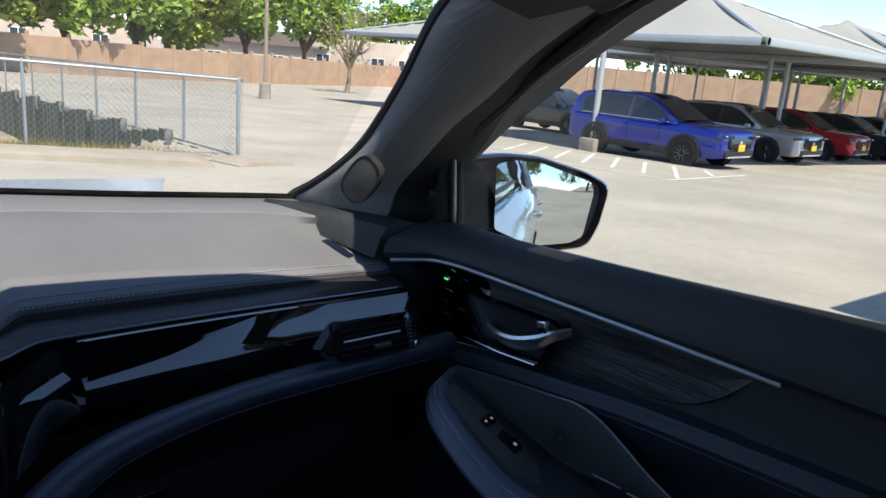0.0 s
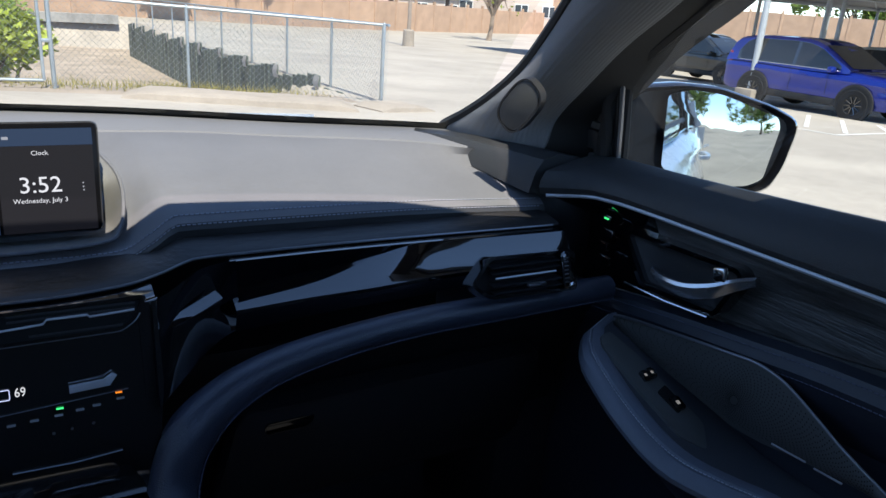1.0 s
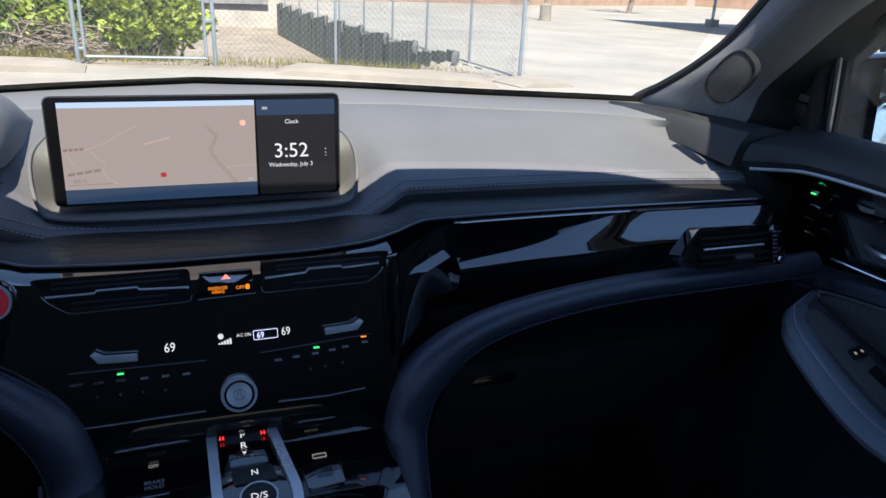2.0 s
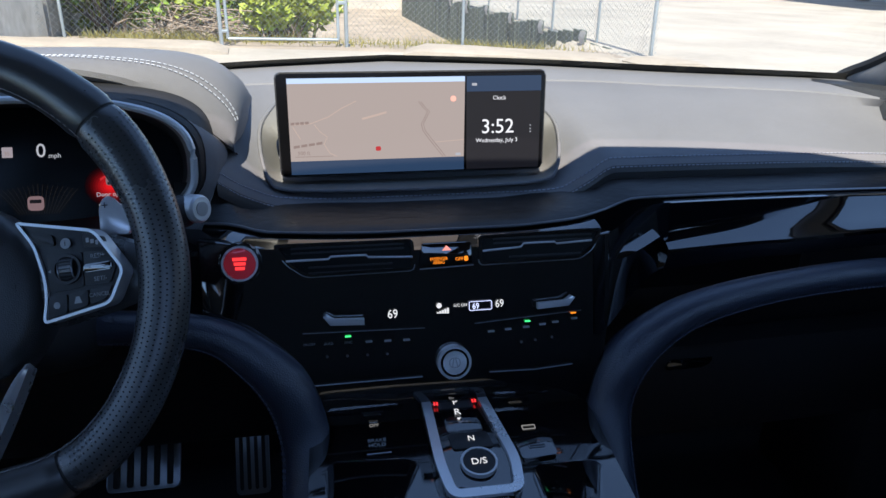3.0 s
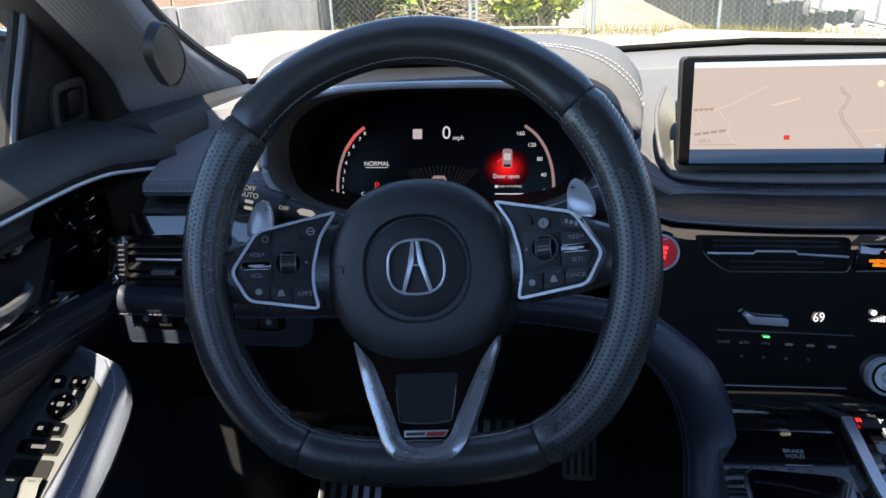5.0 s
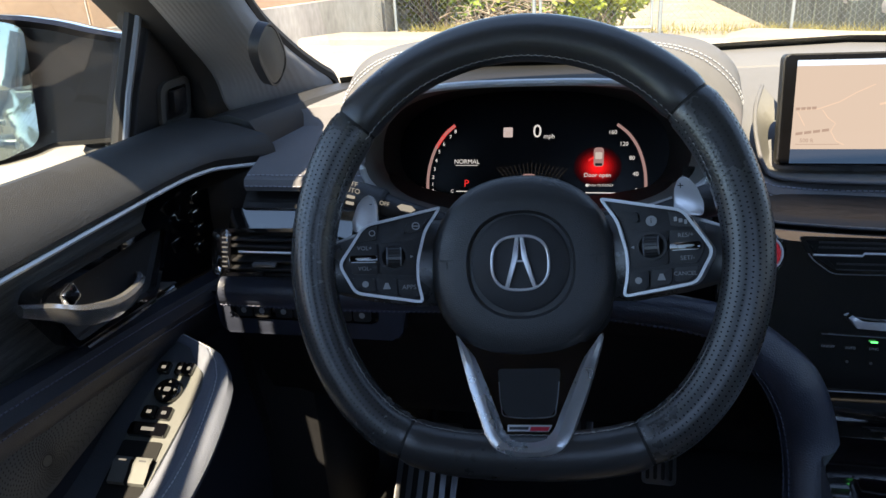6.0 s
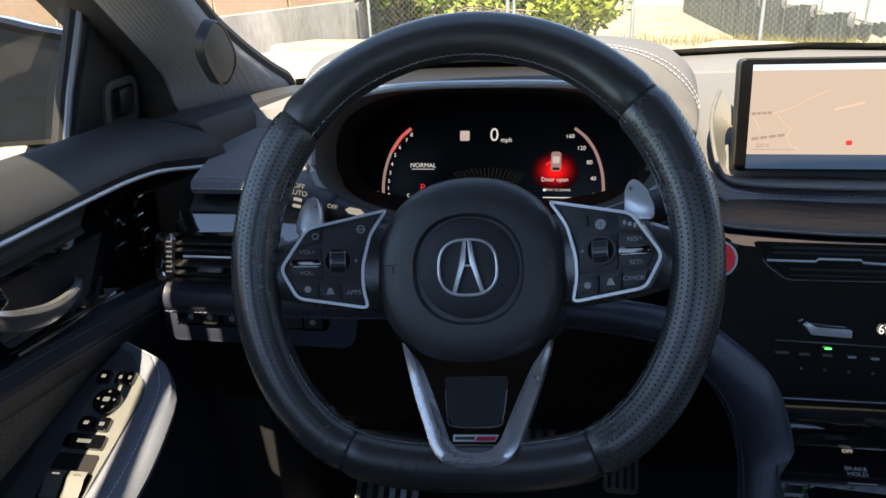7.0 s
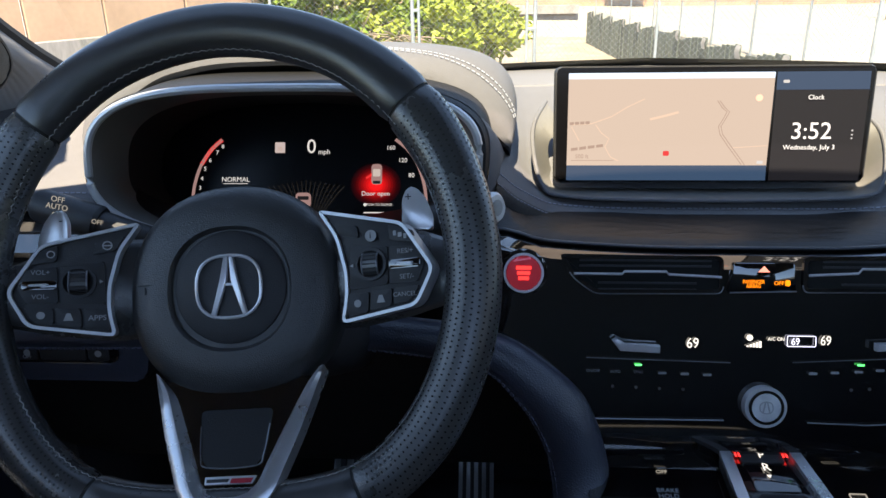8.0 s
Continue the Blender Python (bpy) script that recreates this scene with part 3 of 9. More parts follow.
for x in frange(-0.26, 0.70, 80):
    yl, zl = lerp_table(LIP, x)
    zb = lerp_table(WOODB, x)[0]
    zt = min(zl - 0.018, zb + 0.034)
    zt = max(zt, zb + 0.004)
    rows.append([(x, yl + 0.03, zt + 0.004), (x, 0.645, zt + 0.002), (x, 0.636, (zt + zb) / 2 + 0.002), (x, 0.626, zb + 0.003), (x, 0.620, zb), (x, 0.624, zb - 0.004), (x, 0.64, zb - 0.006)])
part("grained_strip", grid(rows), STRIP_WOOD, DASH, "dark open-grain trim strip")
part("strip_edge", tube([(x, 0.6205, lerp_table(WOODB, x)[0] - 0.0005) for x in frange(-0.25, 0.69, 70)], 0.0014, 6), SATIN_DARK, DASH)
rows = [[(x, 0.625, 1.007), (x, 0.612, 1.0), (x, 0.602, 0.992), (x, 0.61, 0.985)] for x in frange(-0.73, -0.60, 6)]
part("grained_strip", grid(rows), STRIP_WOOD, DASH)

# gloss black passenger panel
PANB = [(0.17, 0.872), (0.22, 0.900), (0.27, 0.918), (0.40, 0.930), (0.70, 0.936)]
rows = []
for x in frange(0.165, 0.268, 12):
    zt, zb = lerp_table(WOODB, x)[0] - 0.003, lerp_table(PANB, x)[0]
    w = min(1, max(0, (x - 0.168) / 0.10))
    w = w * w * (3 - 2 * w)
    r = []
    for j in range(7):
        z = zt + (zb + 0.006 - zt) * j / 6
        y_stack = 0.5465 + 0.30 * (z - 0.912)
        r.append((x, y_stack + ((0.608 - 0.002 * j) - y_stack) * w, z))
    rows.append(r)
part("panel_corner", grid(rows), GLOSS, DASH, "gloss black corner beside the centre vents")
CREASE = [(0.262, 0.9590), (0.275, 0.9610), (0.36, 0.9720), (0.43, 0.9850), (0.505, 0.9975), (0.70, 0.9985)]
SHELF = [(0.262, 0.588, 0.9525), (0.35, 0.583, 0.9590), (0.41, 0.581, 0.9610), (0.46, 0.583, 0.9625), (0.52, 0.587, 0.9630), (0.70, 0.587, 0.9650)]
rows, lower = [], []
for x in frange(0.262, 0.70, 60):
    zt, zb = lerp_table(WOODB, x)[0] - 0.003, lerp_table(PANB, x)[0]
    zc = min(lerp_table(CREASE, x)[0], zt - 0.002)
    ye, ze = lerp_table(SHELF, x)
    rows.append([(x, 0.622, zt), (x, 0.608, zt - 0.001), (x, 0.609, (zt + zc) / 2), (x, 0.610, zc)])
    lower.append([(x, 0.610 + (ye - 0.610) * k, zc + (ze - zc) * k + 0.0012 * math.sin(math.pi * k)) for k in (0, 0.25, 0.5, 0.75, 1)] + [(x, ye - 0.003, ze - 0.002), (x, ye - 0.004, ze - 0.006), (x, ye, (ze + zb) / 2), (x, ye + 0.002, zb + 0.006)])
part("passenger_panel", grid(rows), GLOSS, DASH, "gloss black panel in front of the passenger seat")
part("panel_shelf", grid(lower), GLOSS, DASH, "gloss black tapering shelf that mirrors the sky")
# its raised blade that runs down to the centre vents
up_ = smooth_path([(0.160, 0.5655, 0.9455), (0.190, 0.571, 0.9565), (0.215, 0.578, 0.9660), (0.242, 0.590, 0.9740)], 6)
dn_ = smooth_path([(0.162, 0.5640, 0.9445), (0.194, 0.564, 0.9515), (0.220, 0.569, 0.9600), (0.248, 0.582, 0.9680)], 6)
part("panel_blade", grid([[a, a.lerp(b, 0.5) + Vector((0, 0, 0.0004)), b, b + Vector((0, 0.006, -0.005))] for a, b in zip(up_, dn_)]), GLOSS, DASH, "gloss black raised blade")
rows = [[(x, 0.606, 0.99), (x, 0.585, 0.965), (x, 0.570, 0.936), (x, 0.58, 0.925)] for x in frange(-0.745, -0.60, 6)]
part("driver_panel", grid(rows), GLOSS, DASH, "gloss black panel round the driver's vent")

# centre stack
SL = 0.30
STK_V = Vector((0, SL, 1)).normalized()
STK = plane_frame((0, 0.548, 0.912), (1, 0, 0), STK_V)


def sz(z):
    """Height in metres to distance up the centre stack."""
    return (z - 0.912) * math.sqrt(1 + SL * SL)


poly = [(-0.232, sz(0.925)), (-0.222, sz(0.900)), (-0.19, sz(0.868)), (-0.155, sz(0.80)), (0.165, sz(0.80)), (0.176, sz(0.86)), (0.182, sz(0.905)), (0.184, sz(0.983)),
        (0.165, sz(0.979)), (0.08, sz(0.974)), (-0.04, sz(0.974)), (-0.17, sz(0.980)), (-0.215, sz(0.992)), (-0.232, sz(0.993))]
part("centre_panel", sheet(poly, STK, 0.03, 0.002), GLOSS, DASH, "gloss black centre control panel")
# top blade above the vents, catching the sky
rows = []
for x in frange(-0.25, 0.184, 30):
    zb = lerp_table(WOODB, x)[0]
    rows.append([(x, 0.622, zb - 0.004), (x, 0.600, zb - 0.006), (x, 0.574 + 0.012 * max(0, (x - 0.15) / 0.05), zb - 0.012), (x, 0.573, zb - 0.017), (x, 0.58, zb - 0.02)])
part("centre_ledge", grid(rows), GLOSS, DASH, "gloss black ledge above the centre vents")


def vent(outline, bar, name="centre_vent", knob=None):
    """A recessed air vent in the stack plane: frame, dark pocket, slats and a bright bar."""
    fr = shift(STK, 0.0015)
    v = part(name, ring_sheet(outline, inset(outline, 0.0035), fr, 0.003, 0.0012), GLOSS, DASH, "black air vent with a thin bright bar")
    part("pocket", sheet(inset(outline, 0.003), shift(STK, 0.0012), 0.001), GRILLE_HOLE, v)
    us = [p[0] for p in outline]
    for k, h in enumerate((sz(0.981), sz(0.9765), sz(0.9625), sz(0.957))):
        if k >= 2:
            a, b = min(us) + 0.032, max(us) - 0.022
        else:
            a, b = min(us) + 0.016, max(us) - 0.010
        part("slat", sheet(rect((a + b) / 2, h, b - a, 0.0018), shift(STK, 0.0022), 0.001), PLASTIC, v)
    low_ = [p for p in outline if p[1] < sz(0.972)]
    part("lower_edge", tube([STK[0] + STK[1] * a + STK[2] * b + STK[3] * 0.0022 for a, b in low_], 0.0007, 5), SATIN_DARK, v)
    part("bar", tube([STK[0] + STK[1] * a + STK[2] * b + STK[3] * 0.004 for a, b in bar], 0.0011, 6), EMBLEM, v, "bright metal bar")
    return v


vent(rounded([(-0.163, sz(0.986)), (-0.150, sz(0.966)), (-0.132, sz(0.9535)), (-0.024, sz(0.9545)), (-0.024, sz(0.985))], 0.006), [(-0.150, sz(0.970)), (-0.109, sz(0.970)), (-0.107, sz(0.9722)), (-0.072, sz(0.9722)), (-0.070, sz(0.970)), (-0.026, sz(0.968))])
vent(rounded([(0.042, sz(0.985)), (0.042, sz(0.956)), (0.150, sz(0.957)), (0.164, sz(0.966)), (0.175, sz(0.987))], 0.006), [(0.046, sz(0.970)), (0.086, sz(0.972)), (0.089, sz(0.9755)), (0.122, sz(0.9755)), (0.124, sz(0.9735)), (0.162, sz(0.975))])
# hazard and warning lamp block
hz = part("hazard_panel", sheet(rounded([(-0.020, sz(0.955)), (0.036, sz(0.956)), (0.034, sz(0.980)), (-0.016, sz(0.980))], 0.002), shift(STK, 0.004), 0.006, 0.0008), GLOSS, DASH, "hazard light switch with amber passenger airbag lamp")
HZ = shift(STK, 0.0045)
flat("triangle", [(0.004, sz(0.9725)), (0.0135, sz(0.9725)), (0.00875, sz(0.9775))], HZ, 0.0004, glow("hazard_red", (0.75, 0.25, 0.22), 0.7), hz)
text("PASSENGER", 0.0046, HZ, (0.0005, sz(0.9645)), LED_AMBER, hz, wide=0.75)
text("AIRBAG", 0.0046, HZ, (0.0005, sz(0.9610)), LED_AMBER, hz, wide=0.75)
text("OFF", 0.0048, HZ, (0.0215, sz(0.9635)), LED_AMBER, hz)
flat("airbag_symbol", rounded(rect(0.0285, sz(0.9638), 0.004, 0.005), 0.0015), HZ, 0.0003, LED_AMBER, hz)
part("divider", tube([HZ[0] + HZ[1] * -0.019 + HZ[2] * sz(0.9555), HZ[0] + HZ[1] * 0.036 + HZ[2] * sz(0.957)], 0.0006, 6), SATIN_DARK, hz)

# climate controls
CL = shift(STK, 0.0024)
for cx, sgn in ((-0.097, 1), (0.121, -1)):
    z0 = 0.911 if sgn > 0 else 0.915
    tab = [(cx - sgn * 0.020, sz(z0 + 0.0045)), (cx - sgn * 0.0135, sz(z0 - 0.0035)), (cx + sgn * 0.020, sz(z0 - 0.005)), (cx + sgn * 0.020, sz(z0 + 0.0012)), (cx - sgn * 0.009, sz(z0 + 0.0022)), (cx - sgn * 0.0165, sz(z0 + 0.0068))]
    part("temperature_lever", sheet(tab, shift(STK, 0.011), 0.007, 0.0008), EMBLEM, DASH, "silver temperature lever")
text("69", 0.0125, CL, (-0.048, sz(0.913)), LED_WHITE, DASH, "temperature_digits", wide=0.85)
text("69", 0.0115, CL, (0.0625, sz(0.9165)), LED_WHITE, DASH, "temperature_digits", wide=0.8)
text("69", 0.0085, CL, (0.0375, sz(0.9155)), LED_BLUE, DASH, "temperature_digits", wide=0.85)
bxo = rounded(rect(0.0425, sz(0.916), 0.024, 0.0095), 0.0015)
part("display_frame", ring_sheet(bxo, inset(bxo, 0.0005), CL, 0.0002, 0.0003), LED_BLUE, DASH)
text("A/C ON", 0.0044, CL, (0.0215, sz(0.9175)), LED_WHITE, DASH, wide=0.9)
for k in range(5):
    flat("fan_bar", rect(-0.002 + k * 0.0026, sz(0.9115) + 0.0004 * k, 0.002, 0.0012 + k * 0.0011), CL, 0.0003, LED_WHITE, DASH)
flat("fan_symbol", disc(-0.0005, sz(0.9185), 0.0028, 8), CL, 0.0003, LED_WHITE, DASH)
for a, b in (((-0.138, 0.900), (-0.016, 0.8975)), ((0.036, 0.8985), (0.150, 0.9045))):
    part("control_line", tube([CL[0] + CL[1] * q[0] + CL[2] * sz(q[1]) for q in (a, b)], 0.0004, 5), SATIN_DARK, DASH)
for x, z, m in ((-0.0935, 0.8945, LED_GREEN), (0.092, 0.8972, LED_GREEN), (0.1415, 0.9025, LED_AMBER)):
    flat("indicator_light", rect(x, sz(z), 0.0058, 0.0016), CL, 0.0005, m, DASH)
random.seed(4)
for x, z in ((-0.132, 0.889), (-0.113, 0.8885), (-0.0935, 0.8885), (-0.073, 0.888), (-0.054, 0.8875), (-0.035, 0.887), (0.053, 0.8895), (0.071, 0.8905), (0.0905, 0.8915), (0.108, 0.893), (0.122, 0.8945), (0.1425, 0.897)):
    word = {-0.132: "ON/OFF", -0.113: "AUTO", -0.0935: "SYNC"}.get(x)
    if word:
        text(word, 0.0032, shift(CL, 0.0003), (x, sz(z)), LABEL_DIM, DASH, "button_label")
    else:
        flat("button_mark", rounded(rect(x, sz(z), 0.007, 0.0022), 0.0008), CL, 0.0002, LABEL_DIM, DASH)
for x, z in ((-0.115, 0.876), (-0.095, 0.8755), (-0.075, 0.875), (-0.055, 0.8745), (0.085, 0.8765), (0.10, 0.8775), (0.118, 0.879)):
    flat("button_mark", disc(x, sz(z), 0.0014, 8), CL, 0.0002, mat("faint_mark", (0.10, 0.09, 0.09), 0.5), DASH)
part("lower_blade", tube([CL[0] + CL[1] * q[0] + CL[2] * sz(q[1]) for q in ((-0.13, 0.8485), (-0.05, 0.849), (-0.02, 0.8492))], 0.0007, 5), SATIN_DARK, DASH)
part("lower_blade", tube([CL[0] + CL[1] * q[0] + CL[2] * sz(q[1]) for q in ((0.05, 0.8485), (0.10, 0.8475), (0.14, 0.850))], 0.0007, 5), SATIN_DARK, DASH)
# drive-mode dial
KN = plane_frame((0.0125, 0.545, 0.858), (1, 0, 0), (0, 0.35, 1))
dial = part("dial_socket", sheet(disc(0, 0.002, 0.034, 36, 0.030), shift(KN, 0.004), 0.014, 0.003), GLOSS, DASH, "gloss black dial surround")
pk = part("drive_dial", sheet(disc(0, 0, 0.0175, 40), shift(KN, 0.022), 0.020, 0.003, 3), EMBLEM, dial, "round spun-metal drive mode dial")
part("dial_face", sheet(disc(0, 0, 0.0135, 40), shift(KN, 0.0228), 0.002, 0.0006), SPUN, pk)
EMK = shift(KN, 0.0232)
part("dial_groove", ring_sheet(disc(0, 0, 0.0146, 40), disc(0, 0, 0.0122, 40), EMK, 0.0008, 0.0003), GLOSS, pk)
o_ = disc(0, 0, 0.0058, 24, 0.0054, 2.5)
part("dial_emblem", ring_sheet(o_, inset(o_, 0.0009), EMK, 0.0005, 0.0004), EMBLEM, pk)
for sgn in (1, -1):
    flat("emblem_bar", [(sgn * 0.0034, -0.0042), (sgn * 0.0022, -0.0042), (sgn * 0.0003, 0.0042), (sgn * 0.0014, 0.0042)], EMK, 0.0003, EMBLEM, pk)
flat("dial_pointer", [(0.006, 0.021), (0.013, 0.0185), (0.0155, 0.0235), (0.0085, 0.0265)], shift(KN, 0.006), 0.001, SATIN, dial, "silver dial pointer", 0.002)
text("Dynamic", 0.0052, shift(KN, 0.0045), (-0.008, 0.0235), LABEL_DIM, dial, tilt=0.25)
# engine start button
SB = shift(STK, 0.002)
sb = part("start_button", sheet(disc(-0.193, sz(0.9705), 0.0205, 36), shift(STK, 0.006), 0.008, 0.002), GLOSS, DASH, "round start button glowing red behind a clear cap")
part("button_ring", ring_sheet(disc(-0.193, sz(0.9705), 0.0172, 36), disc(-0.193, sz(0.9705), 0.0152, 36), shift(STK, 0.0075), 0.002, 0.0015), SATIN, sb, "silver button ring")
part("button_cap", sheet(disc(-0.193, sz(0.9705), 0.0152, 36), shift(STK, 0.0082), 0.003, 0.0015), mat("red_clear_cap", (0.42, 0.03, 0.055), 0.16, metal=0.5, coat=1, emit=0.06), sb)
for dz, w in ((0.0045, 0.013), (0.0, 0.011), (-0.0045, 0.009)):
    flat("button_bar", rect(-0.193, sz(0.9705) + dz, w, 0.003), shift(STK, 0.0084), 0.0002, LED_RED, sb)

# padded bolsters that frame the centre stack and run along the dash
RB = smooth_path([(0.748, 0.562, 0.922), (0.60, 0.560, 0.920), (0.46, 0.556, 0.919), (0.355, 0.550, 0.911), (0.278, 0.543, 0.897), (0.228, 0.537, 0.873), (0.197, 0.530, 0.842), (0.181, 0.520, 0.80), (0.175, 0.490, 0.755), (0.172, 0.44, 0.715), (0.178, 0.34, 0.69), (0.18, 0.1, 0.68)], 8)
LB = smooth_path([(-0.752, 0.572, 0.905), (-0.60, 0.572, 0.905), (-0.42, 0.568, 0.912), (-0.30, 0.552, 0.915), (-0.225, 0.540, 0.908), (-0.185, 0.533, 0.882), (-0.155, 0.528, 0.845), (-0.140, 0.515, 0.795), (-0.140, 0.480, 0.745), (-0.145, 0.43, 0.70), (-0.150, 0.30, 0.68), (-0.152, 0.1, 0.67)], 8)


def BR(path):
    """The bolsters are slim along the dash and fuller beside the console."""
    return [0.0165 + 0.009 * min(1, max(0, (0.915 - p.z) / 0.06)) for p in path]


part("passenger_bolster", tube(RB, BR(RB), 14, up=(0, -1, 0.4)), LEATHER_NAVY, DASH, "padded blue-black leather bolster with twin stitching")
part("driver_bolster", tube(LB, BR(LB), 14, up=(0, -1, 0.4)), LEATHER_NAVY, DASH, "padded blue-black leather bolster with twin stitching")


def along(path, ang, r, side):
    """A line that follows a bolster on its surface."""
    out = []
    for i, p in enumerate(path):
        d = (path[min(i + 1, len(path) - 1)] - path[max(i - 1, 0)]).normalized()
        s_ = d.cross(Vector((0, -1, 0.4))).normalized()
        w = s_.cross(d).normalized()
        out.append(p + (s_ * math.cos(ang) * side + w * math.sin(ang)) * (BR([p])[0] + r))
    return out


stitches(along(RB, 0.45, 0.0004, -1), DASH, THREAD_DIM)
stitches(along(RB, 0.05, 0.0004, -1), DASH, THREAD_DIM)
stitches(along(LB, 0.45, 0.0004, 1), DASH, THREAD_DIM)
stitches(along(LB, 0.05, 0.0004, 1), DASH, THREAD_DIM)

# closed ends of the dash behind the doors
for s in (1, -1):
    part("end_panel", box((s * 0.785 - (0.03 if s < 0 else 0), 0.815, 0.70), (0.19, 0.24, 0.68), 0.02), PLASTIC, DASH)
# knee panels and glovebox, with the footwell's shade put into their colour
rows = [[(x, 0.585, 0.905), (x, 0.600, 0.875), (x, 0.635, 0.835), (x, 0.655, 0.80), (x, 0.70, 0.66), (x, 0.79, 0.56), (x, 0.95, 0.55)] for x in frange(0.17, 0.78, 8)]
part("knee_panel", grid(rows), PLASTIC_SHADED, DASH)
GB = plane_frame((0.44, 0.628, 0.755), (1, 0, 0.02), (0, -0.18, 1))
part("glovebox_lid", sheet(rounded([(-0.20, -0.10), (0.24, -0.10), (0.255, 0.055), (-0.17, 0.055)], 0.02), shift(GB, 0.004), 0.03, 0.006), PLASTIC_SHADED, DASH, "black glovebox lid")
part("glovebox_handle", sheet(rounded([(-0.14, 0.018), (-0.085, 0.018), (-0.078, 0.034), (-0.14, 0.034)], 0.005), shift(GB, 0.006), 0.006, 0.002), GLOSS, DASH, "gloss black glovebox handle")
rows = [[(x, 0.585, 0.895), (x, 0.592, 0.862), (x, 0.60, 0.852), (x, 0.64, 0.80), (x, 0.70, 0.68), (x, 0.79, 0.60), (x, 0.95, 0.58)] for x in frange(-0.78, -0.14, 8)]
part("knee_panel", grid(rows), PLASTIC_SHADED, DASH)
# switch bank left of the column
SW = plane_frame((-0.66, 0.578, 0.884), (1, 0, 0), (0, 0.12, 1))
part("switch_shelf", sheet(rounded([(-0.105, -0.034), (0.11, -0.034), (0.12, 0.018), (-0.11, 0.018)], 0.01), shift(SW, 0.004), 0.03, 0.004), LEATHER_NAVY, DASH)
sbk = part("switch_bank", sheet(rounded(rect(0.0, -0.004, 0.172, 0.021), 0.008), shift(SW, 0.007), 0.008, 0.002), GLOSS, DASH, "black bank of driver's control buttons")
for k, w in enumerate((0.020, 0.020, 0.020, 0.020, 0.045, 0.020)):
    x0 = (-0.072, -0.050, -0.024, -0.002, 0.033, 0.068)[k]
    b_ = part("control_button", sheet(rounded(rect(x0, -0.004, w, 0.015), 0.003), shift(SW, 0.009), 0.004, 0.0012), PLASTIC, sbk)
    flat("button_mark", disc(x0, -0.004, 0.0034, 10), SW, 0.0092, LABEL_DIM, sbk) if k != 4 else None
text("HUD", 0.005, shift(SW, 0.0095), (-0.072, 0.001), LABEL_DIM, sbk)
text("HUD", 0.005, shift(SW, 0.0095), (-0.050, 0.001), LABEL_DIM, sbk)
text("OFF", 0.005, shift(SW, 0.0095), (-0.002, -0.008), LABEL_DIM, sbk)


def end_vent(s, x0, x1):
    """The vent at the dash's end: gloss frame, slats, bright bar and a ridged thumbwheel."""
    zc = 0.962
    F_ = plane_frame((0, 0.552, zc), (1, 0, 0), (0, 0.35, 1))
    a, b = min(x0, x1), max(x0, x1)
    tip = (x0 - s * 0.03, -0.004)
    out = rounded([(x1, -0.026), (x1, 0.024), (x0, 0.027), tip, (x0 - s * 0.004, -0.023)], 0.008)
    v = part("end_vent", ring_sheet(out, inset(out, 0.004), shift(F_, 0.012), 0.02, 0.003), GLOSS, DASH, "gloss black air vent with slats and thumbwheel")
    part("pocket", sheet(inset(out, 0.0035), shift(F_, 0.004), 0.001), GRILLE_HOLE, v)
    for h in (-0.015, -0.007, 0.008, 0.015):
        part("slat", box(F_[0] + F_[1] * ((a + b) / 2 - s * 0.008) + F_[2] * h + F_[3] * 0.009, (b - a - 0.02, 0.012, 0.0016)), PLASTIC, v)
    part("bar", tube([F_[0] + F_[1] * (x0 + s * 0.006) + F_[2] * 0.0006 + F_[3] * 0.014, F_[0] + F_[1] * (x1 - s * 0.03) + F_[2] * 0.0006 + F_[3] * 0.014], 0.0013, 6), SATIN, v, "bright metal bar")
    part("tilt_tab", box(F_[0] + F_[1] * ((x0 + x1) / 2) + F_[2] * -0.012 + F_[3] * 0.016, (0.026, 0.006, 0.004), 0.001), SATIN_DARK, v)
    w = part("thumbwheel", sheet(rounded(rect(x1 - s * 0.014, 0, 0.017, 0.046), 0.006), shift(F_, 0.017), 0.02, 0.004), GLOSS, v)
    for k in range(7):
        part("ridge", box(F_[0] + F_[1] * (x1 - s * 0.016) + F_[2] * (-0.015 + k * 0.005) + F_[3] * 0.0175, (0.006, 0.0012, 0.0012)), SATIN_DARK, w)
    part("vent_tip", sheet(disc(x1 - s * 0.008, -0.020, 0.005, 16), shift(F_, 0.018), 0.01, 0.002), CHROME, v)


end_vent(1, 0.545, 0.668)
end_vent(-1, -0.618, -0.738)

# ================= centre display =================
SC_V = Vector((0, 0.17, 1)).normalized()
SCF = plane_frame((0, 0.7255, 1.065), (1, 0, 0), SC_V)
k_ = math.sqrt(1 + 0.17 ** 2)
DISP = thing("display_screen", (0, 0.73, 1.0), "wide centre display showing a beige map and a clock", "screen")
out = rounded([(-0.1565, -0.0575 * k_), (0.1525, -0.0575 * k_), (0.1555, 0.058 * k_), (-0.1575, 0.058 * k_)], 0.007)
part("housing", sheet(out, shift(SCF, 0.0), 0.016, 0.003), PLASTIC, DISP, "black display housing")
part("glass", sheet(inset(out, 0.0016), shift(SCF, 0.0012), 0.004, 0.0008), SCREEN_BLACK, DISP)
SG = shift(SCF, 0.0014)
mx0, mx1 = -0.144, 0.0568
zv = lambda z: (z - 1.065) * k_
flat("map_field", [(mx0, zv(1.0255)), (mx1 - 0.001, zv(1.0255)), (mx1 + 0.001, zv(1.1105)), (mx0, zv(1.1105))], SG, 0.0002, SCR_MAP, DISP)
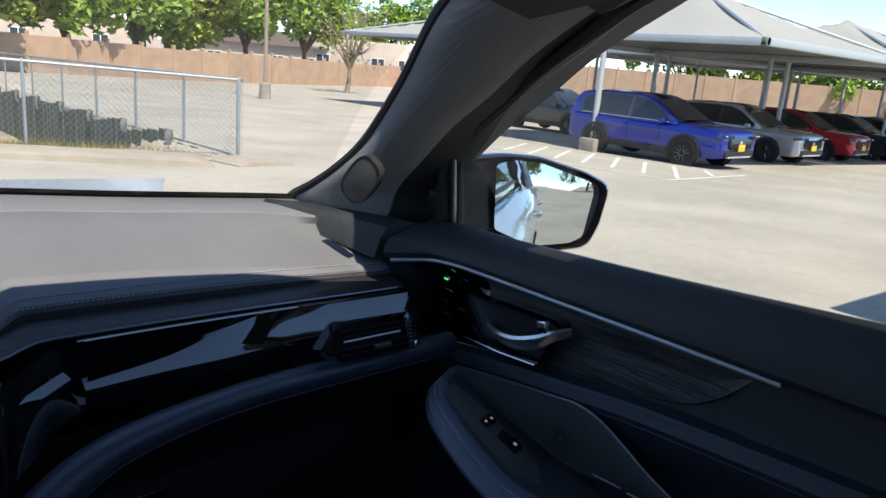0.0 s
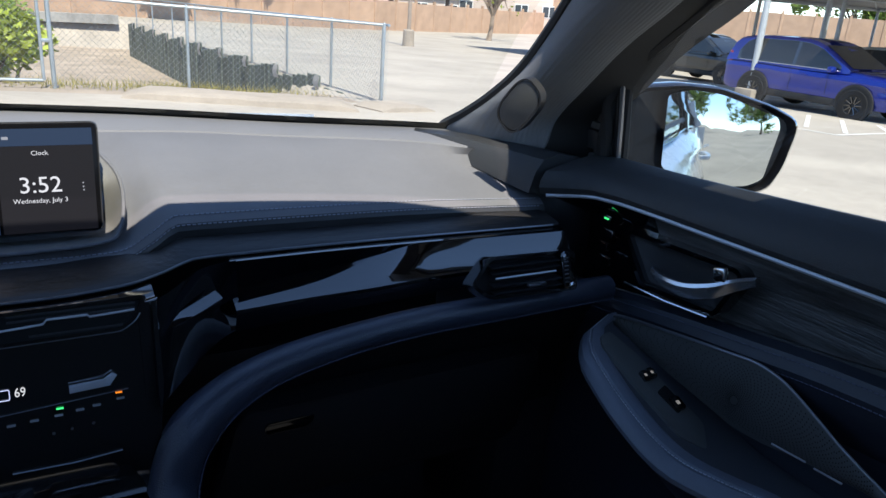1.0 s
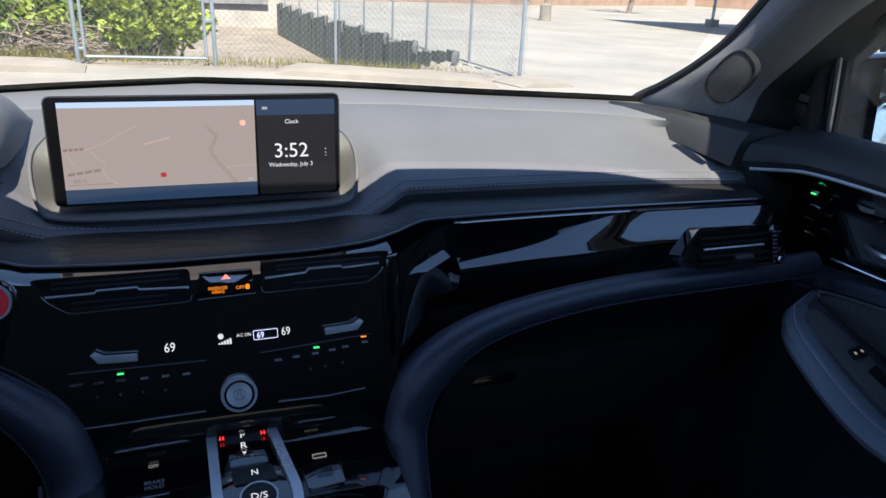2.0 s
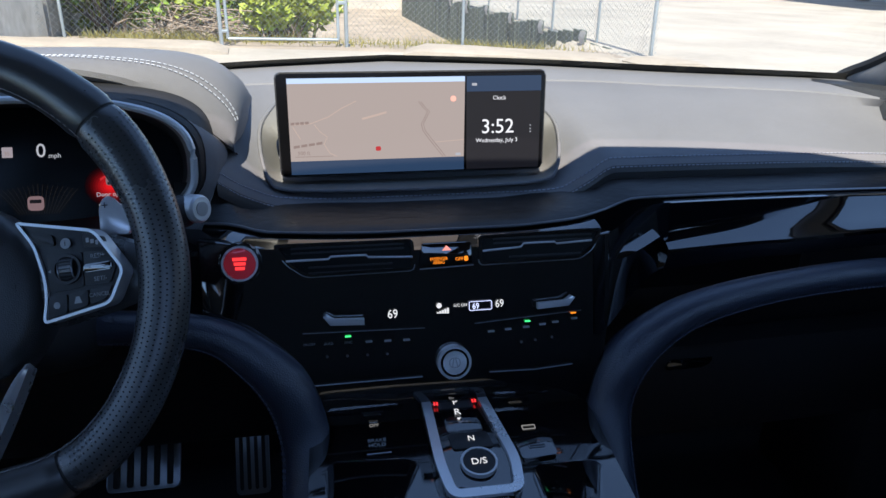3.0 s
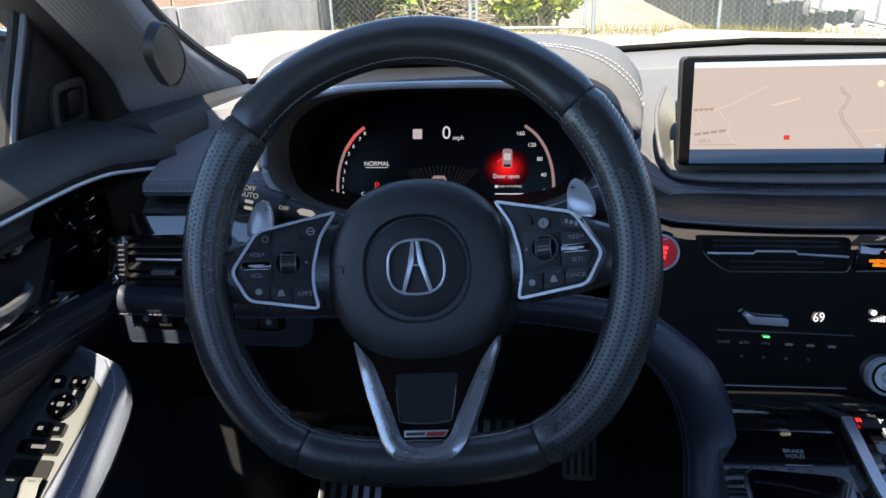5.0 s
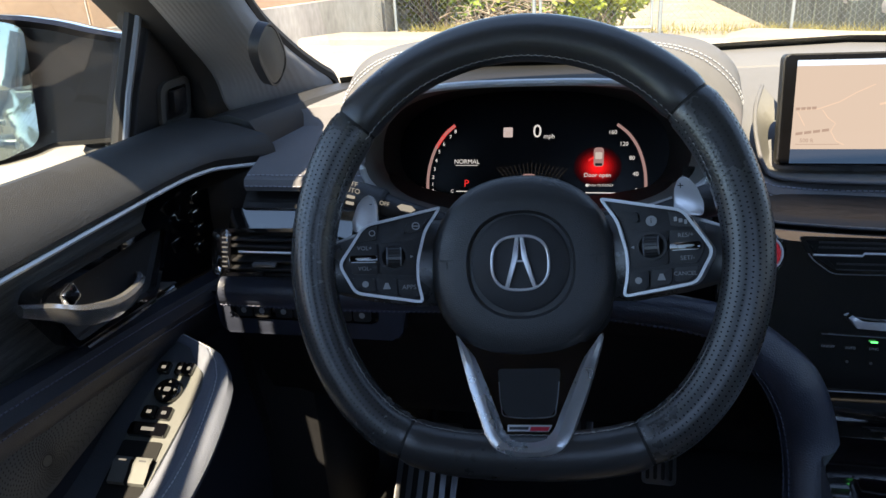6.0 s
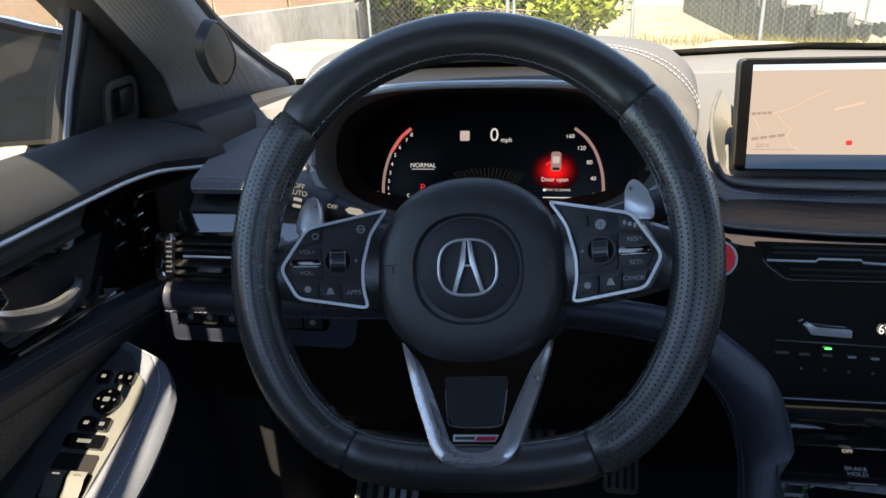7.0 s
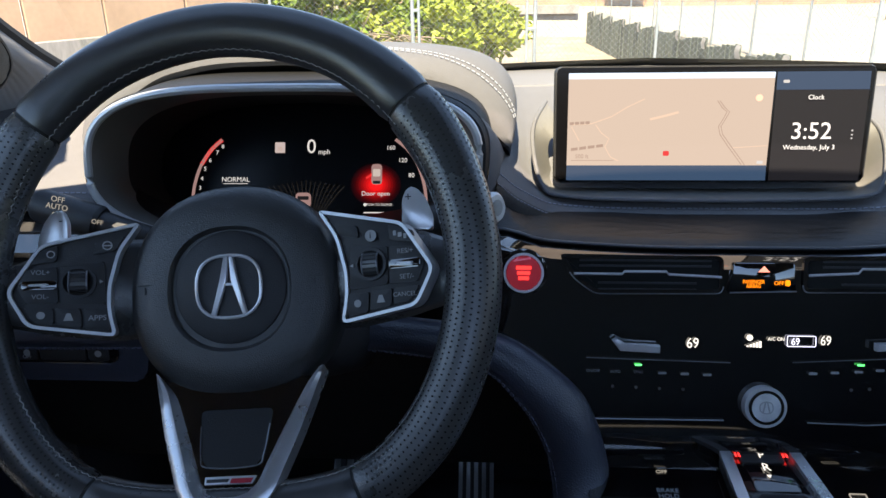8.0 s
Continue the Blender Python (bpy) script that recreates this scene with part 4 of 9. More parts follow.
flat("map_sky", [(mx0, zv(1.1105)), (mx1 + 0.001, zv(1.1105)), (mx1 + 0.001, zv(1.1162)), (mx0, zv(1.1162))], SG, 0.0002, SCR_SKY, DISP)
flat("map_footer", [(mx0, zv(1.0105)), (mx1 - 0.001, zv(1.0105)), (mx1 - 0.001, zv(1.0255)), (mx0, zv(1.0255))], SG, 0.0002, SCR_NAVY, DISP)
flat("clock_panel", [(mx1 + 0.002, zv(1.0105)), (0.147, zv(1.0105)), (0.149, zv(1.1162)), (mx1 + 0.003, zv(1.1162))], SG, 0.0002, SCR_BLACK, DISP)
flat("clock_header", [(mx1 + 0.003, zv(1.099)), (0.149, zv(1.099)), (0.149, zv(1.1162)), (mx1 + 0.003, zv(1.1162))], SG, 0.0004, SCR_NAVY, DISP)
text("3:52", 0.0235, shift(SG, 0.0012), (0.0965, zv(1.0585)), CLOCK_WHITE, DISP, "clock_digits")
text("Wednesday, July 3", 0.0068, shift(SG, 0.0012), (0.0955, zv(1.0432)), CLOCK_WHITE, DISP)
text("Clock", 0.0066, shift(SG, 0.0012), (0.0985, zv(1.0915)), CLOCK_WHITE, DISP)
for h in (1.0595, 1.0555, 1.052):
    flat("menu_dot", disc(0.1365, zv(h), 0.0009, 8), SG, 0.0004, SCR_WHITE, DISP)
flat("header_symbol", rounded(rect(0.069, zv(1.107), 0.006, 0.003), 0.001), SG, 0.0006, SCR_WHITE, DISP)


def road(pts, w, m, name="map_road"):
    pts = [Vector((a, zv(b))) for a, b in pts]
    bm = bmesh.new()
    L, R = [], []
    for i, p in enumerate(pts):
        d = (pts[min(i + 1, len(pts) - 1)] - pts[max(i - 1, 0)]).normalized()
        n = Vector((-d.y, d.x)) * w / 2
        for lst, q in ((L, p + n), (R, p - n)):
            lst.append(bm.verts.new(SG[0] + SG[1] * q.x + SG[2] * q.y + SG[3] * 0.0006))
    for i in range(len(pts) - 1):
        bm.faces.new((L[i], L[i + 1], R[i + 1], R[i]))
    part(name, bm, m, DISP)


road([(0.0035, 1.089), (0.0085, 1.082), (0.0135, 1.078), (0.0095, 1.070), (0.006, 1.064), (0.008, 1.056), (0.016, 1.045), (0.028, 1.030), (0.031, 1.026)], 0.0007, SCR_ROAD2)
road([(0.0058, 1.089), (0.0108, 1.0825), (0.0160, 1.078), (0.0118, 1.070), (0.0084, 1.064), (0.0104, 1.0565), (0.0184, 1.046), (0.0304, 1.031), (0.034, 1.026)], 0.0007, SCR_ROAD2)
road([(0.022, 1.043), (0.056, 1.045)], 0.0007, SCR_ROAD)
road([(-0.14, 1.066), (-0.12, 1.067), (-0.10, 1.074), (-0.085, 1.083), (-0.068, 1.091)], 0.0009, SCR_ROAD)
road([(-0.062, 1.071), (-0.045, 1.075), (-0.034, 1.078)], 0.0022, SCR_ROAD)
road([(-0.116, 1.066), (-0.110, 1.058), (-0.102, 1.052), (-0.106, 1.044), (-0.100, 1.034), (-0.092, 1.030)], 0.0008, SCR_ROAD)
road([(-0.140, 1.064), (-0.132, 1.050)], 0.0008, SCR_ROAD)
for a, b, w, tl in ((-0.132, 1.0675, 0.021, 0.05), (-0.124, 1.043, 0.034, 0.13)):
    for i in range(4):
        u = a - w / 2 + w * (i + 0.5) / 4
        flat("street_name_bar", [(u - w / 10, zv(b) + (u - a) * tl - 0.0014), (u + w / 10, zv(b) + (u - a) * tl - 0.0014 + tl * w / 5), (u + w / 10, zv(b) + (u - a) * tl + 0.0014 + tl * w / 5), (u - w / 10, zv(b) + (u - a) * tl + 0.0014)], SG, 0.0008, SCR_ROAD2, DISP)
text("500 ft", 0.0058, shift(SG, 0.0012), (-0.129, zv(1.0345)), SCR_ROAD2, DISP)
flat("scale_bar", rect(-0.118, zv(1.0305), 0.043, 0.0005), SG, 0.0006, SCR_ROAD2, DISP)
flat("position_mark", rounded(rect(-0.0445, zv(1.0375), 0.006, 0.005), 0.0015), SG, 0.0006, SCR_RED, DISP)
flat("heading_mark", disc(0.044, zv(1.0915), 0.0034, 12), SG, 0.0006, glow("heading_pink", (0.75, 0.36, 0.30), 0.7), DISP)
flat("map_button", rounded(rect(0.049, zv(1.0285), 0.006, 0.003), 0.0008), SG, 0.0006, SCR_WHITE, DISP)
# recessed surround in the dash
sur = smooth_path([(-0.160, 0.815, 1.074), (-0.176, 0.755, 1.062), (-0.178, 0.728, 1.040), (-0.170, 0.708, 1.010), (-0.150, 0.700, 0.9985), (-0.06, 0.698, 0.995), (0.06, 0.698, 0.995), (0.148, 0.700, 0.9985), (0.168, 0.708, 1.010), (0.175, 0.728, 1.040), (0.172, 0.755, 1.062), (0.158, 0.815, 1.074)], 6)
part("screen_surround", tube(sur, 0.0022, 8), DASH_TOP, DASH, "thin leather edge round the display recess")
dish_mid = [p.lerp(Vector((p.x * 0.93, 0.748, max(1.0, p.z - 0.012))), 0.6) for p in sur]
dish_in = [Vector((p.x * 0.90, 0.752, 0.994 + (p.z - 0.994) * 0.75)) for p in sur]
part("screen_recess", grid([sur, dish_mid, dish_in]), SHROUD, DASH, "shallow grey recess behind the display")
part("screen_mount", box((0, 0.765, 1.03), (0.27, 0.05, 0.10), 0.01), PLASTIC, DASH)

# ================= driver's instruments =================
INS = thing("instrument_cluster", (-0.42, 0.74, 0.98), "digital driver's instruments under a leather hood, lit red and white", "instrument cluster")
HC = -0.418


LIP_Z = [(0.0, 1.139), (0.06, 1.1365), (0.10, 1.129), (0.124, 1.121), (0.152, 1.105), (0.178, 1.085), (0.200, 1.065), (0.214, 1.051), (0.216, 1.0495)]
TOP_Z = [(0.0, 1.1475), (0.07, 1.1470), (0.125, 1.1445), (0.162, 1.140), (0.188, 1.1325), (0.206, 1.121), (0.218, 1.105), (0.223, 1.085), (0.222, 1.054)]


def brow(y, mix, lift=0.0, sink=0.0, n=5):
    """One section of the hood across the car: from the drooping front lip (mix 0) to the boxy top (mix 1); sink flattens it towards the windshield."""
    half = smooth_path([(a[0] + (b[0] - a[0]) * mix, y + 0.018 * (a[0] / 0.2) ** 2 * (1 - mix), (a[1] + (b[1] - a[1]) * mix + lift - 1.052) * (1 - sink) + 1.052) for a, b in zip(LIP_Z, TOP_Z)], n)
    return [Vector((HC - p.x, p.y, p.z)) for p in half[::-1]] + [Vector((HC + p.x, p.y, p.z)) for p in half[1:]]


hood_rows = [brow(0.712, 0.0, -0.020), brow(0.690, 0.0, -0.0095), brow(0.673, 0.0, -0.005), brow(0.6655, 0.02), brow(0.6665, 0.10, 0.004), brow(0.674, 0.28, 0.006), brow(0.690, 0.55, 0.005), brow(0.712, 0.80, 0.002),
             brow(0.745, 1.0), brow(0.79, 1.0, 0.0, 0.03), brow(0.84, 1.0, 0.0, 0.22), brow(0.89, 1.0, 0.0, 0.62), brow(0.94, 0.95, 0.0, 0.95)]
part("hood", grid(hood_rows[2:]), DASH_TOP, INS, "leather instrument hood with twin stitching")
for q_ in (brow(0.693, 0.60, 0.0055), brow(0.703, 0.71, 0.0040)):
    stitches(q_[5:-5], INS, THREAD_PALE, r=0.00045)
CLF = plane_frame((HC, 0.737, 1.02), (1, 0, 0), (0, 0.39, 1))
kc = math.sqrt(1 + 0.39 ** 2)
cz = lambda z: (z - 1.02) * kc
# shroud between hood and display


def loop(xc, zc, w, up, down, y, e=2.6, tilt=0.12, n=56):
    """A rounded closed outline round the instruments, leaning back with height."""
    out_ = []
    for i in range(n):
        a = 2 * math.pi * i / n
        c, s = math.cos(a), math.sin(a)
        u, v = math.copysign(abs(c) ** (2 / e), c), math.copysign(abs(s) ** (2 / e), s)
        z = zc + v * (up if v > 0 else down)
        out_.append(Vector((xc + u * w, y + tilt * (z - zc), z)))
    return out_


inner_loop = []
for q in loop(-0.424, 1.018, 0.158, 0.066, 0.060, 0.74, 2.5):
    inner_loop.append(CLF[0] + CLF[1] * (q.x - HC) + CLF[2] * cz(q.z) - CLF[3] * 0.004)


def bezel_ring(grow=1.0, back=0.0, n=72):
    """The bright ring round the instruments: a leaning, egg-shaped loop in front of the display."""
    out_ = []
    for i in range(n):
        a = 2 * math.pi * i / n
        c, s = math.cos(a), math.sin(a)
        e = 3.24 if s > 0 else 2.22
        u, v = math.copysign(abs(c) ** (2 / e), c) * (0.1924 if c > 0 else 0.158), math.copysign(abs(s) ** (2 / e), s) * (0.0766 if s > 0 else 0.0633)
        out_.append(Vector((-0.425 + (u + 0.08 * v) * grow, 0.6014 + 0.032 * u + 0.026 * v + back, 1.0473 + v * grow)))
    return out_


rim = bezel_ring()
inner_loop = [inner_loop[(i * len(inner_loop)) // len(rim)].lerp(inner_loop[((i * len(inner_loop)) // len(rim) + 1) % len(inner_loop)], (i * len(inner_loop) / len(rim)) % 1) for i in range(len(rim))]
step_in = bezel_ring(0.975, 0.012)
fun1 = [a.lerp(b, 0.42) for a, b in zip(step_in, inner_loop)]
part("shroud", grid([rim, step_in, fun1], close_v=True), SHROUD, INS, "matt grey shroud round the instruments")
part("shroud_inner", grid([fun1, [a.lerp(b, 0.5) + Vector((0, 0.004, 0)) for a, b in zip(fun1, inner_loop)], inner_loop], close_v=True), GRILLE_HOLE, INS, "black inner surround")
part("bezel_band", grid([rim, bezel_ring(1.03, 0.002), bezel_ring(1.045, 0.010), bezel_ring(1.055, 0.075)], close_v=True), PLASTIC_SHADED, INS, "black band outside the bright rim")
ring_top = [bezel_ring(1.05, 0.075, 144)[i] for i in range(72, -1, -1)]
pick = lambda r, k: r[round(k * (len(r) - 1) / 84)]
deep = [[pick(hood_rows[j], k) for k in range(85)] for j in (2, 1, 0)]
# The shade below the hood is put into this underside's near-black colour.
part("hood_underside", grid(deep + [[pick(hood_rows[0], k).lerp(pick(ring_top, k), t) + Vector((0, 0.02 * math.sin(math.pi * t), 0)) for k in range(85)] for t in (0.35, 0.7, 1)]), PLASTIC_SHADED, INS, "underside of the hood, blackened to look shaded")
part("bright_rim", tube(rim, 0.0036, 8, closed=True), SATIN, INS, "satin metal rim")
scr = [((q - CLF[0]).dot(CLF[1]), (q - CLF[0]).dot(CLF[2])) for q in inner_loop]
part("display", sheet(scr, shift(CLF, -0.004), 0.004), SCREEN_BLACK, INS, "black instrument display")
CG = shift(CLF, -0.0036)
cx = lambda x: x - HC


def arc(points, w, m, name):
    pts = [Vector((cx(a), cz(b))) for a, b in points]
    pts = [Vector((p.x, p.y, 0)) for p in smooth_path([(p.x, p.y, 0) for p in pts], 6)]
    bm = bmesh.new()
    prev = None
    for i, p in enumerate(pts):
        d = (pts[min(i + 1, len(pts) - 1)] - pts[max(i - 1, 0)]).normalized()
        n = Vector((-d.y, d.x, 0)) * w / 2
        cur = [bm.verts.new(CG[0] + CG[1] * q.x + CG[2] * q.y + CG[3] * 0.0004) for q in (p + n, p - n)]
        if prev:
            bm.faces.new((prev[0], cur[0], cur[1], prev[1]))
        prev = cur
    part(name, bm, m, INS)


TACH = [(-0.546, 0.966), (-0.5465, 0.985), (-0.544, 1.003), (-0.537, 1.022), (-0.526, 1.037), (-0.514, 1.047)]
SPED = [(-0.291, 0.966), (-0.2905, 0.985), (-0.293, 1.003), (-0.300, 1.022), (-0.311, 1.037), (-0.324, 1.047)]
arc(TACH, 0.0034, SCR_PINK, "tachometer_arc")
arc(SPED, 0.0034, SCR_PINK, "speedometer_arc")
arc(TACH[3:], 0.0042, SCR_RED, "tachometer_red_zone")
for x, z, s in ((-0.5135, 1.040, "8"), (-0.5195, 1.034, "7"), (-0.5275, 1.026, "6"), (-0.533, 1.0175, "5"), (-0.5365, 1.0075, "4"), (-0.5385, 0.998, "3"), (-0.54, 0.989, "2"), (-0.5405, 0.981, "1"), (-0.54, 0.9735, "0")):
    text(s, 0.0062, CG, (cx(x), cz(z)), SCR_WHITE, INS, "gauge_digit")
for x, z, s in ((-0.329, 1.0385, "160"), (-0.316, 1.026, "120"), (-0.3065, 1.011, "80"), (-0.302, 0.994, "40"), (-0.301, 0.9765, "0")):
    text(s, 0.0066, CG, (cx(x), cz(z)), SCR_WHITE, INS, "gauge_digit")
text("0", 0.0215, CG, (cx(-0.4155), cz(1.0395)), SCR_WHITE, INS, "speed_digit")
text("mph", 0.0075, CG, (cx(-0.4015), cz(1.0345)), SCR_WHITE, INS)
text("NORMAL", 0.0075, CG, (cx(-0.499), cz(1.0065)), SCR_WHITE, INS)
flat("underline", rect(cx(-0.499), cz(1.0025), 0.027, 0.0006), CG, 0.0004, SCR_WHITE, INS)
text("P", 0.012, CG, (cx(-0.499), cz(0.982)), SCR_RED, INS, "gear_letter")
flat("limit_sign", rounded(rect(cx(-0.450), cz(1.039), 0.011, 0.0115), 0.001), CG, 0.0004, glow("limit_sign_face", (0.78, 0.70, 0.80), 0.18), INS)
text("35", 0.0058, shift(CG, 0.0008), (cx(-0.450), cz(1.0375)), SCR_ROAD2, INS)
# red halo of the open-door warning, in soft steps
for i in range(9):
    t = i / 8
    flat("warning_halo", disc(cx(-0.345), cz(1.0015), 0.027 * (1 - t * 0.8), 28, 0.023 * (1 - t * 0.8)), CG, 0.0002 + 0.00005 * i, glow("halo_red", (0.9, 0.012, 0.018), 0.004 + 0.34 * t * t), INS, depth=0.00002)
CARM = shift(CG, 0.0008)
flat("car_symbol", rounded(rect(cx(-0.344), cz(1.012), 0.0115, 0.022), 0.004), CARM, 0.0, SCR_PINK, INS)
flat("car_symbol_roof", rounded(rect(cx(-0.344), cz(1.0135), 0.008, 0.008), 0.0015), CARM, 0.0004, glow("symbol_light", (0.80, 0.74, 0.80), 0.18), INS)
flat("car_symbol_glass", rounded(rect(cx(-0.344), cz(1.004), 0.008, 0.003), 0.001), CARM, 0.0004, SCR_BLACK, INS)
flat("door_symbol", [(cx(-0.3495), cz(1.013)), (cx(-0.356), cz(1.009)), (cx(-0.355), cz(1.007)), (cx(-0.3495), cz(1.010))], CARM, 0.0004, SCR_RED, INS)
text("Door open", 0.0068, CARM, (cx(-0.345), cz(0.9925)), SCR_WHITE, INS)
text("PUSH TO DISMISS", 0.0036, CARM, (cx(-0.341), cz(0.9815)), SCR_WHITE, INS)
flat("button_symbol", disc(cx(-0.3565), cz(0.9815), 0.0018, 10), CARM, 0.0, SCR_WHITE, INS)
for i in range(17):
    a = (i - 8) / 8
    x0 = -0.421 + a * 0.020
    arc([(x0, 0.975), (x0 + a * 0.014, 0.992 + 0.006 * (1 - abs(a))), (x0 + a * 0.022, 1.000 + 0.006 * (1 - abs(a)))], 0.0004, SCR_RAY, "road_ray")
flat("lane_car", rounded(rect(cx(-0.424), cz(0.986), 0.017, 0.016), 0.005), CG, 0.0008, SCR_PINK, INS)
flat("lane_car_glass", rounded(rect(cx(-0.424), cz(0.988), 0.012, 0.004), 0.001), CG, 0.0012, SCR_BLACK, INS)
flat("fuel_bar", rect(cx(-0.341), cz(0.9735), 0.034, 0.0012), CG, 0.0006, SCR_WHITE, INS)
flat("seat_belt_symbol", disc(cx(-0.284), cz(0.974), 0.0032, 8), CG, 0.0006, SCR_RED, INS)
flat("engine_symbol", rounded(rect(cx(-0.556), cz(0.9755), 0.008, 0.005), 0.001), CG, 0.0006, SCR_PINK, INS)
text("C", 0.0055, CG, (cx(-0.516), cz(0.9735)), SCR_WHITE, INS)
flat("temperature_bar", rect(cx(-0.502), cz(0.9735), 0.018, 0.001), CG, 0.0006, SCR_WHITE, INS)
text("213 miles", 0.006, CG, (cx(-0.336), cz(0.967)), SCR_WHITE, INS)

# leather cheeks between the bright ring, the hood's tips and the dash
band_fine = bezel_ring(1.05, 0.012, 144)
lf = [band_fine[i % 144] for i in range(24, -25, -2)]
rt = smooth_path([(-0.214, 0.690, 1.060), (-0.209, 0.684, 1.046), (-0.214, 0.662, 1.034), (-0.222, 0.635, 1.018), (-0.232, 0.612, 0.990), (-0.246, 0.600, 0.962)], 5)
rt = [rt[round(k * (len(rt) - 1) / (len(lf) - 1))] for k in range(len(lf))]
part("hood_cheek", grid([lf] + [[a.lerp(b, k) + Vector((0.006 * math.sin(math.pi * k), 0.003, 0)) for a, b in zip(lf, rt)] for k in (0.3, 0.6, 0.85)] + [rt]), DASH_TOP, INS, "black leather cheek beside the instruments")
lf = [band_fine[i % 144] for i in range(50, 95, 2)]
rt = smooth_path([(-0.632, 0.690, 1.060), (-0.634, 0.684, 1.044), (-0.622, 0.66, 1.030), (-0.606, 0.635, 1.015), (-0.60, 0.612, 0.99)], 5)
rt = [rt[round(k * (len(rt) - 1) / (len(lf) - 1))] for k in range(len(lf))]
part("hood_cheek", grid([lf] + [[a.lerp(b, k) for a, b in zip(lf, rt)] for k in (0.4, 0.8)] + [rt]), DASH_TOP, INS)

# ================= steering wheel =================
WA = radians(27.7)
WH_M = Matrix.Rotation(radians(90) - WA, 4, "X")       # local x right, y up the wheel, z towards the driver
WHEEL = thing("steering_wheel", (-0.402, 0.42, 1.02), "black leather flat-bottomed steering wheel with perforated grips and silver spokes", "steering wheel", turn=WH_M @ Matrix.Rotation(radians(4), 4, "Z"))
WB = world_of(WHEEL)
WF = (WB.translation.copy(), WB.to_3x3() @ Vector((1, 0, 0)), WB.to_3x3() @ Vector((0, 1, 0)), WB.to_3x3() @ Vector((0, 0, 1)))


RIM_R = [(-90, 0.1485), (-78, 0.1515), (-68, 0.157), (-60, 0.163), (-50, 0.168), (-38, 0.1695), (-25, 0.169), (-12, 0.169), (0, 0.170), (20, 0.1725), (40, 0.1765), (60, 0.179), (90, 0.180)]
_deg = np.arange(-180, 181)
_rad = np.interp(np.where(np.abs(_deg) > 90, np.sign(_deg) * 180 - _deg, _deg), [d for d, _ in RIM_R], [r for _, r in RIM_R])
_pad = np.concatenate([_rad[-17:-1], _rad, _rad[1:17]])
_rad = np.convolve(_pad, np.hanning(13) / np.hanning(13).sum(), "same")[16:-16]


def rim_at(a):
    """The rim's centre line at angle a, in the wheel's plane: round on top, flattened at the bottom."""
    d = (math.degrees(a) + 180) % 360 - 180
    r = float(np.interp(d, _deg, _rad))
    return Vector((r * math.cos(a), r * math.sin(a), 0))


def rim_piece(a0, a1, n, ends=0.0, fat=1.0):
    rows = []
    for i in range(n + 1):
        a = radians(a0 + (a1 - a0) * i / n)
        p = rim_at(a)
        d = (rim_at(a + 0.01) - rim_at(a - 0.01)).normalized()
        out_ = Vector((d.y, -d.x, 0))
        t = min(i, n - i)
        pinch = 1 - ends * (1 if t == 0 else 0)
        deg = math.degrees(a) % 360
        thumb = 1 + 0.10 * math.exp(-((deg - 38) / 14) ** 2) + 0.10 * math.exp(-((deg - 142) / 14) ** 2)
        r = []
        for j in range(20):
            b = 2 * math.pi * j / 20
            cb, sb_ = math.cos(b), math.sin(b)
            r.append(p + (out_ * cb * 0.0188 * thumb + Vector((0, 0, 1)) * sb_ * 0.0165) * pinch * fat)
        rows.append(r)
    return grid(rows, close_v=True, cap=True)


SEAMS = (41.5, 137.5, 236.0, 303.0)
part("rim_top", rim_piece(41.9, 137.1, 44, 0.07), RIM_SMOOTH, WHEEL, "smooth black leather rim section", local=True)
part("rim_grip", rim_piece(137.9, 235.6, 44, 0.07), RIM_PERF, WHEEL, "perforated black leather grip", local=True)
part("rim_bottom", rim_piece(236.4, 302.6, 34, 0.07), RIM_SMOOTH, WHEEL, "smooth black leather flat rim section", local=True)
part("rim_grip", rim_piece(303.4, 401.1, 44, 0.07), RIM_PERF, WHEEL, "perforated black leather grip", local=True)
for a0, a1 in ((140, 233), (306, 399)):
    hv, hf = [], []
    na = int((a1 - a0) / 1.3)
    for i in range(na):
        for j in range(11):
            a = radians(a0 + (a1 - a0) * (i + 0.5 * (j % 2)) / na)
            p = rim_at(a)
            d = (rim_at(a + 0.01) - rim_at(a - 0.01)).normalized()
            out_ = Vector((d.y, -d.x, 0))
            b = radians(20 + 140 * j / 10)
            deg = math.degrees(a) % 360
            thumb = 1 + 0.10 * math.exp(-((deg - 38) / 14) ** 2) + 0.10 * math.exp(-((deg - 142) / 14) ** 2)
            nrm = (out_ * math.cos(b) + Vector((0, 0, 1)) * math.sin(b)).normalized()
            q = p + out_ * math.cos(b) * 0.0188 * thumb + Vector((0, 0, 1)) * math.sin(b) * 0.0165 + nrm * 0.00015
            e2 = nrm.cross(d).normalized()
            k = len(hv)
            for c in range(6):
                hv.append(q + d * 0.00068 * math.cos(c * 1.047) + e2 * 0.00092 * math.sin(c * 1.047))
            hf.append(tuple(range(k, k + 6)))
    tagged(raw("perforation", hv, hf, GRILLE_HOLE, WHEEL, local=True), kind="stuff")
part("rim_core", rim_piece(0, 360, 90, 0, 0.9), RUBBER, WHEEL, local=True)
# inner seam of cross stitches
pts = []
for i in range(361):
    a = radians(i)
    p = rim_at(a)
    d = (rim_at(a + 0.01) - rim_at(a - 0.01)).normalized()
    inn = -Vector((d.y, -d.x, 0))
    deg = i % 360
    if deg < 20 or deg > 335 or 160 < deg < 205:
        pts.append(None)
        continue
    z = 0.008 + (0.0011 if i % 2 else -0.0011)
    pts.append(WB @ (p + inn * 0.0172 + Vector((0, 0, z))))
run = []
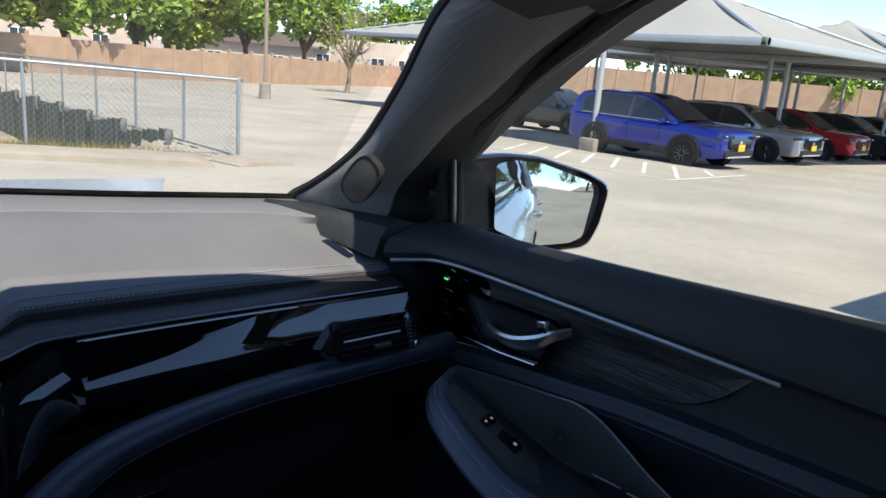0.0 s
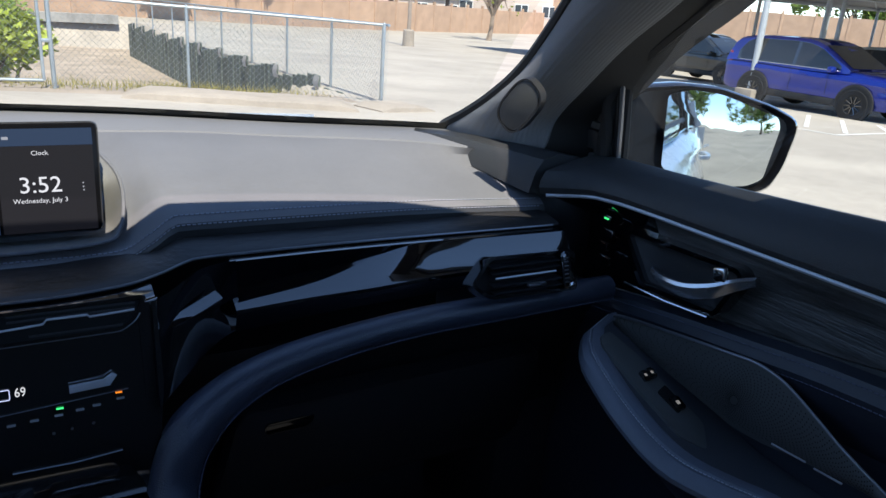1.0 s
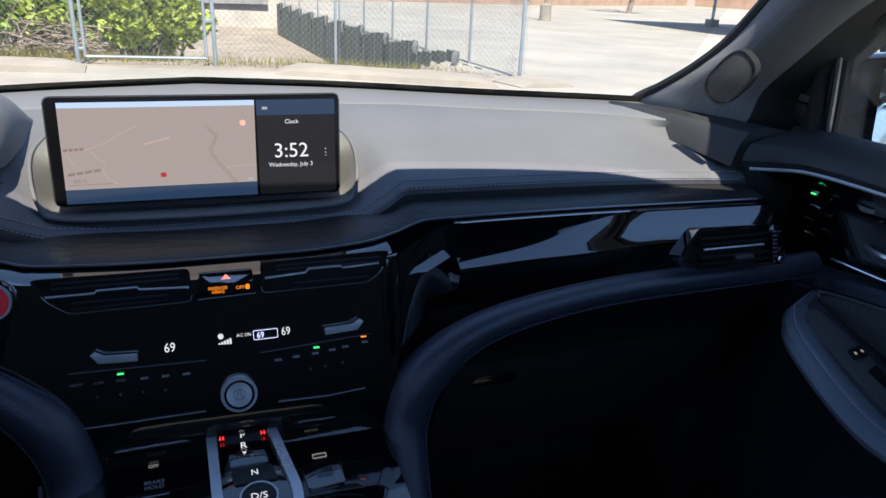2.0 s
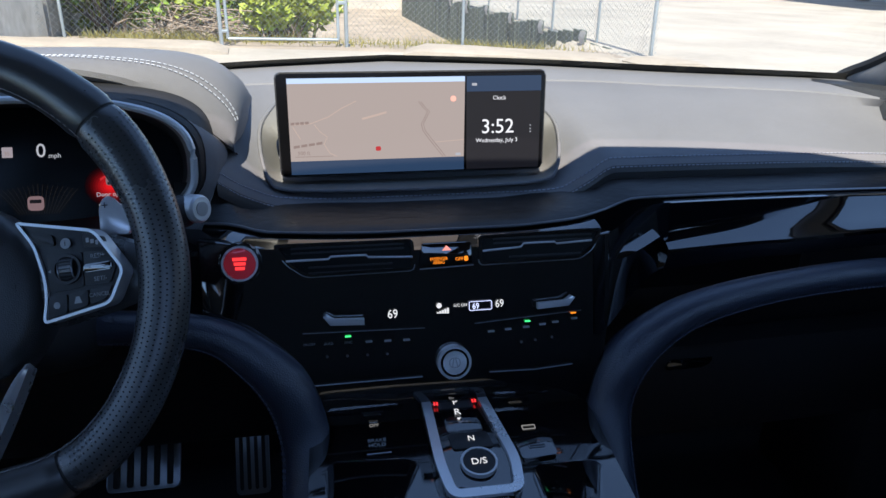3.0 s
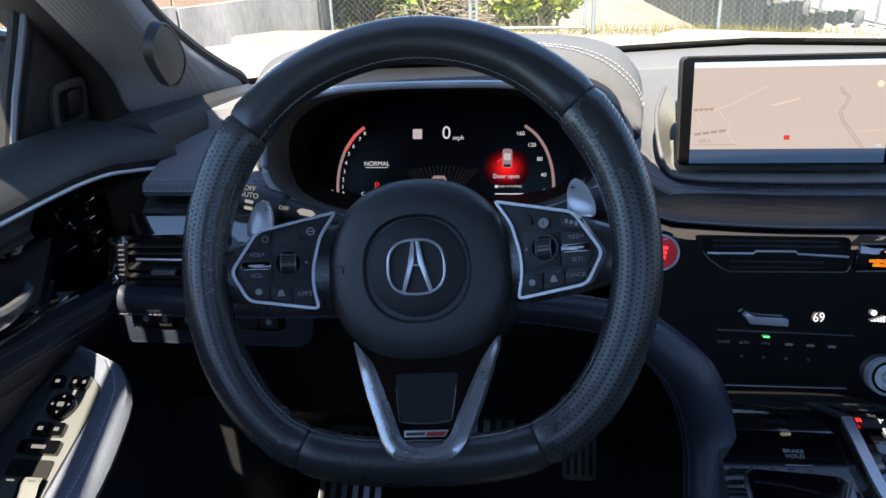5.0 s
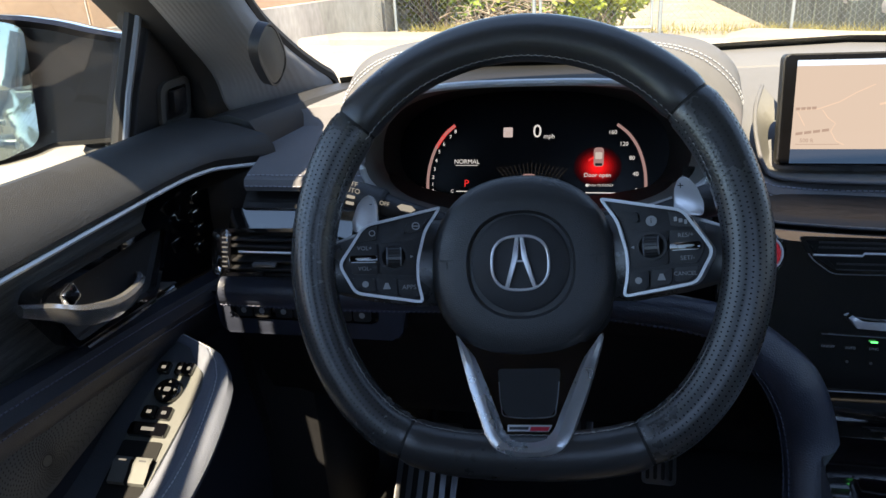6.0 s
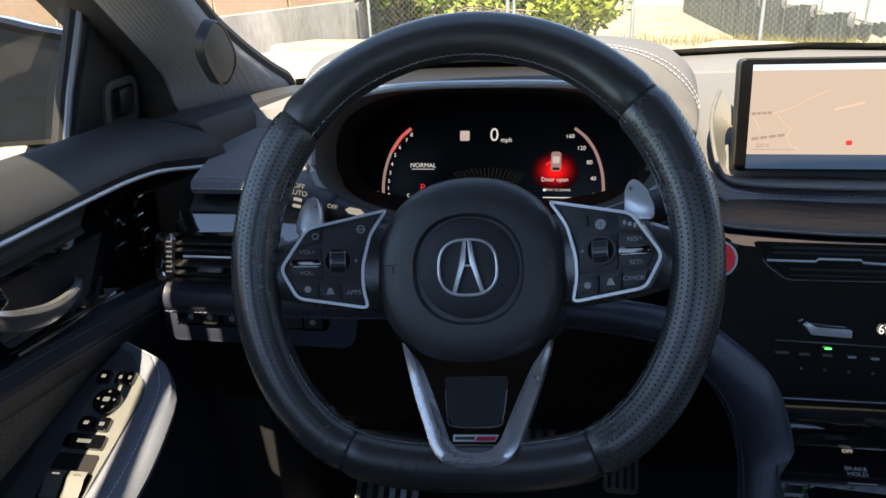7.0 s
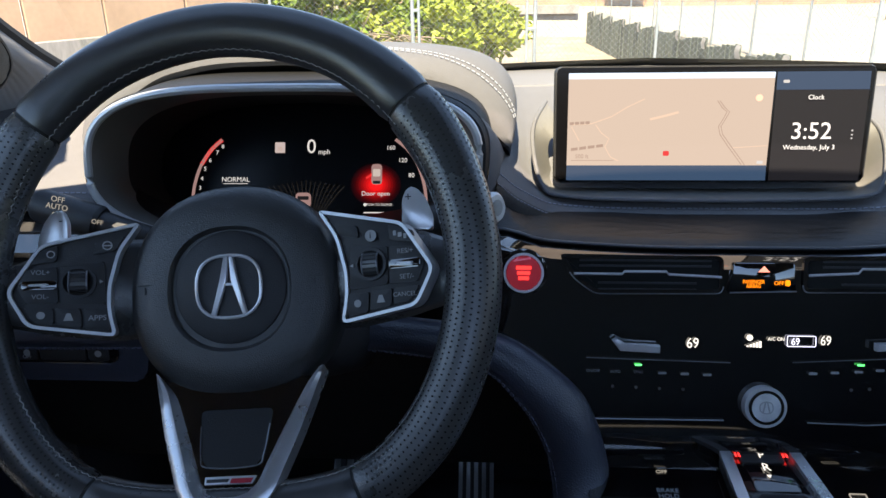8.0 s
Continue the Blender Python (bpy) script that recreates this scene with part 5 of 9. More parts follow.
for p in pts + [None]:
    if p is None:
        if len(run) > 2:
            part("rim_stitching", tube(run, 0.0004, 4), THREAD_GREY, WHEEL)
        run = []
    else:
        run.append(p)


def dome(outline, levels):
    """Stacked outlines (scale, height) closed on top: a padded cover in the wheel's own axes."""
    rows = [[Vector((x * s, y * s, h)) for x, y in outline] for s, h in levels]
    bm = grid(rows, close_v=True)
    bm.verts.ensure_lookup_table()
    k = len(outline)
    bm.faces.new(bm.verts[-k:])
    return bm


DISH = 0.035      # the hub sits this far behind the rim
hub_o = [(x, y - 0.002) for x, y in disc(0, 0, 0.0765, 48, 0.076, 2.25)]
part("airbag_cover", dome(hub_o, [(k, h - DISH) for k, h in ((0.93, -0.045), (1.0, -0.02), (1.0, 0.0), (0.985, 0.010), (0.94, 0.0165), (0.86, 0.0205), (0.70, 0.0225), (0.575, 0.0228), (0.56, 0.0215), (0.545, 0.0185), (0.53, 0.0185))]), LEATHER, WHEEL, "black grained airbag cover", local=True)
part("hub_disc", dome(disc(0, 0, 0.0395, 48), [(k, h - DISH) for k, h in ((1.0, 0.016), (1.0, 0.0195), (0.96, 0.0205), (0.5, 0.021))]), PLASTIC, WHEEL, local=True)
LF = (Vector((0, 0, 0)), Vector((1, 0, 0)), Vector((0, 1, 0)), Vector((0, 0, 1)))
eo = disc(0, 0, 0.0238, 40, 0.0226, 2.6)
part("emblem_ring", tube([Vector((a, b, 0.0235 - DISH)) for a, b in inset(eo, 0.0010)], 0.0012, 8, closed=True), EMBLEM, WHEEL, "chrome emblem ring", local=True)
for s in (1, -1):
    bm = bmesh.new()
    A = [(s * 0.0126, -0.0188), (s * 0.0096, -0.0196), (s * 0.0016, 0.004), (s * 0.0004, 0.0205), (s * 0.0034, 0.0205), (s * 0.0062, 0.004)]
    part("emblem_bar", sheet(A, shift(LF, 0.0245 - DISH), 0.0035, 0.0007), EMBLEM, WHEEL, local=True)
part("emblem_cross", sheet(rect(0, 0.0015, 0.007, 0.0016), shift(LF, 0.0238 - DISH), 0.002), EMBLEM, WHEEL, local=True)
for s in (1, -1):
    for j, (v, w) in enumerate(((0.004, 0.012), (0.0, 0.009))):
        part("horn_mark", sheet(rect(s * 0.060, v, w if j == 0 else 0.001, 0.0008 if j == 0 else 0.005), shift(LF, 0.0222 - DISH), 0.0006), PLASTIC, WHEEL, local=True)
# spokes with bright bezels and switches
BZ = [(0.0670, 0.0500), (0.129, 0.0350), (0.1492, 0.0025), (0.1365, -0.0215), (0.0825, -0.0305), (0.0865, -0.012), (0.0865, 0.004), (0.0805, 0.029)]
SIDE = {}
for s in (1, -1):
    LS = (Vector((0, 0, -0.050)), Vector((1, 0, s * 0.325)), Vector((0, 1, 0)), Vector((-s * 0.325, 0, 1)).normalized())
    R3 = WB.to_3x3()
    SIDE[s] = (WB @ LS[0] + R3 @ LS[3] * 0.0150, R3 @ LS[1], R3 @ LS[2], R3 @ LS[3])
    spoke = [Vector((s * x, y, z)) for x, y, z in ((0.05, 0.005, -0.046), (0.09, 0.004, -0.034), (0.13, 0.003, -0.018), (0.165, 0.0, -0.004))]
    part("spoke_core", tube(spoke, [0.036, 0.037, 0.030, 0.018], 14, up=(0, 0, 1), flat=0.42), RIM_PERF, WHEEL, local=True)
    po = rounded([(s * a, b) for a, b in BZ], 0.006, 4)
    part("spoke_bezel", ring_sheet(po, inset(po, 0.0022), shift(LS, 0.0135), 0.012, 0.0015), SATIN, WHEEL, "satin silver switch bezel", local=True)
    plate = part("switch_plate", sheet(inset(po, 0.0017), shift(LS, 0.0125), 0.012, 0.001), PLASTIC, WHEEL, local=True)
    SWF = shift(LS, 0.0145)
    key = lambda nm, q, m=PLASTIC, up=0.0: part(nm, sheet(rounded([(s * a, b) for a, b in q], 0.0016), shift(SWF, up), 0.004, 0.0009), m, plate, local=True)
    key("corner_button", [(0.1185, 0.0340), (0.1345, 0.0288), (0.1362, 0.0208), (0.1195, 0.0228)])
    key("inner_button", [(0.0775, 0.0400), (0.0965, 0.0352), (0.0975, 0.0272), (0.0835, 0.0298)], up=0.0002)
    key("roller_panel", [(0.0905, 0.0225), (0.1175, 0.0195), (0.1168, -0.0058), (0.0895, -0.0078)], up=-0.0006)
    key("rocker", [(0.1190, 0.0195), (0.1375, 0.0175), (0.1425, 0.0060), (0.1375, -0.0055), (0.1182, -0.0058)])
    key("rocker_ridge", rect(0.1295, 0.0068, 0.0215, 0.0060), GLOSS, 0.0012)
    key("rocker_bar", rect(0.1295, 0.0070, 0.0125, 0.0016), SATIN, 0.0018)
    for k, q in enumerate(([(0.0885, -0.0100), (0.1033, -0.0102), (0.1020, -0.0240), (0.0873, -0.0254)], [(0.1050, -0.0096), (0.1198, -0.0088), (0.1188, -0.0202), (0.1037, -0.0232)], [(0.1214, -0.0088), (0.1385, -0.0080), (0.1325, -0.0175), (0.1204, -0.0200)])):
        key("lower_button", q)
        mx_, my_ = sum(p[0] for p in q) / 4, sum(p[1] for p in q) / 4
        if (s, k) not in ((1, 2), (-1, 0)):
            tri_ = [(s * (mx_ + a), my_ + b) for a, b in ([(-0.003, -0.0024), (0.003, -0.0024), (0.0012, 0.0026), (-0.0012, 0.0026)] if k == 1 else disc(0, 0, 0.0026, 10))]
            flat("button_mark", tri_, SIDE[s], 0.0002, LABEL_DIM, plate)
    dialw = part("thumb_roller_socket", ring_sheet([(s * a, b) for a, b in disc(0.106, 0.0083, 0.0112, 32)], [(s * a, b) for a, b in disc(0.106, 0.0083, 0.0092, 32)], shift(SWF, 0.001), 0.006, 0.0008), PLASTIC, plate, local=True)
    part("roller_well", sheet([(s * a, b) for a, b in disc(0.106, 0.0083, 0.0095, 32)], shift(SWF, -0.0004), 0.002), GRILLE_HOLE, plate, local=True)
    rc = SWF[0] + SWF[1] * (s * 0.106) + SWF[2] * 0.0083
    rows = [[rc + SWF[1] * w_ + SWF[2] * (0.0086 * math.cos(math.pi * i / 12)) + SWF[3] * (-0.0010 + 0.0048 * math.sin(math.pi * i / 12)) for w_ in (-0.0052, -0.0046, 0.0046, 0.0052)] for i in range(13)]
    part("thumb_roller", grid(rows), RIM_SMOOTH, plate, "knurled roller", local=True)
    for w_ in (-0.0054, 0.0054):
        part("roller_rim", tube([rc + SWF[1] * w_ + SWF[2] * (0.0084 * math.cos(math.pi * i / 12)) + SWF[3] * (-0.0008 + 0.0048 * math.sin(math.pi * i / 12)) for i in range(1, 12)], 0.0006, 5), SATIN_DARK, plate, local=True)
    for k in range(9):
        b = math.pi * (k + 0.5) / 9
        part("knurl", tube([rc + SWF[1] * w_ + SWF[2] * (0.0087 * math.cos(b)) + SWF[3] * (-0.0008 + 0.0049 * math.sin(b)) for w_ in (-0.0044, 0.0044)], 0.0004, 4), PLASTIC, plate, local=True)
    for e in (-1, 1):
        flat("arrow_mark", [(s * 0.106 + e * 0.0128, 0.0070), (s * 0.106 + e * 0.0152, 0.0083), (s * 0.106 + e * 0.0128, 0.0096)], SIDE[s], 0.0002, LABEL_DIM, plate)
for s_, x, y, sz_ in (("RES/+", 0.1300, 0.0150, 0.0046), ("SET/-", 0.1305, -0.0020, 0.0046), ("CANCEL", 0.1285, -0.0135, 0.0042), ("VOL+", -0.1285, 0.0155, 0.0046), ("VOL-", -0.1285, -0.0010, 0.0046), ("APPS", -0.0945, -0.0168, 0.0052)):
    text(s_, sz_, SIDE[1 if x > 0 else -1], (x, y), LABEL_DIM, WHEEL)
flat("info_symbol", disc(0.1065, 0.0275, 0.0040, 16), SIDE[1], 0.0002, LABEL_DIM, WHEEL)
text("i", 0.0062, shift(SIDE[1], 0.0007), (0.1065, 0.0276), PLASTIC, WHEEL)
for x_, y_, w_, h_ in ((0.1235, 0.0275, 0.0022, 0.0034), (0.1270, 0.0262, 0.0026, 0.0030), (0.1305, 0.0250, 0.0020, 0.0034)):
    flat("button_mark", rounded(rect(x_, y_, w_, h_), 0.0006), SIDE[1], 0.0002, LABEL_DIM, WHEEL)
ho_ = disc(-0.1225, 0.0278, 0.0025, 16)
part("button_mark", ring_sheet(ho_, inset(ho_, 0.0006), SIDE[-1], 0.0002, 0.0003), LABEL_DIM, WHEEL)
ho_ = disc(-0.0885, 0.0332, 0.0032, 16)
part("button_mark", ring_sheet(ho_, inset(ho_, 0.0008), SIDE[-1], 0.0002, 0.0003), LABEL_DIM, WHEEL)
flat("button_mark", rect(-0.0885, 0.0332, 0.0052, 0.0008), SIDE[-1], 0.0003, LABEL_DIM, WHEEL)
# lower chevron spoke
LV = (Vector((0, 0, -0.0527)), Vector((1, 0, 0)), Vector((0, 1, -0.434)), Vector((0, 0.434, 1)).normalized())
VX = 0.004
LEG = [((0.0592, -0.0605), (0.0560, -0.0625), (0.0540, -0.0650)), ((0.0556, -0.0720), (0.0475, -0.0750), (0.0435, -0.0760)), ((0.0460, -0.1005), (0.0368, -0.1000), (0.0325, -0.0985)), ((0.0365, -0.1240), (0.0280, -0.1215), (0.0235, -0.1185)),
       ((0.0312, -0.1365), (0.0235, -0.1330), (0.0192, -0.1285)), ((0.0235, -0.1447), (0.0178, -0.1398), (0.0150, -0.1330)), ((0.0120, -0.1484), (0.0095, -0.1430), (0.0085, -0.1352)), ((0.0, -0.1490), (0.0, -0.1437), (0.0, -0.1358))]


def on_leg(p, h, sgn=1):
    return LV[0] + LV[1] * (VX + sgn * p[0]) + LV[2] * p[1] + LV[3] * h


stations = [(o_, i_, d_, 1) for o_, i_, d_ in LEG] + [(o_, i_, d_, -1) for o_, i_, d_ in LEG[-2::-1]]
cols = [smooth_path([on_leg(q, h, sg) for q, h, sg in [(st_[c], h_, st_[3]) for st_ in stations]], 4) for c, h_ in ((0, -0.006), (0, 0.0085), (1, 0.0105), (2, 0.002))]
mid_ = [a.lerp(b, 0.45) + LV[3] * 0.0012 for a, b in zip(cols[1], cols[2])]
part("lower_spoke", grid([list(r) for r in zip(cols[0], cols[1], mid_, cols[2], cols[3])]), VSPOKE, WHEEL, "satin silver V-shaped lower spoke", local=True)
fill = [(VX + sg * q[2][0], q[2][1]) for q, sg in [(st_, st_[3]) for st_ in stations]]
part("spoke_insert", sheet(fill, shift(LV, 0.0024), 0.01), GLOSS, WHEEL, local=True)
wo = rounded([(VX - 0.0250, -0.085), (VX - 0.0215, -0.1130), (VX - 0.0165, -0.1205), (VX + 0.0165, -0.1205), (VX + 0.0215, -0.1130), (VX + 0.0250, -0.085)], 0.004)
part("spoke_pocket", sheet(wo, shift(LV, 0.0030), 0.001), PLASTIC_SHADED, WHEEL, local=True)
part("pocket_line", tube([LV[0] + LV[1] * (VX + a) + LV[2] * b + LV[3] * 0.0034 for a, b in smooth_path_2d([(-0.0235, -0.095), (-0.0212, -0.1130), (-0.0160, -0.1205), (0.0160, -0.1205), (0.0212, -0.1130), (0.0235, -0.095)])], 0.0005, 5), SATIN_DARK, WHEEL, local=True)
part("badge", sheet([(VX - 0.0160, -0.1307), (VX + 0.0150, -0.1307), (VX + 0.0178, -0.1262), (VX - 0.0160, -0.1262)], shift(LV, 0.0042), 0.002, 0.0004), SATIN, WHEEL, "small silver and red badge", local=True)
part("badge_red", sheet([(VX + 0.001, -0.1305), (VX + 0.0146, -0.1305), (VX + 0.0163, -0.1277), (VX + 0.002, -0.1277)], shift(LV, 0.0046), 0.001), mat("badge_red", (0.5, 0.02, 0.04), 0.3), WHEEL, local=True)
part("badge_bar", sheet([(VX - 0.0145, -0.1298), (VX - 0.0005, -0.1298), (VX + 0.0005, -0.1278), (VX - 0.0145, -0.1278)], shift(LV, 0.0046), 0.001), PLASTIC, WHEEL, local=True)
# shift paddles behind the rim
for s in (1, -1):
    pd = [(0.121, 0.036), (0.143, 0.034), (0.1435, 0.044), (0.139, 0.057), (0.132, 0.0655), (0.126, 0.0655), (0.122, 0.057)]
    part("shift_paddle", sheet(rounded([(s * a, b - 0.002) for a, b in pd], 0.003), shift(LF, -0.022), 0.005, 0.0015), EMBLEM, WHEEL, "satin metal shift paddle", local=True)
    text("+" if s > 0 else "-", 0.009, (WF[0] - WF[3] * 0.0215, WF[1], WF[2], WF[3]), (s * 0.1265, 0.056), PLASTIC, WHEEL)
# column shroud and stalks
COL = thing("steering_column", (-0.402, 0.55, 0.92), "black plastic steering column shroud", "steering column")
ax = WB.to_3x3() @ Vector((0, 0, -1))
c0 = WB.translation + ax * 0.04
rows = []
for k, (d, w, h) in enumerate(((0.0, 0.055, 0.045), (0.03, 0.068, 0.055), (0.11, 0.075, 0.060), (0.26, 0.078, 0.060))):
    o = c0 + ax * d - WF[2] * 0.012
    rows.append([o + Vector((1, 0, 0)) * a + WB.to_3x3() @ Vector((0, 1, 0)) * b for a, b in disc(0, 0, w, 24, h, 3.0)])
part("shroud", grid(rows, close_v=True, cap=True), PLASTIC, COL)


def stalk(s, end, label):
    st = thing("control_stalk", (s * 0.07 - 0.402, 0.52, 1.01), label, "control stalk")
    a = Vector((-0.402 + s * 0.05, 0.525, 1.000))
    b = Vector(end)
    d = (b - a)
    part("lever", tube([a, a + d * 0.5, a + d * 0.8], [0.009, 0.010, 0.012], 12), PLASTIC, st)
    part("switch_barrel", tube([a + d * 0.62, a + d * 0.64, a + d * 0.97, b], [0.0125, 0.0145, 0.0145, 0.0125], 18), PLASTIC, st)
    return st, a, d


st, a, d = stalk(-1, (-0.596, 0.535, 1.040), "black lamp stalk with white printed switch marks")
o = a + d * 0.80
SF = plane_frame(o + Vector((0, -0.0135, 0.006)), (1, 0, -0.2), (0.18, 0.35, 1))
for s_, x, y in (("OFF", -0.004, 0.010), ("AUTO", -0.004, 0.004)):
    text(s_, 0.0065, shift(SF, 0.001), (x, y), LABEL, st)
for y in (-0.002, -0.008):
    flat("lamp_symbol", rounded(rect(-0.003, y, 0.008, 0.003), 0.001), SF, 0.001, LABEL, st)
text("OFF", 0.0055, shift(SF, 0.001), (0.030, -0.002), LABEL, st)
flat("turn_signal_mark", [(0.042, -0.002), (0.046, 0.001), (0.056, 0.001), (0.060, -0.002), (0.056, -0.005), (0.046, -0.005)], SF, 0.001, LABEL, st)
st, a, d = stalk(1, (-0.228, 0.535, 1.039), "black wiper stalk with a silver end cap")
ef = plane_frame(Vector((-0.221, 0.530, 1.040)), (0.35, 0.94, 0.1), (-0.1, -0.1, 1))
part("end_cap", tube([Vector((-0.228, 0.536, 1.039)), Vector((-0.2185, 0.5285, 1.0405)), Vector((-0.2165, 0.527, 1.041))], [0.0125, 0.0125, 0.0105], 24), SATIN, st, "silver end button")
part("cap_ring", tube([Vector((-0.2172, 0.5275, 1.0409)), Vector((-0.2160, 0.5266, 1.0411))], [0.0065, 0.0065], 20), LABEL_DIM, st)

# ================= centre console =================
CON = thing("centre_console", (0.013, 0.35, 0.36), "gloss black centre console with push-button gear selector", "console")
CV = Vector((0, 1, 0.15)).normalized()
CNF = plane_frame((0.0, 0.518, 0.8105), (1, 0, 0), CV)
cy = lambda y: (y - 0.518) * math.sqrt(1 + 0.0225)
top = [(-0.150, cy(0.10)), (0.172, cy(0.10)), (0.160, cy(0.40)), (0.160, cy(0.56)), (-0.135, cy(0.56)), (-0.140, cy(0.40))]
part("console_top", sheet(top, shift(CNF, -0.004), 0.03, 0.003), GLOSS, CON, "gloss black console surface")
part("console_body", box((0.011, 0.31, 0.565), (0.29, 0.50, 0.40), 0.015), PLASTIC_SHADED, CON)
# slanted upper part under the dial
rows = [[(x, 0.553, 0.850), (x, 0.549, 0.832), (x, 0.545, 0.819), (x, 0.536, 0.8105)] for x in frange(-0.150, 0.162, 6)]
part("console_ramp", grid(rows), GLOSS, CON)
go = rounded([(-0.0225, cy(0.545)), (0.0425, cy(0.545)), (0.0610, cy(0.440)), (0.0560, cy(0.400)), (-0.014, cy(0.400)), (-0.0205, cy(0.440))], 0.014, 5)
sel = part("gear_selector", sheet(go, shift(CNF, 0.0075), 0.016, 0.002), GLOSS, CON, "push-button gear selector with satin silver frame")
part("selector_frame", ring_sheet(go, inset(go, 0.0095), shift(CNF, 0.0085), 0.010, 0.003), VSPOKE, sel, "satin silver frame")
GSF = shift(CNF, 0.0083)
pb = part("park_button", sheet(rounded(rect(0.0125, cy(0.521), 0.036, 0.017), 0.002), shift(GSF, 0.0012), 0.004, 0.001), PLASTIC, sel)
rbn = part("reverse_button", sheet(rounded([(-0.004, cy(0.512)), (0.031, cy(0.512)), (0.034, cy(0.482)), (-0.002, cy(0.482))], 0.002), shift(GSF, 0.0002), 0.004, 0.0008), GLOSS, sel)
nbn = part("neutral_button", sheet(rounded([(-0.002, cy(0.478)), (0.036, cy(0.478)), (0.040, cy(0.458)), (0.0, cy(0.458))], 0.002), shift(GSF, 0.0012), 0.004, 0.001), PLASTIC, sel)
dbn = part("drive_button", sheet(disc(0.0205, cy(0.4375), 0.0165, 36), shift(GSF, 0.0045), 0.008, 0.002), PLASTIC, sel, "round drive button with silver ring")
part("drive_ring", ring_sheet(disc(0.0205, cy(0.4375), 0.0175, 36), disc(0.0205, cy(0.4375), 0.0155, 36), shift(GSF, 0.004), 0.003, 0.0016), SATIN, dbn)
for s_, x, y, h in (("P", 0.0125, 0.5205, 0.0105), ("R", 0.0125, 0.5065, 0.0115), ("N", 0.0195, 0.4695, 0.0095)):
    text(s_, h, shift(GSF, 0.0018), (x, cy(y)), LED_WHITE, sel, "gear_letter")
text("D/S", 0.0105, shift(GSF, 0.005), (0.0205, cy(0.4375)), LED_WHITE, sel, "gear_letter")
flat("reverse_arrow", [(0.0105, cy(0.4985)), (0.0145, cy(0.4985)), (0.0125, cy(0.4955))], GSF, 0.0016, LED_WHITE, sel)
for x in (-0.0075, 0.0325):
    for k in range(2):
        flat("park_light", rect(x + (k - 0.5) * 0.0028, cy(0.5225), 0.0016, 0.009), GSF, 0.002, LED_RED, sel)
# brake-hold switches, covered charging slot, storage tray
KC = shift(CNF, -0.0035)
flat("idle_stop_mark", rounded(rect(-0.072, cy(0.518), 0.009, 0.006), 0.002), KC, 0.0003, LABEL_DIM, CON)
text("OFF", 0.0055, KC, (-0.072, cy(0.5115)), LABEL, CON)
text("BRAKE", 0.0062, shift(KC, 0.0004), (-0.071, cy(0.4905)), LABEL_DIM, CON)
text("HOLD", 0.0062, shift(KC, 0.0004), (-0.071, cy(0.4845)), LABEL_DIM, CON)
part("switch_edge", tube([KC[0] + KC[1] * -0.082 + KC[2] * cy(0.474), KC[0] + KC[1] * -0.058 + KC[2] * cy(0.4745)], 0.0006, 5), SATIN_DARK, CON)
bo = rounded(rect(0.0845, cy(0.490), 0.014, 0.006), 0.001)
part("charger_mark", ring_sheet(bo, inset(bo, 0.0009), KC, 0.0002, 0.0003), LABEL, CON)
cv_ = rounded([(0.064, cy(0.474)), (0.103, cy(0.484)), (0.103, cy(0.449)), (0.067, cy(0.4465))], 0.003)
part("charger_cover", sheet(cv_, shift(KC, 0.003), 0.005, 0.001), GLOSS, CON, "gloss black charging port cover")
so = rounded(rect(0.085, cy(0.461), 0.017, 0.004), 0.0015)
part("cover_grip", ring_sheet(so, inset(so, 0.001), shift(KC, 0.0032), 0.001, 0.0008), SATIN_DARK, CON)
tp = rounded([(-0.122, cy(0.466)), (-0.034, cy(0.461)), (-0.032, cy(0.20)), (-0.130, cy(0.20))], 0.012)
part("storage_lid", sheet(tp, shift(KC, 0.004), 0.01, 0.003), GLOSS, CON, "gloss black storage lid")
tp = rounded([(0.072, cy(0.440)), (0.142, cy(0.440)), (0.150, cy(0.20)), (0.075, cy(0.20))], 0.012)
part("storage_lid", sheet(tp, shift(KC, 0.002), 0.01, 0.003), GLOSS, CON)

# ================= pedals =================
def pedal(name, c, w, h, ribs, label, tilt, metal=True):
    p = thing(name, c, label, "pedal")
    F_ = plane_frame(c, (1, 0.0, 0), (0.0, math.cos(tilt), math.sin(tilt)))
    o_ = rounded(rect(0, 0, w, h), 0.008)
    part("plate", sheet(o_, F_, 0.008, 0.002), SATIN_DARK if metal else PLASTIC, p)
    for k in range(ribs):
        x = -w / 2 + w * (k + 0.75) / (ribs + 0.5)
        part("rubber_rib", sheet(rounded(rect(x, 0, w / ribs * 0.42, h * 0.86), 0.003), shift(F_, 0.003), 0.005, 0.0012), RUBBER, p)
    part("arm", tube([Vector(c) + F_[2] * h * 0.4 - F_[3] * 0.01, Vector(c) + F_[2] * h * 0.7 - F_[3] * 0.06 + Vector((0, 0.05, 0.12))], 0.009, 8), RUBBER, p)
    return p


pedal("accelerator_pedal", (-0.240, 0.872, 0.500), 0.052, 0.115, 4, "satin metal accelerator pedal with rubber ribs", radians(60))
pedal("brake_pedal", (-0.395, 0.845, 0.525), 0.105, 0.072, 5, "satin metal brake pedal with rubber ribs", radians(48))
pedal("foot_rest", (-0.615, 0.86, 0.425), 0.105, 0.16, 5, "satin metal footrest with rubber ribs", radians(42))

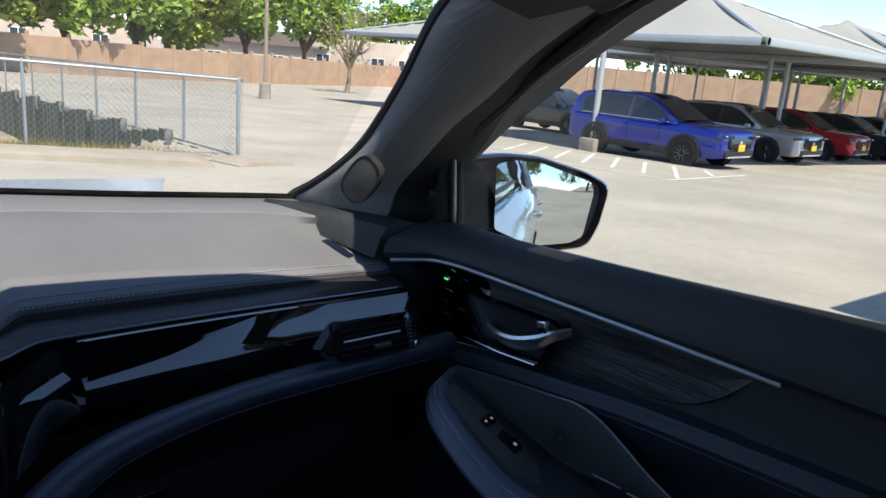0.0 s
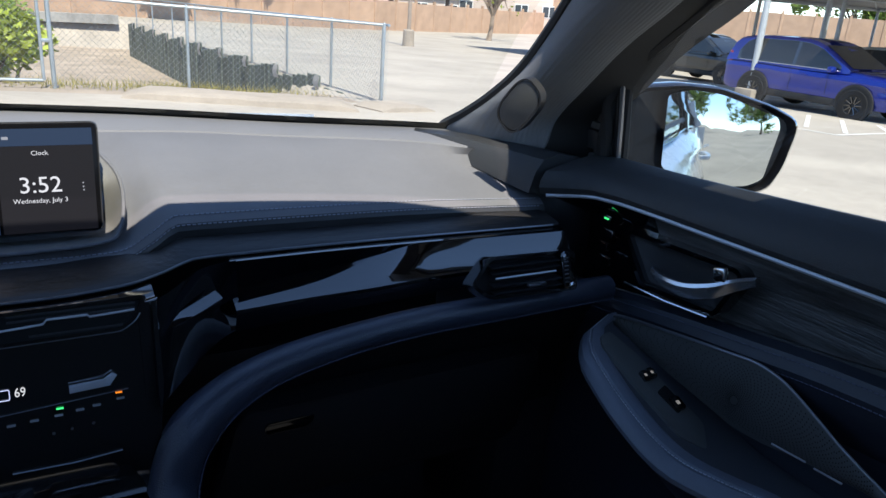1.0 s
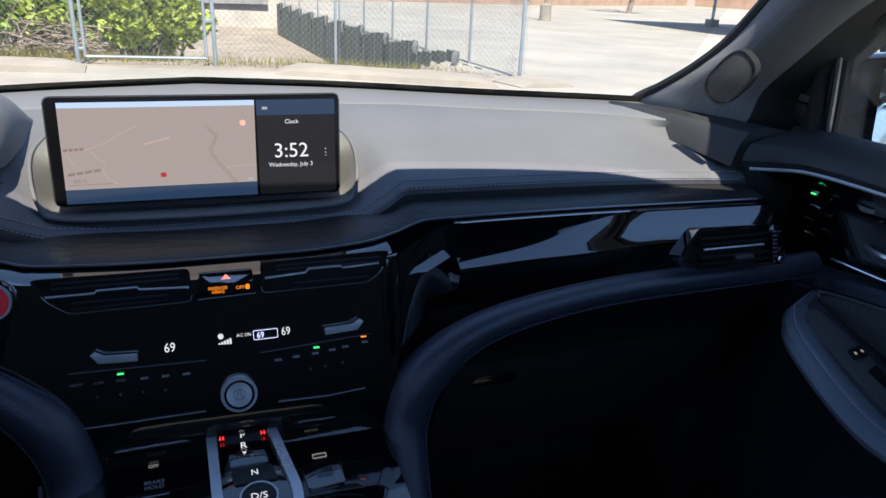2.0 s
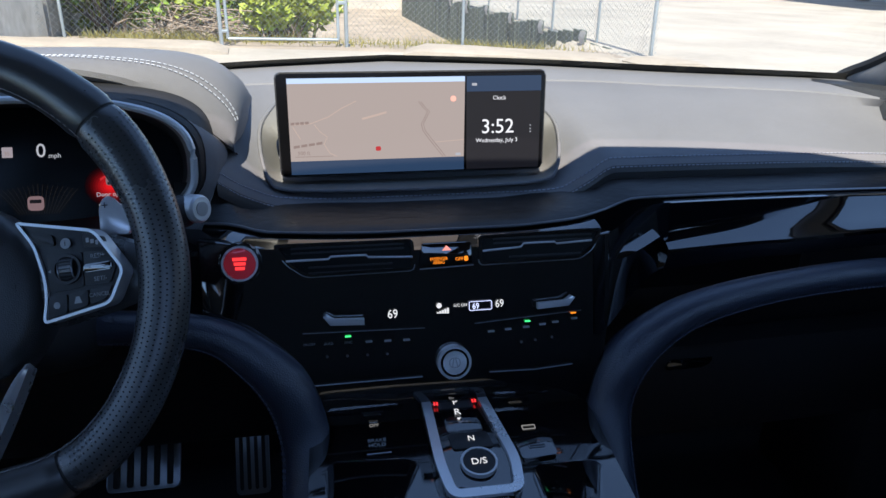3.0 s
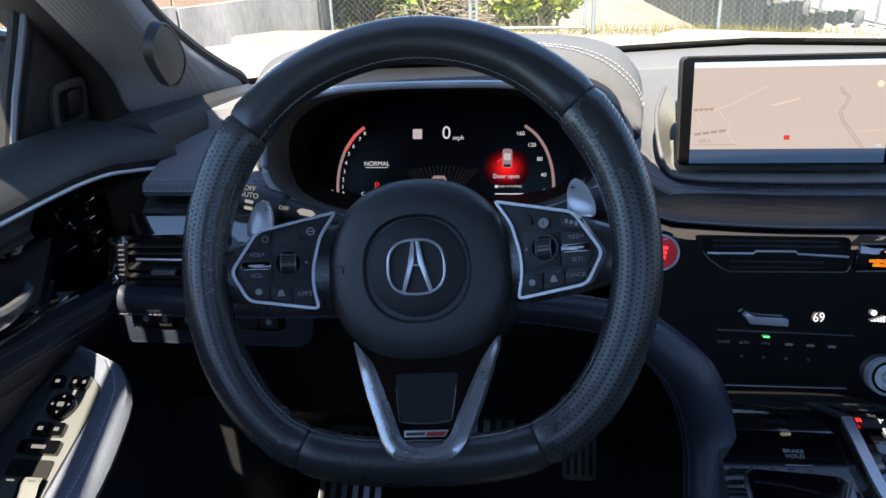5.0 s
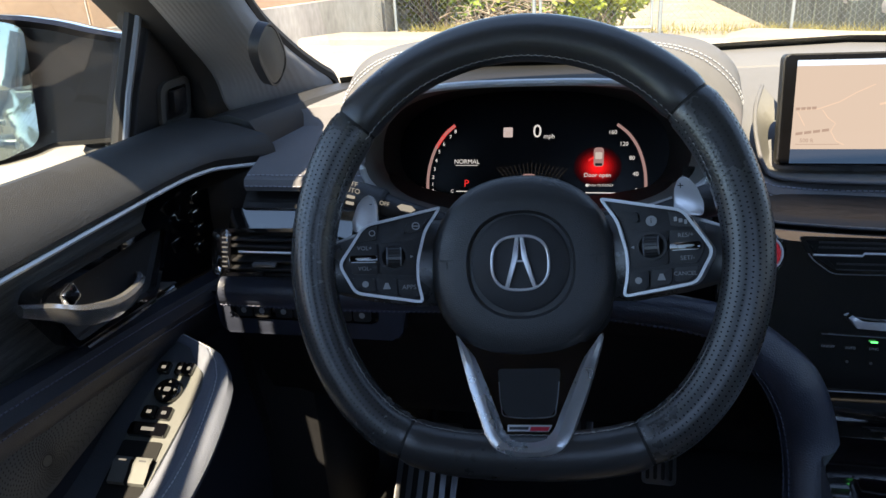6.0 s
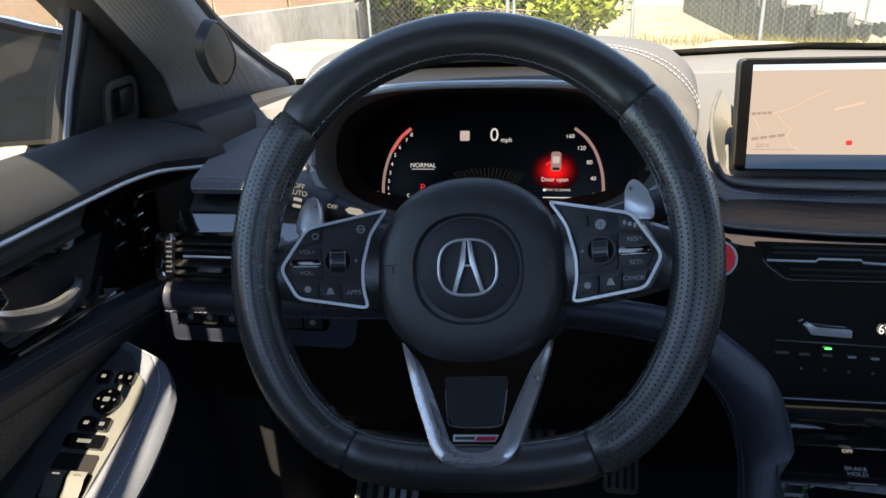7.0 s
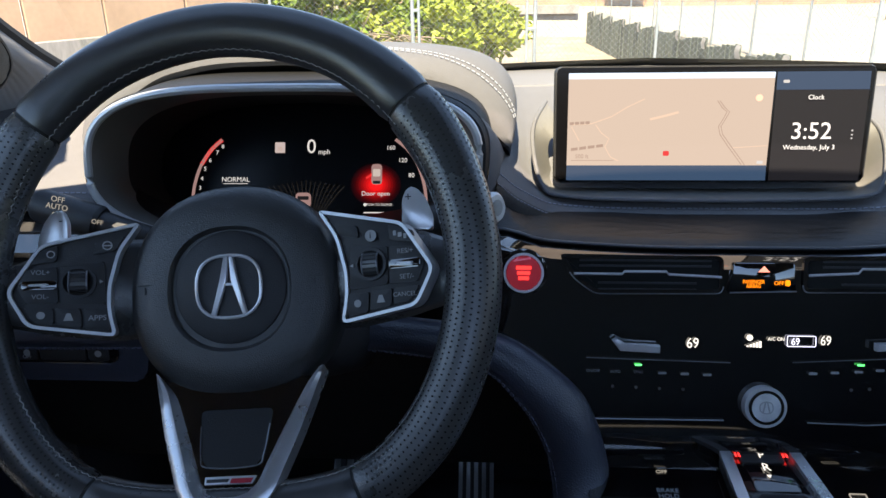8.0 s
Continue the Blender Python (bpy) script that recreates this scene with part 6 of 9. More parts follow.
# ================= front doors =================
SILL = [(-0.9, 1.17), (-0.4, 1.150), (0.0, 1.122), (0.3, 1.098), (0.5, 1.086), (0.66, 1.080)]
SILVER = [(-0.9, 0.785, 1.035), (-0.1, 0.778, 1.040), (0.12, 0.772, 1.040), (0.45, 0.765, 1.037), (0.56, 0.760, 1.036), (0.61, 0.748, 1.035), (0.645, 0.712, 1.031), (0.66, 0.694, 1.029)]
BELT = [(-0.9, 1.0), (-0.2, 0.985), (0.0, 0.973), (0.126, 0.964), (0.25, 0.9536), (0.35, 0.940), (0.449, 0.926), (0.65, 0.894), (0.70, 0.888)]
INSERT_LOW = [(0.127, 1.033), (0.150, 1.006), (0.178, 0.981), (0.21, 0.9655), (0.25, 0.9575), (0.35, 0.944), (0.449, 0.930), (0.65, 0.898), (0.70, 0.892)]


ARM_EDGE = [(-0.45, 0.742), (0.2, 0.738), (0.263, 0.728), (0.30, 0.711), (0.355, 0.688), (0.395, 0.680), (0.44, 0.677), (0.48, 0.679), (0.50, 0.682), (0.52, 0.692), (0.533, 0.704), (0.543, 0.722), (0.549, 0.745)]


def arm_z(y):
    return 0.797 + 0.45 * (0.5 * (y - 0.352) + 0.5 * math.sqrt((y - 0.352) ** 2 + 0.0012))


FRAME_R = [(0.79, 0.655, 1.06), (0.79, 0.652, 1.13), (0.785, 0.640, 1.185), (0.78, 0.575, 1.238), (0.775, 0.49, 1.297), (0.765, 0.405, 1.348), (0.74, 0.28, 1.41), (0.715, 0.10, 1.445), (0.71, -0.3, 1.45), (0.71, -0.75, 1.44)]


def flank(y):
    """The outer skin's section at y: distance from the middle and height, from the window line down to the sill."""
    z = lerp_table(SILL, y)[0] - 0.055
    w = 0.965 - 0.05 * max(0, (-y - 0.8) / 1.95) ** 2
    return [(0.812, z), (0.835, z - 0.012), (w - 0.080, z - 0.045), (w - 0.034, z - 0.10), (w - 0.010, z - 0.17), (w, 0.86), (w - 0.004, 0.70), (w - 0.02, 0.50), (w - 0.05, 0.34)]


def door(s, off):
    """A front door: sill pad, grained insert, stitched belt, armrest with switches, speaker, handle, glass and sail panel."""
    name = "door_1" if s < 0 else "door_2"
    D = thing(name, (s * 0.80 + off, 0.1, 0.45), "front door with black leather sill, grained insert and grey switch armrest" + (", slightly ajar" if s < 0 else ""), "car door", "front doors", "structure")
    P = lambda x, y, z: Vector((s * x + off, y, z))
    PG = lambda x, y, z: Vector((s * x + (off if s > 0 else -0.04), y, z))
    back = 0.0 if s > 0 else 0.028
    rows = []
    for y in frange(0.66, -0.75, 60):
        xs_, zs = lerp_table(SILVER, y)
        zo = lerp_table(SILL, y)[0]
        e = min(1, (0.664 - y) / 0.008)
        rows.append([P(xs_, y, zs), P(xs_ - 0.009 * e, y, zs + 0.009), P(xs_ - 0.007 * e, y, zs + (zo - zs) * 0.36), P(xs_ + 0.004, y, zs + (zo - zs) * 0.62), P(xs_ * 0.6 + 0.806 * 0.4, y, zs + (zo - zs) * 0.86), P(xs_ * 0.25 + 0.806 * 0.75, y, zo), P(0.806, y, zo - 0.001), P(0.815, y, zo - 0.016)])
    part("sill_pad", grid(rows, cap=True), SILL_LEATHER, D, "black grained leather sill pad")
    part("bright_strip", tube([P(lerp_table(SILVER, y)[0] - 0.001, y, lerp_table(SILVER, y)[1] - 0.002) for y in frange(0.655, 0.10, 50)], 0.0026, 6), SATIN, D, "thin bright trim line")
    rows, rear = [], []
    ys_in = frange(0.655, 0.127, 44)
    for y in ys_in:
        xs_, zs = lerp_table(SILVER, y)
        zb = lerp_table(INSERT_LOW, y)[0]
        rows.append([P(xs_ + 0.004, y, zs - 0.002), P(0.782, y, zs * 0.75 + zb * 0.25), P(0.785, y, zs * 0.45 + zb * 0.55), P(0.782, y, zb * 0.95 + zs * 0.05), P(0.786, y, zb)])
    for y in frange(0.40, -0.75, 30):
        zs, zb = lerp_table(SILVER, y)[1], lerp_table(BELT, y)[0]
        xr = 0.7865 if y > 0.127 else 0.780
        rear.append([P(xr, y, zs - 0.001), P(xr + 0.003, y, (zs + zb) / 2), P(xr - 0.003, y, zb)])
    k = next(i for i, y in enumerate(ys_in) if y < 0.53)
    part("insert", grid(rows[k:]), WOOD, D, "dark grained insert")
    part("front_insert", grid(rows[:k + 1]), GLOSS, D, "gloss black panel")
    part("rear_panel", grid(rear), SILL_LEATHER, D, "black leather panel behind the insert")
    rows = []
    for y in frange(0.70, -0.75, 50):
        zb = lerp_table(BELT, y)[0]
        rows.append([P(0.780, y, zb + 0.004), P(0.764, y, zb), P(0.757, y, zb - 0.016), P(0.760, y, zb - 0.034), P(0.775, y, zb - 0.055), P(0.800, y, zb - 0.09), P(0.805, y, 0.72), P(0.79, y, 0.60), P(0.80, y, 0.42)])
    part("door_panel", grid(rows, cap=True), DOOR_LEATHER, D, "stitched blue-black leather door panel")
    for dz, dx in ((-0.004, 0.7595), (-0.022, 0.757)):
        stitches([P(dx - 0.0006, y, lerp_table(BELT, y)[0] + dz) for y in frange(0.66, -0.2, 90)], D, THREAD_DIM)
    # outer skin
    part("outer_skin", grid([[P(x, y, z) for x, z in flank(y)] for y in frange(0.85, -0.62, 16)]), PAINT_WHITE, D, "pearl white outer skin")
    part("window_trim", tube([P(0.822, y, lerp_table(SILL, y)[0] - 0.050) for y in frange(0.60, -0.62, 14)], 0.006, 6), GLOSS, D)
    part("outer_grip", tube(smooth_path([P(0.952, -0.38, 0.975), P(0.985, -0.41, 0.98), P(0.985, -0.53, 0.985), P(0.952, -0.57, 0.98)], 4), 0.012, 8), PAINT_WHITE, D, "pearl white outer door handle")
    # glass, channel bar and sail panel
    gp = lambda y, z: PG(0.812 - 0.26 * max(0, z - 1.06) ** 1.25, y, z)
    edge = lambda t: 0.60 - 0.42 * t
    rows = [[gp(y0 + (y1 - y0) * j / 10, z) for j in range(11)] for z, y0, y1 in ((1.05, 0.64, -0.72), (1.12, 0.64, -0.72), (1.20, 0.63, -0.72), (1.28, 0.535, -0.70), (1.36, 0.445, -0.66), (1.42, 0.31, -0.58), (1.45, 0.15, -0.55))]
    pane = part("door_window", grid(rows), DOOR_GLASS, D, "tinted door glass")
    pane.visible_shadow = s > 0
    ch = [(0.638, 1.05), (0.636, 1.12), (0.632, 1.19), (0.615, 1.22)] if s > 0 else [(0.574, 1.05), (0.598, 1.12), (0.622, 1.19), (0.630, 1.22)]
    part("glass_channel", tube([gp(*c_) for c_ in ch], 0.0085, 8), RUBBER, D, "grey-black glass channel bar")
    part("channel_trim", tube([gp(c_[0] - 0.004, c_[1]) + Vector((-s * 0.010, 0, 0)) for c_ in ch], 0.0035, 6), SATIN_DARK, D, "thin bronze-grey trim line")
    fr_ = smooth_path([gp(0.72, 1.08), gp(0.645, 1.195), gp(0.555, 1.262), gp(0.462, 1.345), gp(0.345, 1.405), gp(0.20, 1.435), gp(-0.2, 1.45), gp(-0.75, 1.44)], 5)
    if s > 0:
        fr_ = smooth_path(FRAME_R, 5)
    part("window_frame", tube(fr_, 0.012, 8), RUBBER, D, "black door frame with weather seal")
    # Unseen bar, added on the passenger side only to block sun from the sill.
    if s > 0:
        part("sun_block_bar", tube([gp(0.16, 1.445), gp(-0.2, 1.455), gp(-0.70, 1.445)], 0.034, 10), RUBBER, D, "unseen black bar added above the door to keep sun off the sill")
    bp_ = [gp(-0.70, 1.06), gp(-0.67, 1.25), gp(-0.62, 1.44)]
    part("window_frame", tube(bp_, 0.03, 8), RUBBER, D)
    sf = plane_frame(PG(0.792, 0.64, 1.12), (0, -s, 0), (s * -0.16, 0, 1))
    q = lambda y, z: (s * (0.64 - y), z - 1.12)
    sp = [q(0.638, 1.045), q(0.636, 1.13), q(0.630, 1.215), q(0.66, 1.185), q(0.735, 1.10), q(0.745, 1.045)] if s > 0 else [q(0.585, 1.045), q(0.614, 1.13), q(0.637, 1.190), q(0.66, 1.172), q(0.715, 1.130), q(0.729, 1.11), q(0.730, 1.08), q(0.735, 1.045)]
    sail = part("sail_panel", sheet(sp, sf, 0.02, 0.003), PLASTIC, D, "black triangular panel with a small square knob")
    ov = rounded(rect(*q(0.676, 1.095), 0.066, 0.056), 0.018, 5)
    part("recess_rim", ring_sheet(ov, inset(ov, 0.009), shift(sf, 0.001), 0.002, 0.004), GRILLE, sail)
    part("square_knob", sheet(rounded(rect(*q(0.680, 1.098), 0.026, 0.027), 0.005), shift(sf, 0.008), 0.008, 0.002), PLASTIC, sail)
    # inner handle in its dished bezel
    HF = plane_frame(P(0.772, 0.46, 0.97), (0, -s, 0), (0, 0, 1)) if s > 0 else plane_frame(P(0.772, 0.46, 0.97), (0, 1, 0), (0, 0, 1))
    hq = lambda y, z: ((0.46 - y + back) * s if s > 0 else (y - back - 0.46), z - 0.97)
    Q = lambda x, y, z: P(x, y - back, z)
    bo_ = rounded([hq(0.520, 0.938), hq(0.398, 0.946), hq(0.370, 1.003), hq(0.379, 1.013), hq(0.552, 1.006), hq(0.566, 0.994)], 0.009)
    bez = part("handle_bezel", ring_sheet(bo_, inset(bo_, 0.006), shift(HF, 0.006), 0.03, 0.004), GLOSS, D, "gloss black handle surround")
    dish = inset(bo_, 0.0055)
    cu_, cv_h = sum(p[0] for p in dish) / len(dish), sum(p[1] for p in dish) / len(dish)
    levels = [[HF[0] + HF[1] * (cu_ + (a - cu_) * k) + HF[2] * (cv_h + (b - cv_h) * k) + HF[3] * h for a, b in dish] for k, h in ((1.0, 0.004), (0.96, -0.002), (0.80, -0.006), (0.45, -0.008), (0.02, -0.008))]
    part("handle_dish", grid(levels, close_v=True), PLASTIC, bez, "dark dished pocket")
    lv = smooth_path([(0.768, 0.358, 1.0045), (0.753, 0.374, 0.996), (0.744, 0.396, 0.982), (0.742, 0.432, 0.9695), (0.747, 0.468, 0.9655), (0.760, 0.500, 0.9635), (0.772, 0.512, 0.963)], 4)
    hv_ = smooth_path([(0.358, 0.006, 0), (0.374, 0.0085, 0), (0.396, 0.0105, 0), (0.432, 0.0095, 0), (0.468, 0.0075, 0), (0.500, 0.0060, 0), (0.512, 0.004, 0)], 4)
    rows = [[Q(p.x + 0.004, p.y, p.z + h.y), Q(p.x - 0.001, p.y, p.z + h.y * 0.95), Q(p.x - 0.003, p.y, p.z + h.y * 0.5), Q(p.x - 0.0015, p.y, p.z - h.y * 0.3), Q(p.x + 0.001, p.y, p.z - h.y * 0.9), Q(p.x + 0.004, p.y, p.z - h.y), Q(p.x + 0.007, p.y, p.z)] for p, h in zip(lv, hv_)]
    part("door_handle", grid(rows, close_v=True, cap=True), HANDLE, bez, "satin chrome door handle")
    part("lock_tab", box(Q(0.750, 0.391, 1.003), (0.009, 0.017, 0.017), 0.003, turn=Matrix.Rotation(radians(-18 * s), 4, "X")), CHROME, bez)
    part("bezel_line", tube([Q(0.760, 0.545, 0.9345), Q(0.759, 0.47, 0.9375), Q(0.759, 0.405, 0.944)], 0.0016, 6), CHROME, bez)
    # memory or lock buttons ahead of the handle
    for k in range(4):
        part("seat_memory_button", box(P(0.770, 0.606 - 0.007 * (k % 2), 1.003 - 0.019 * k), (0.006, 0.022, 0.012), 0.002), GLOSS, D)
    if s > 0:
        part("lock_light", box(P(0.7665, 0.603, 1.0045), (0.002, 0.008, 0.002)), LED_GREEN, D)
    # armrest: rolled top edge coloured pale blue for sky sheen, over a darker side
    P = PG
    rows, low, st_ = [], [], []
    for y in frange(0.549 - back, -0.45, 64):
        z = arm_z(y)
        a = lerp_table(ARM_EDGE, y + back)[0]
        rows.append([P(a - 0.015, y, z - 0.021), P(a - 0.0165, y, z - 0.014), P(a - 0.0125, y, z - 0.005), P(a - 0.005, y, z + 0.0005), P(a + 0.001, y, z + 0.0008), P(a + 0.003, y, z + 0.0026), P(a + 0.010, y, z + 0.0035), P(a + 0.018, y, z + 0.003), P(a + 0.022, y, z), P(0.80, y, z - 0.003)])
        low.append([P(0.80, y, z - 0.13), P(a + 0.06, y, z - 0.10), P(a + 0.025, y, z - 0.06), P(a - 0.002, y, z - 0.034), P(a - 0.0145, y, z - 0.0205)])
        if y > -0.2:
            st_.append(P(a - 0.001, y, z + 0.0016))
    ar = part("armrest", grid([r[:9] for r in rows], cap=True), ARM_LEATHER, D, "leather armrest with sky sheen in its pale blue colour, and pale stitching")
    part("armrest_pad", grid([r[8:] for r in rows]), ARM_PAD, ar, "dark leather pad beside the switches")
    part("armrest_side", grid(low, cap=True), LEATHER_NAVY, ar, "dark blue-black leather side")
    stitches(st_, ar, THREAD_PALE, step=0.0048)
    AF = plane_frame(P(0.753, 0.453, arm_z(0.453) + 0.003), (s, 0, 0), (0, 1, 0.45)) if s > 0 else plane_frame(P(0.753, 0.453, arm_z(0.453) + 0.003), (1, 0, 0), (0, 1, 0.45))
    ka = math.sqrt(1 + 0.45 ** 2)
    aq = lambda x, y: ((x - 0.753) * s, (y - 0.453) * ka)
    pp = rounded([aq(0.738, 0.352), aq(0.7155, 0.374), aq(0.7065, 0.437), aq(0.6985, 0.505), aq(0.706, 0.518), aq(0.7245, 0.5215), aq(0.7400, 0.480), aq(0.7495, 0.427), aq(0.7600, 0.381)], 0.005) if s > 0 else rounded([aq(0.7050, 0.300), aq(0.7000, 0.38), aq(0.6910, 0.458), aq(0.6960, 0.475), aq(0.7100, 0.484), aq(0.7400, 0.483), aq(0.7460, 0.44), aq(0.7490, 0.345), aq(0.7490, 0.30)], 0.005)
    plate = part("switch_panel", sheet(pp, shift(AF, 0.003), 0.02, 0.002), SWITCH_PLATE, ar, "grey switch panel")
    AP = shift(AF, 0.0035)

    def sw(x, y, w, h, nm="window_switch", up=0.004, m=GLOSS, mark=True):
        b = part(nm, sheet(rounded([aq(x - w / 2, y - h / 2), aq(x + w / 2, y - h / 2), aq(x + w / 2, y + h / 2), aq(x - w / 2, y + h / 2)], 0.002), shift(AP, up), 0.008, 0.0015), m, plate)
        if mark:
            flat("switch_mark", rounded(rect(*aq(x, y), w * 0.35, h * 0.3), 0.0008), AP, up + 0.0002, LABEL, plate)
    if s > 0:
        sw(0.725, 0.452, 0.0105, 0.013, "lock_switch")
        sw(0.7365, 0.4535, 0.0105, 0.013, "lock_switch")
        part("switch_pocket", sheet(rounded([aq(0.734, 0.399), aq(0.752, 0.405), aq(0.745, 0.436), aq(0.727, 0.430)], 0.003), shift(AP, 0.0005), 0.001), GRILLE_HOLE, plate)
        sw(0.7415, 0.410, 0.014, 0.017, up=0.004)
    else:
        sw(0.7390, 0.4755, 0.013, 0.012, "mirror_switch")
        sw(0.7205, 0.4755, 0.0095, 0.013, "mirror_switch")
        sw(0.7105, 0.4755, 0.0095, 0.013, "mirror_switch")
        part("mirror_joystick", sheet(disc(*aq(0.7230, 0.4517), 0.0150, 32, 0.0140), shift(AP, 0.005), 0.008, 0.003), GLOSS, plate, "round mirror adjuster")
        for a_ in range(4):
            flat("joystick_mark", [(aq(0.7230, 0.4517)[0] + p * math.cos(a_ * math.pi / 2) - q * math.sin(a_ * math.pi / 2), aq(0.7230, 0.4517)[1] + p * math.sin(a_ * math.pi / 2) + q * math.cos(a_ * math.pi / 2)) for p, q in ((-0.0016, 0.0075), (0.0016, 0.0075), (0.0, 0.0105))], AP, 0.0052, LABEL, plate)
        flat("joystick_mark", rounded(rect(*aq(0.7230, 0.4517), 0.007, 0.005), 0.0015), AP, 0.0052, LABEL, plate)
        sw(0.7155, 0.4282, 0.0150, 0.0125, "lock_switch")
        sw(0.7320, 0.4284, 0.0150, 0.0125, "lock_switch")
        sw(0.7247, 0.4114, 0.0405, 0.0125, "window_lock_switch")
        part("switch_pocket", sheet(rounded([aq(0.7030, 0.3450), aq(0.7470, 0.3450), aq(0.7470, 0.4010), aq(0.7045, 0.4010)], 0.003), shift(AP, 0.0005), 0.001), GRILLE_HOLE, plate)
        for x_ in (0.7115, 0.7325):
            rows = [[AP[0] + AP[1] * (aq(x_, 0)[0] + w_) + AP[2] * ((y_ - 0.453) * ka) + AP[3] * h_ for w_ in (-0.0088, -0.008, 0.008, 0.0088)] for y_, h_ in ((0.3835, 0.0006), (0.3830, 0.0075), (0.3765, 0.0085), (0.3700, 0.0060), (0.3610, 0.0045), (0.3600, 0.0006))]
            wsw = part("window_switch", grid(rows), SWITCH_PLATE, plate, "scooped window switch")
            flat("switch_mark", rect(*aq(x_, 0.3795), 0.0075, 0.0016), AP, 0.0084, LABEL, wsw)
    # speaker grille between armrest and panel
    PB = lambda x, y, z: P(x, y - back, z)
    topl = smooth_path([PB(0.749, 0.536, 0.880), PB(0.748, 0.53, 0.892), PB(0.748, 0.438, 0.909), PB(0.748, 0.356, 0.922), PB(0.748, 0.319, 0.927), PB(0.748, 0.283, 0.922), PB(0.748, 0.246, 0.906), PB(0.748, 0.211, 0.889), PB(0.750, 0.173, 0.873), PB(0.752, 0.14, 0.86)], 8)
    botl = smooth_path([PB(0.752, 0.538, 0.873), PB(0.754, 0.52, 0.866), PB(0.756, 0.44, 0.850), PB(0.758, 0.370, 0.838), PB(0.758, 0.342, 0.834), PB(0.758, 0.305, 0.836), PB(0.758, 0.271, 0.842), PB(0.757, 0.235, 0.848), PB(0.756, 0.19, 0.853), PB(0.754, 0.15, 0.856)], 8)
    rows = [[a.lerp(b, j / 6) + Vector((-s * 0.006 * math.sin(math.pi * j / 6), 0, 0.002)) for j in range(7)] for a, b in zip(topl, botl)]
    gr = part("door_speaker", grid(rows), GRILLE, D, "black perforated speaker cover with swirl pattern")
    part("speaker_edge", tube([p + Vector((-s * 0.002, 0, 0.002)) for p in topl], [0.0024 - 0.0012 * i / (len(topl) - 1) for i in range(len(topl))], 8), SATIN_DARK, gr, "satin metal rim")
    for k_ in range(2):
        part("embossed_mark", tube([P(0.7505, 0.285 - 0.05 * k_, 0.850 + 0.002 * k_), P(0.7505, 0.245 - 0.04 * k_, 0.853 + 0.001 * k_)], 0.0012, 5), LABEL_DIM, gr) if s > 0 else None
    hv, hf = [], []
    nrow, ncol = len(rows), 7

    def on_grille(u, v):
        i, j = min(nrow - 2, int(u * (nrow - 1))), min(ncol - 2, int(v * (ncol - 1)))
        fu, fv = u * (nrow - 1) - i, v * (ncol - 1) - j
        return (rows[i][j].lerp(rows[i + 1][j], fu)).lerp(rows[i][j + 1].lerp(rows[i + 1][j + 1], fu), fv)
    cu, cv2 = 0.42, 0.60
    for ri in range(3, 62):
        nn = 30 + (ri // 8) * 6
        for ai in range(nn):
            a = 2 * math.pi * (ai + 0.5 * (ri % 2)) / nn
            u, v = cu + ri * 0.0080 * math.cos(a), cv2 + ri * 0.024 * math.sin(a)
            if not (0.04 < u < 0.96 and 0.08 < v < 0.92):
                continue
            p = on_grille(u, v)
            k = len(hv)
            e1 = (on_grille(u + 0.01, v) - p).normalized() * 0.0009
            e2 = (on_grille(u, v + 0.03) - p).normalized() * 0.0009
            n_ = e1.cross(e2).normalized() * (0.0006 if s < 0 else 0.0006)
            if n_.x * s > 0:
                n_ = -n_
            for c_, d_ in ((1, 0.3), (0.3, 1), (-1, -0.3), (-0.3, -1)):
                hv.append(p + n_ + e1 * c_ + e2 * d_)
            hf.append((k, k + 1, k + 2, k + 3))
    tagged(raw("grille_holes", hv, hf, GRILLE_HOLE, gr), kind="stuff")
    return D


door(1, 0.0)
door(-1, -0.018)


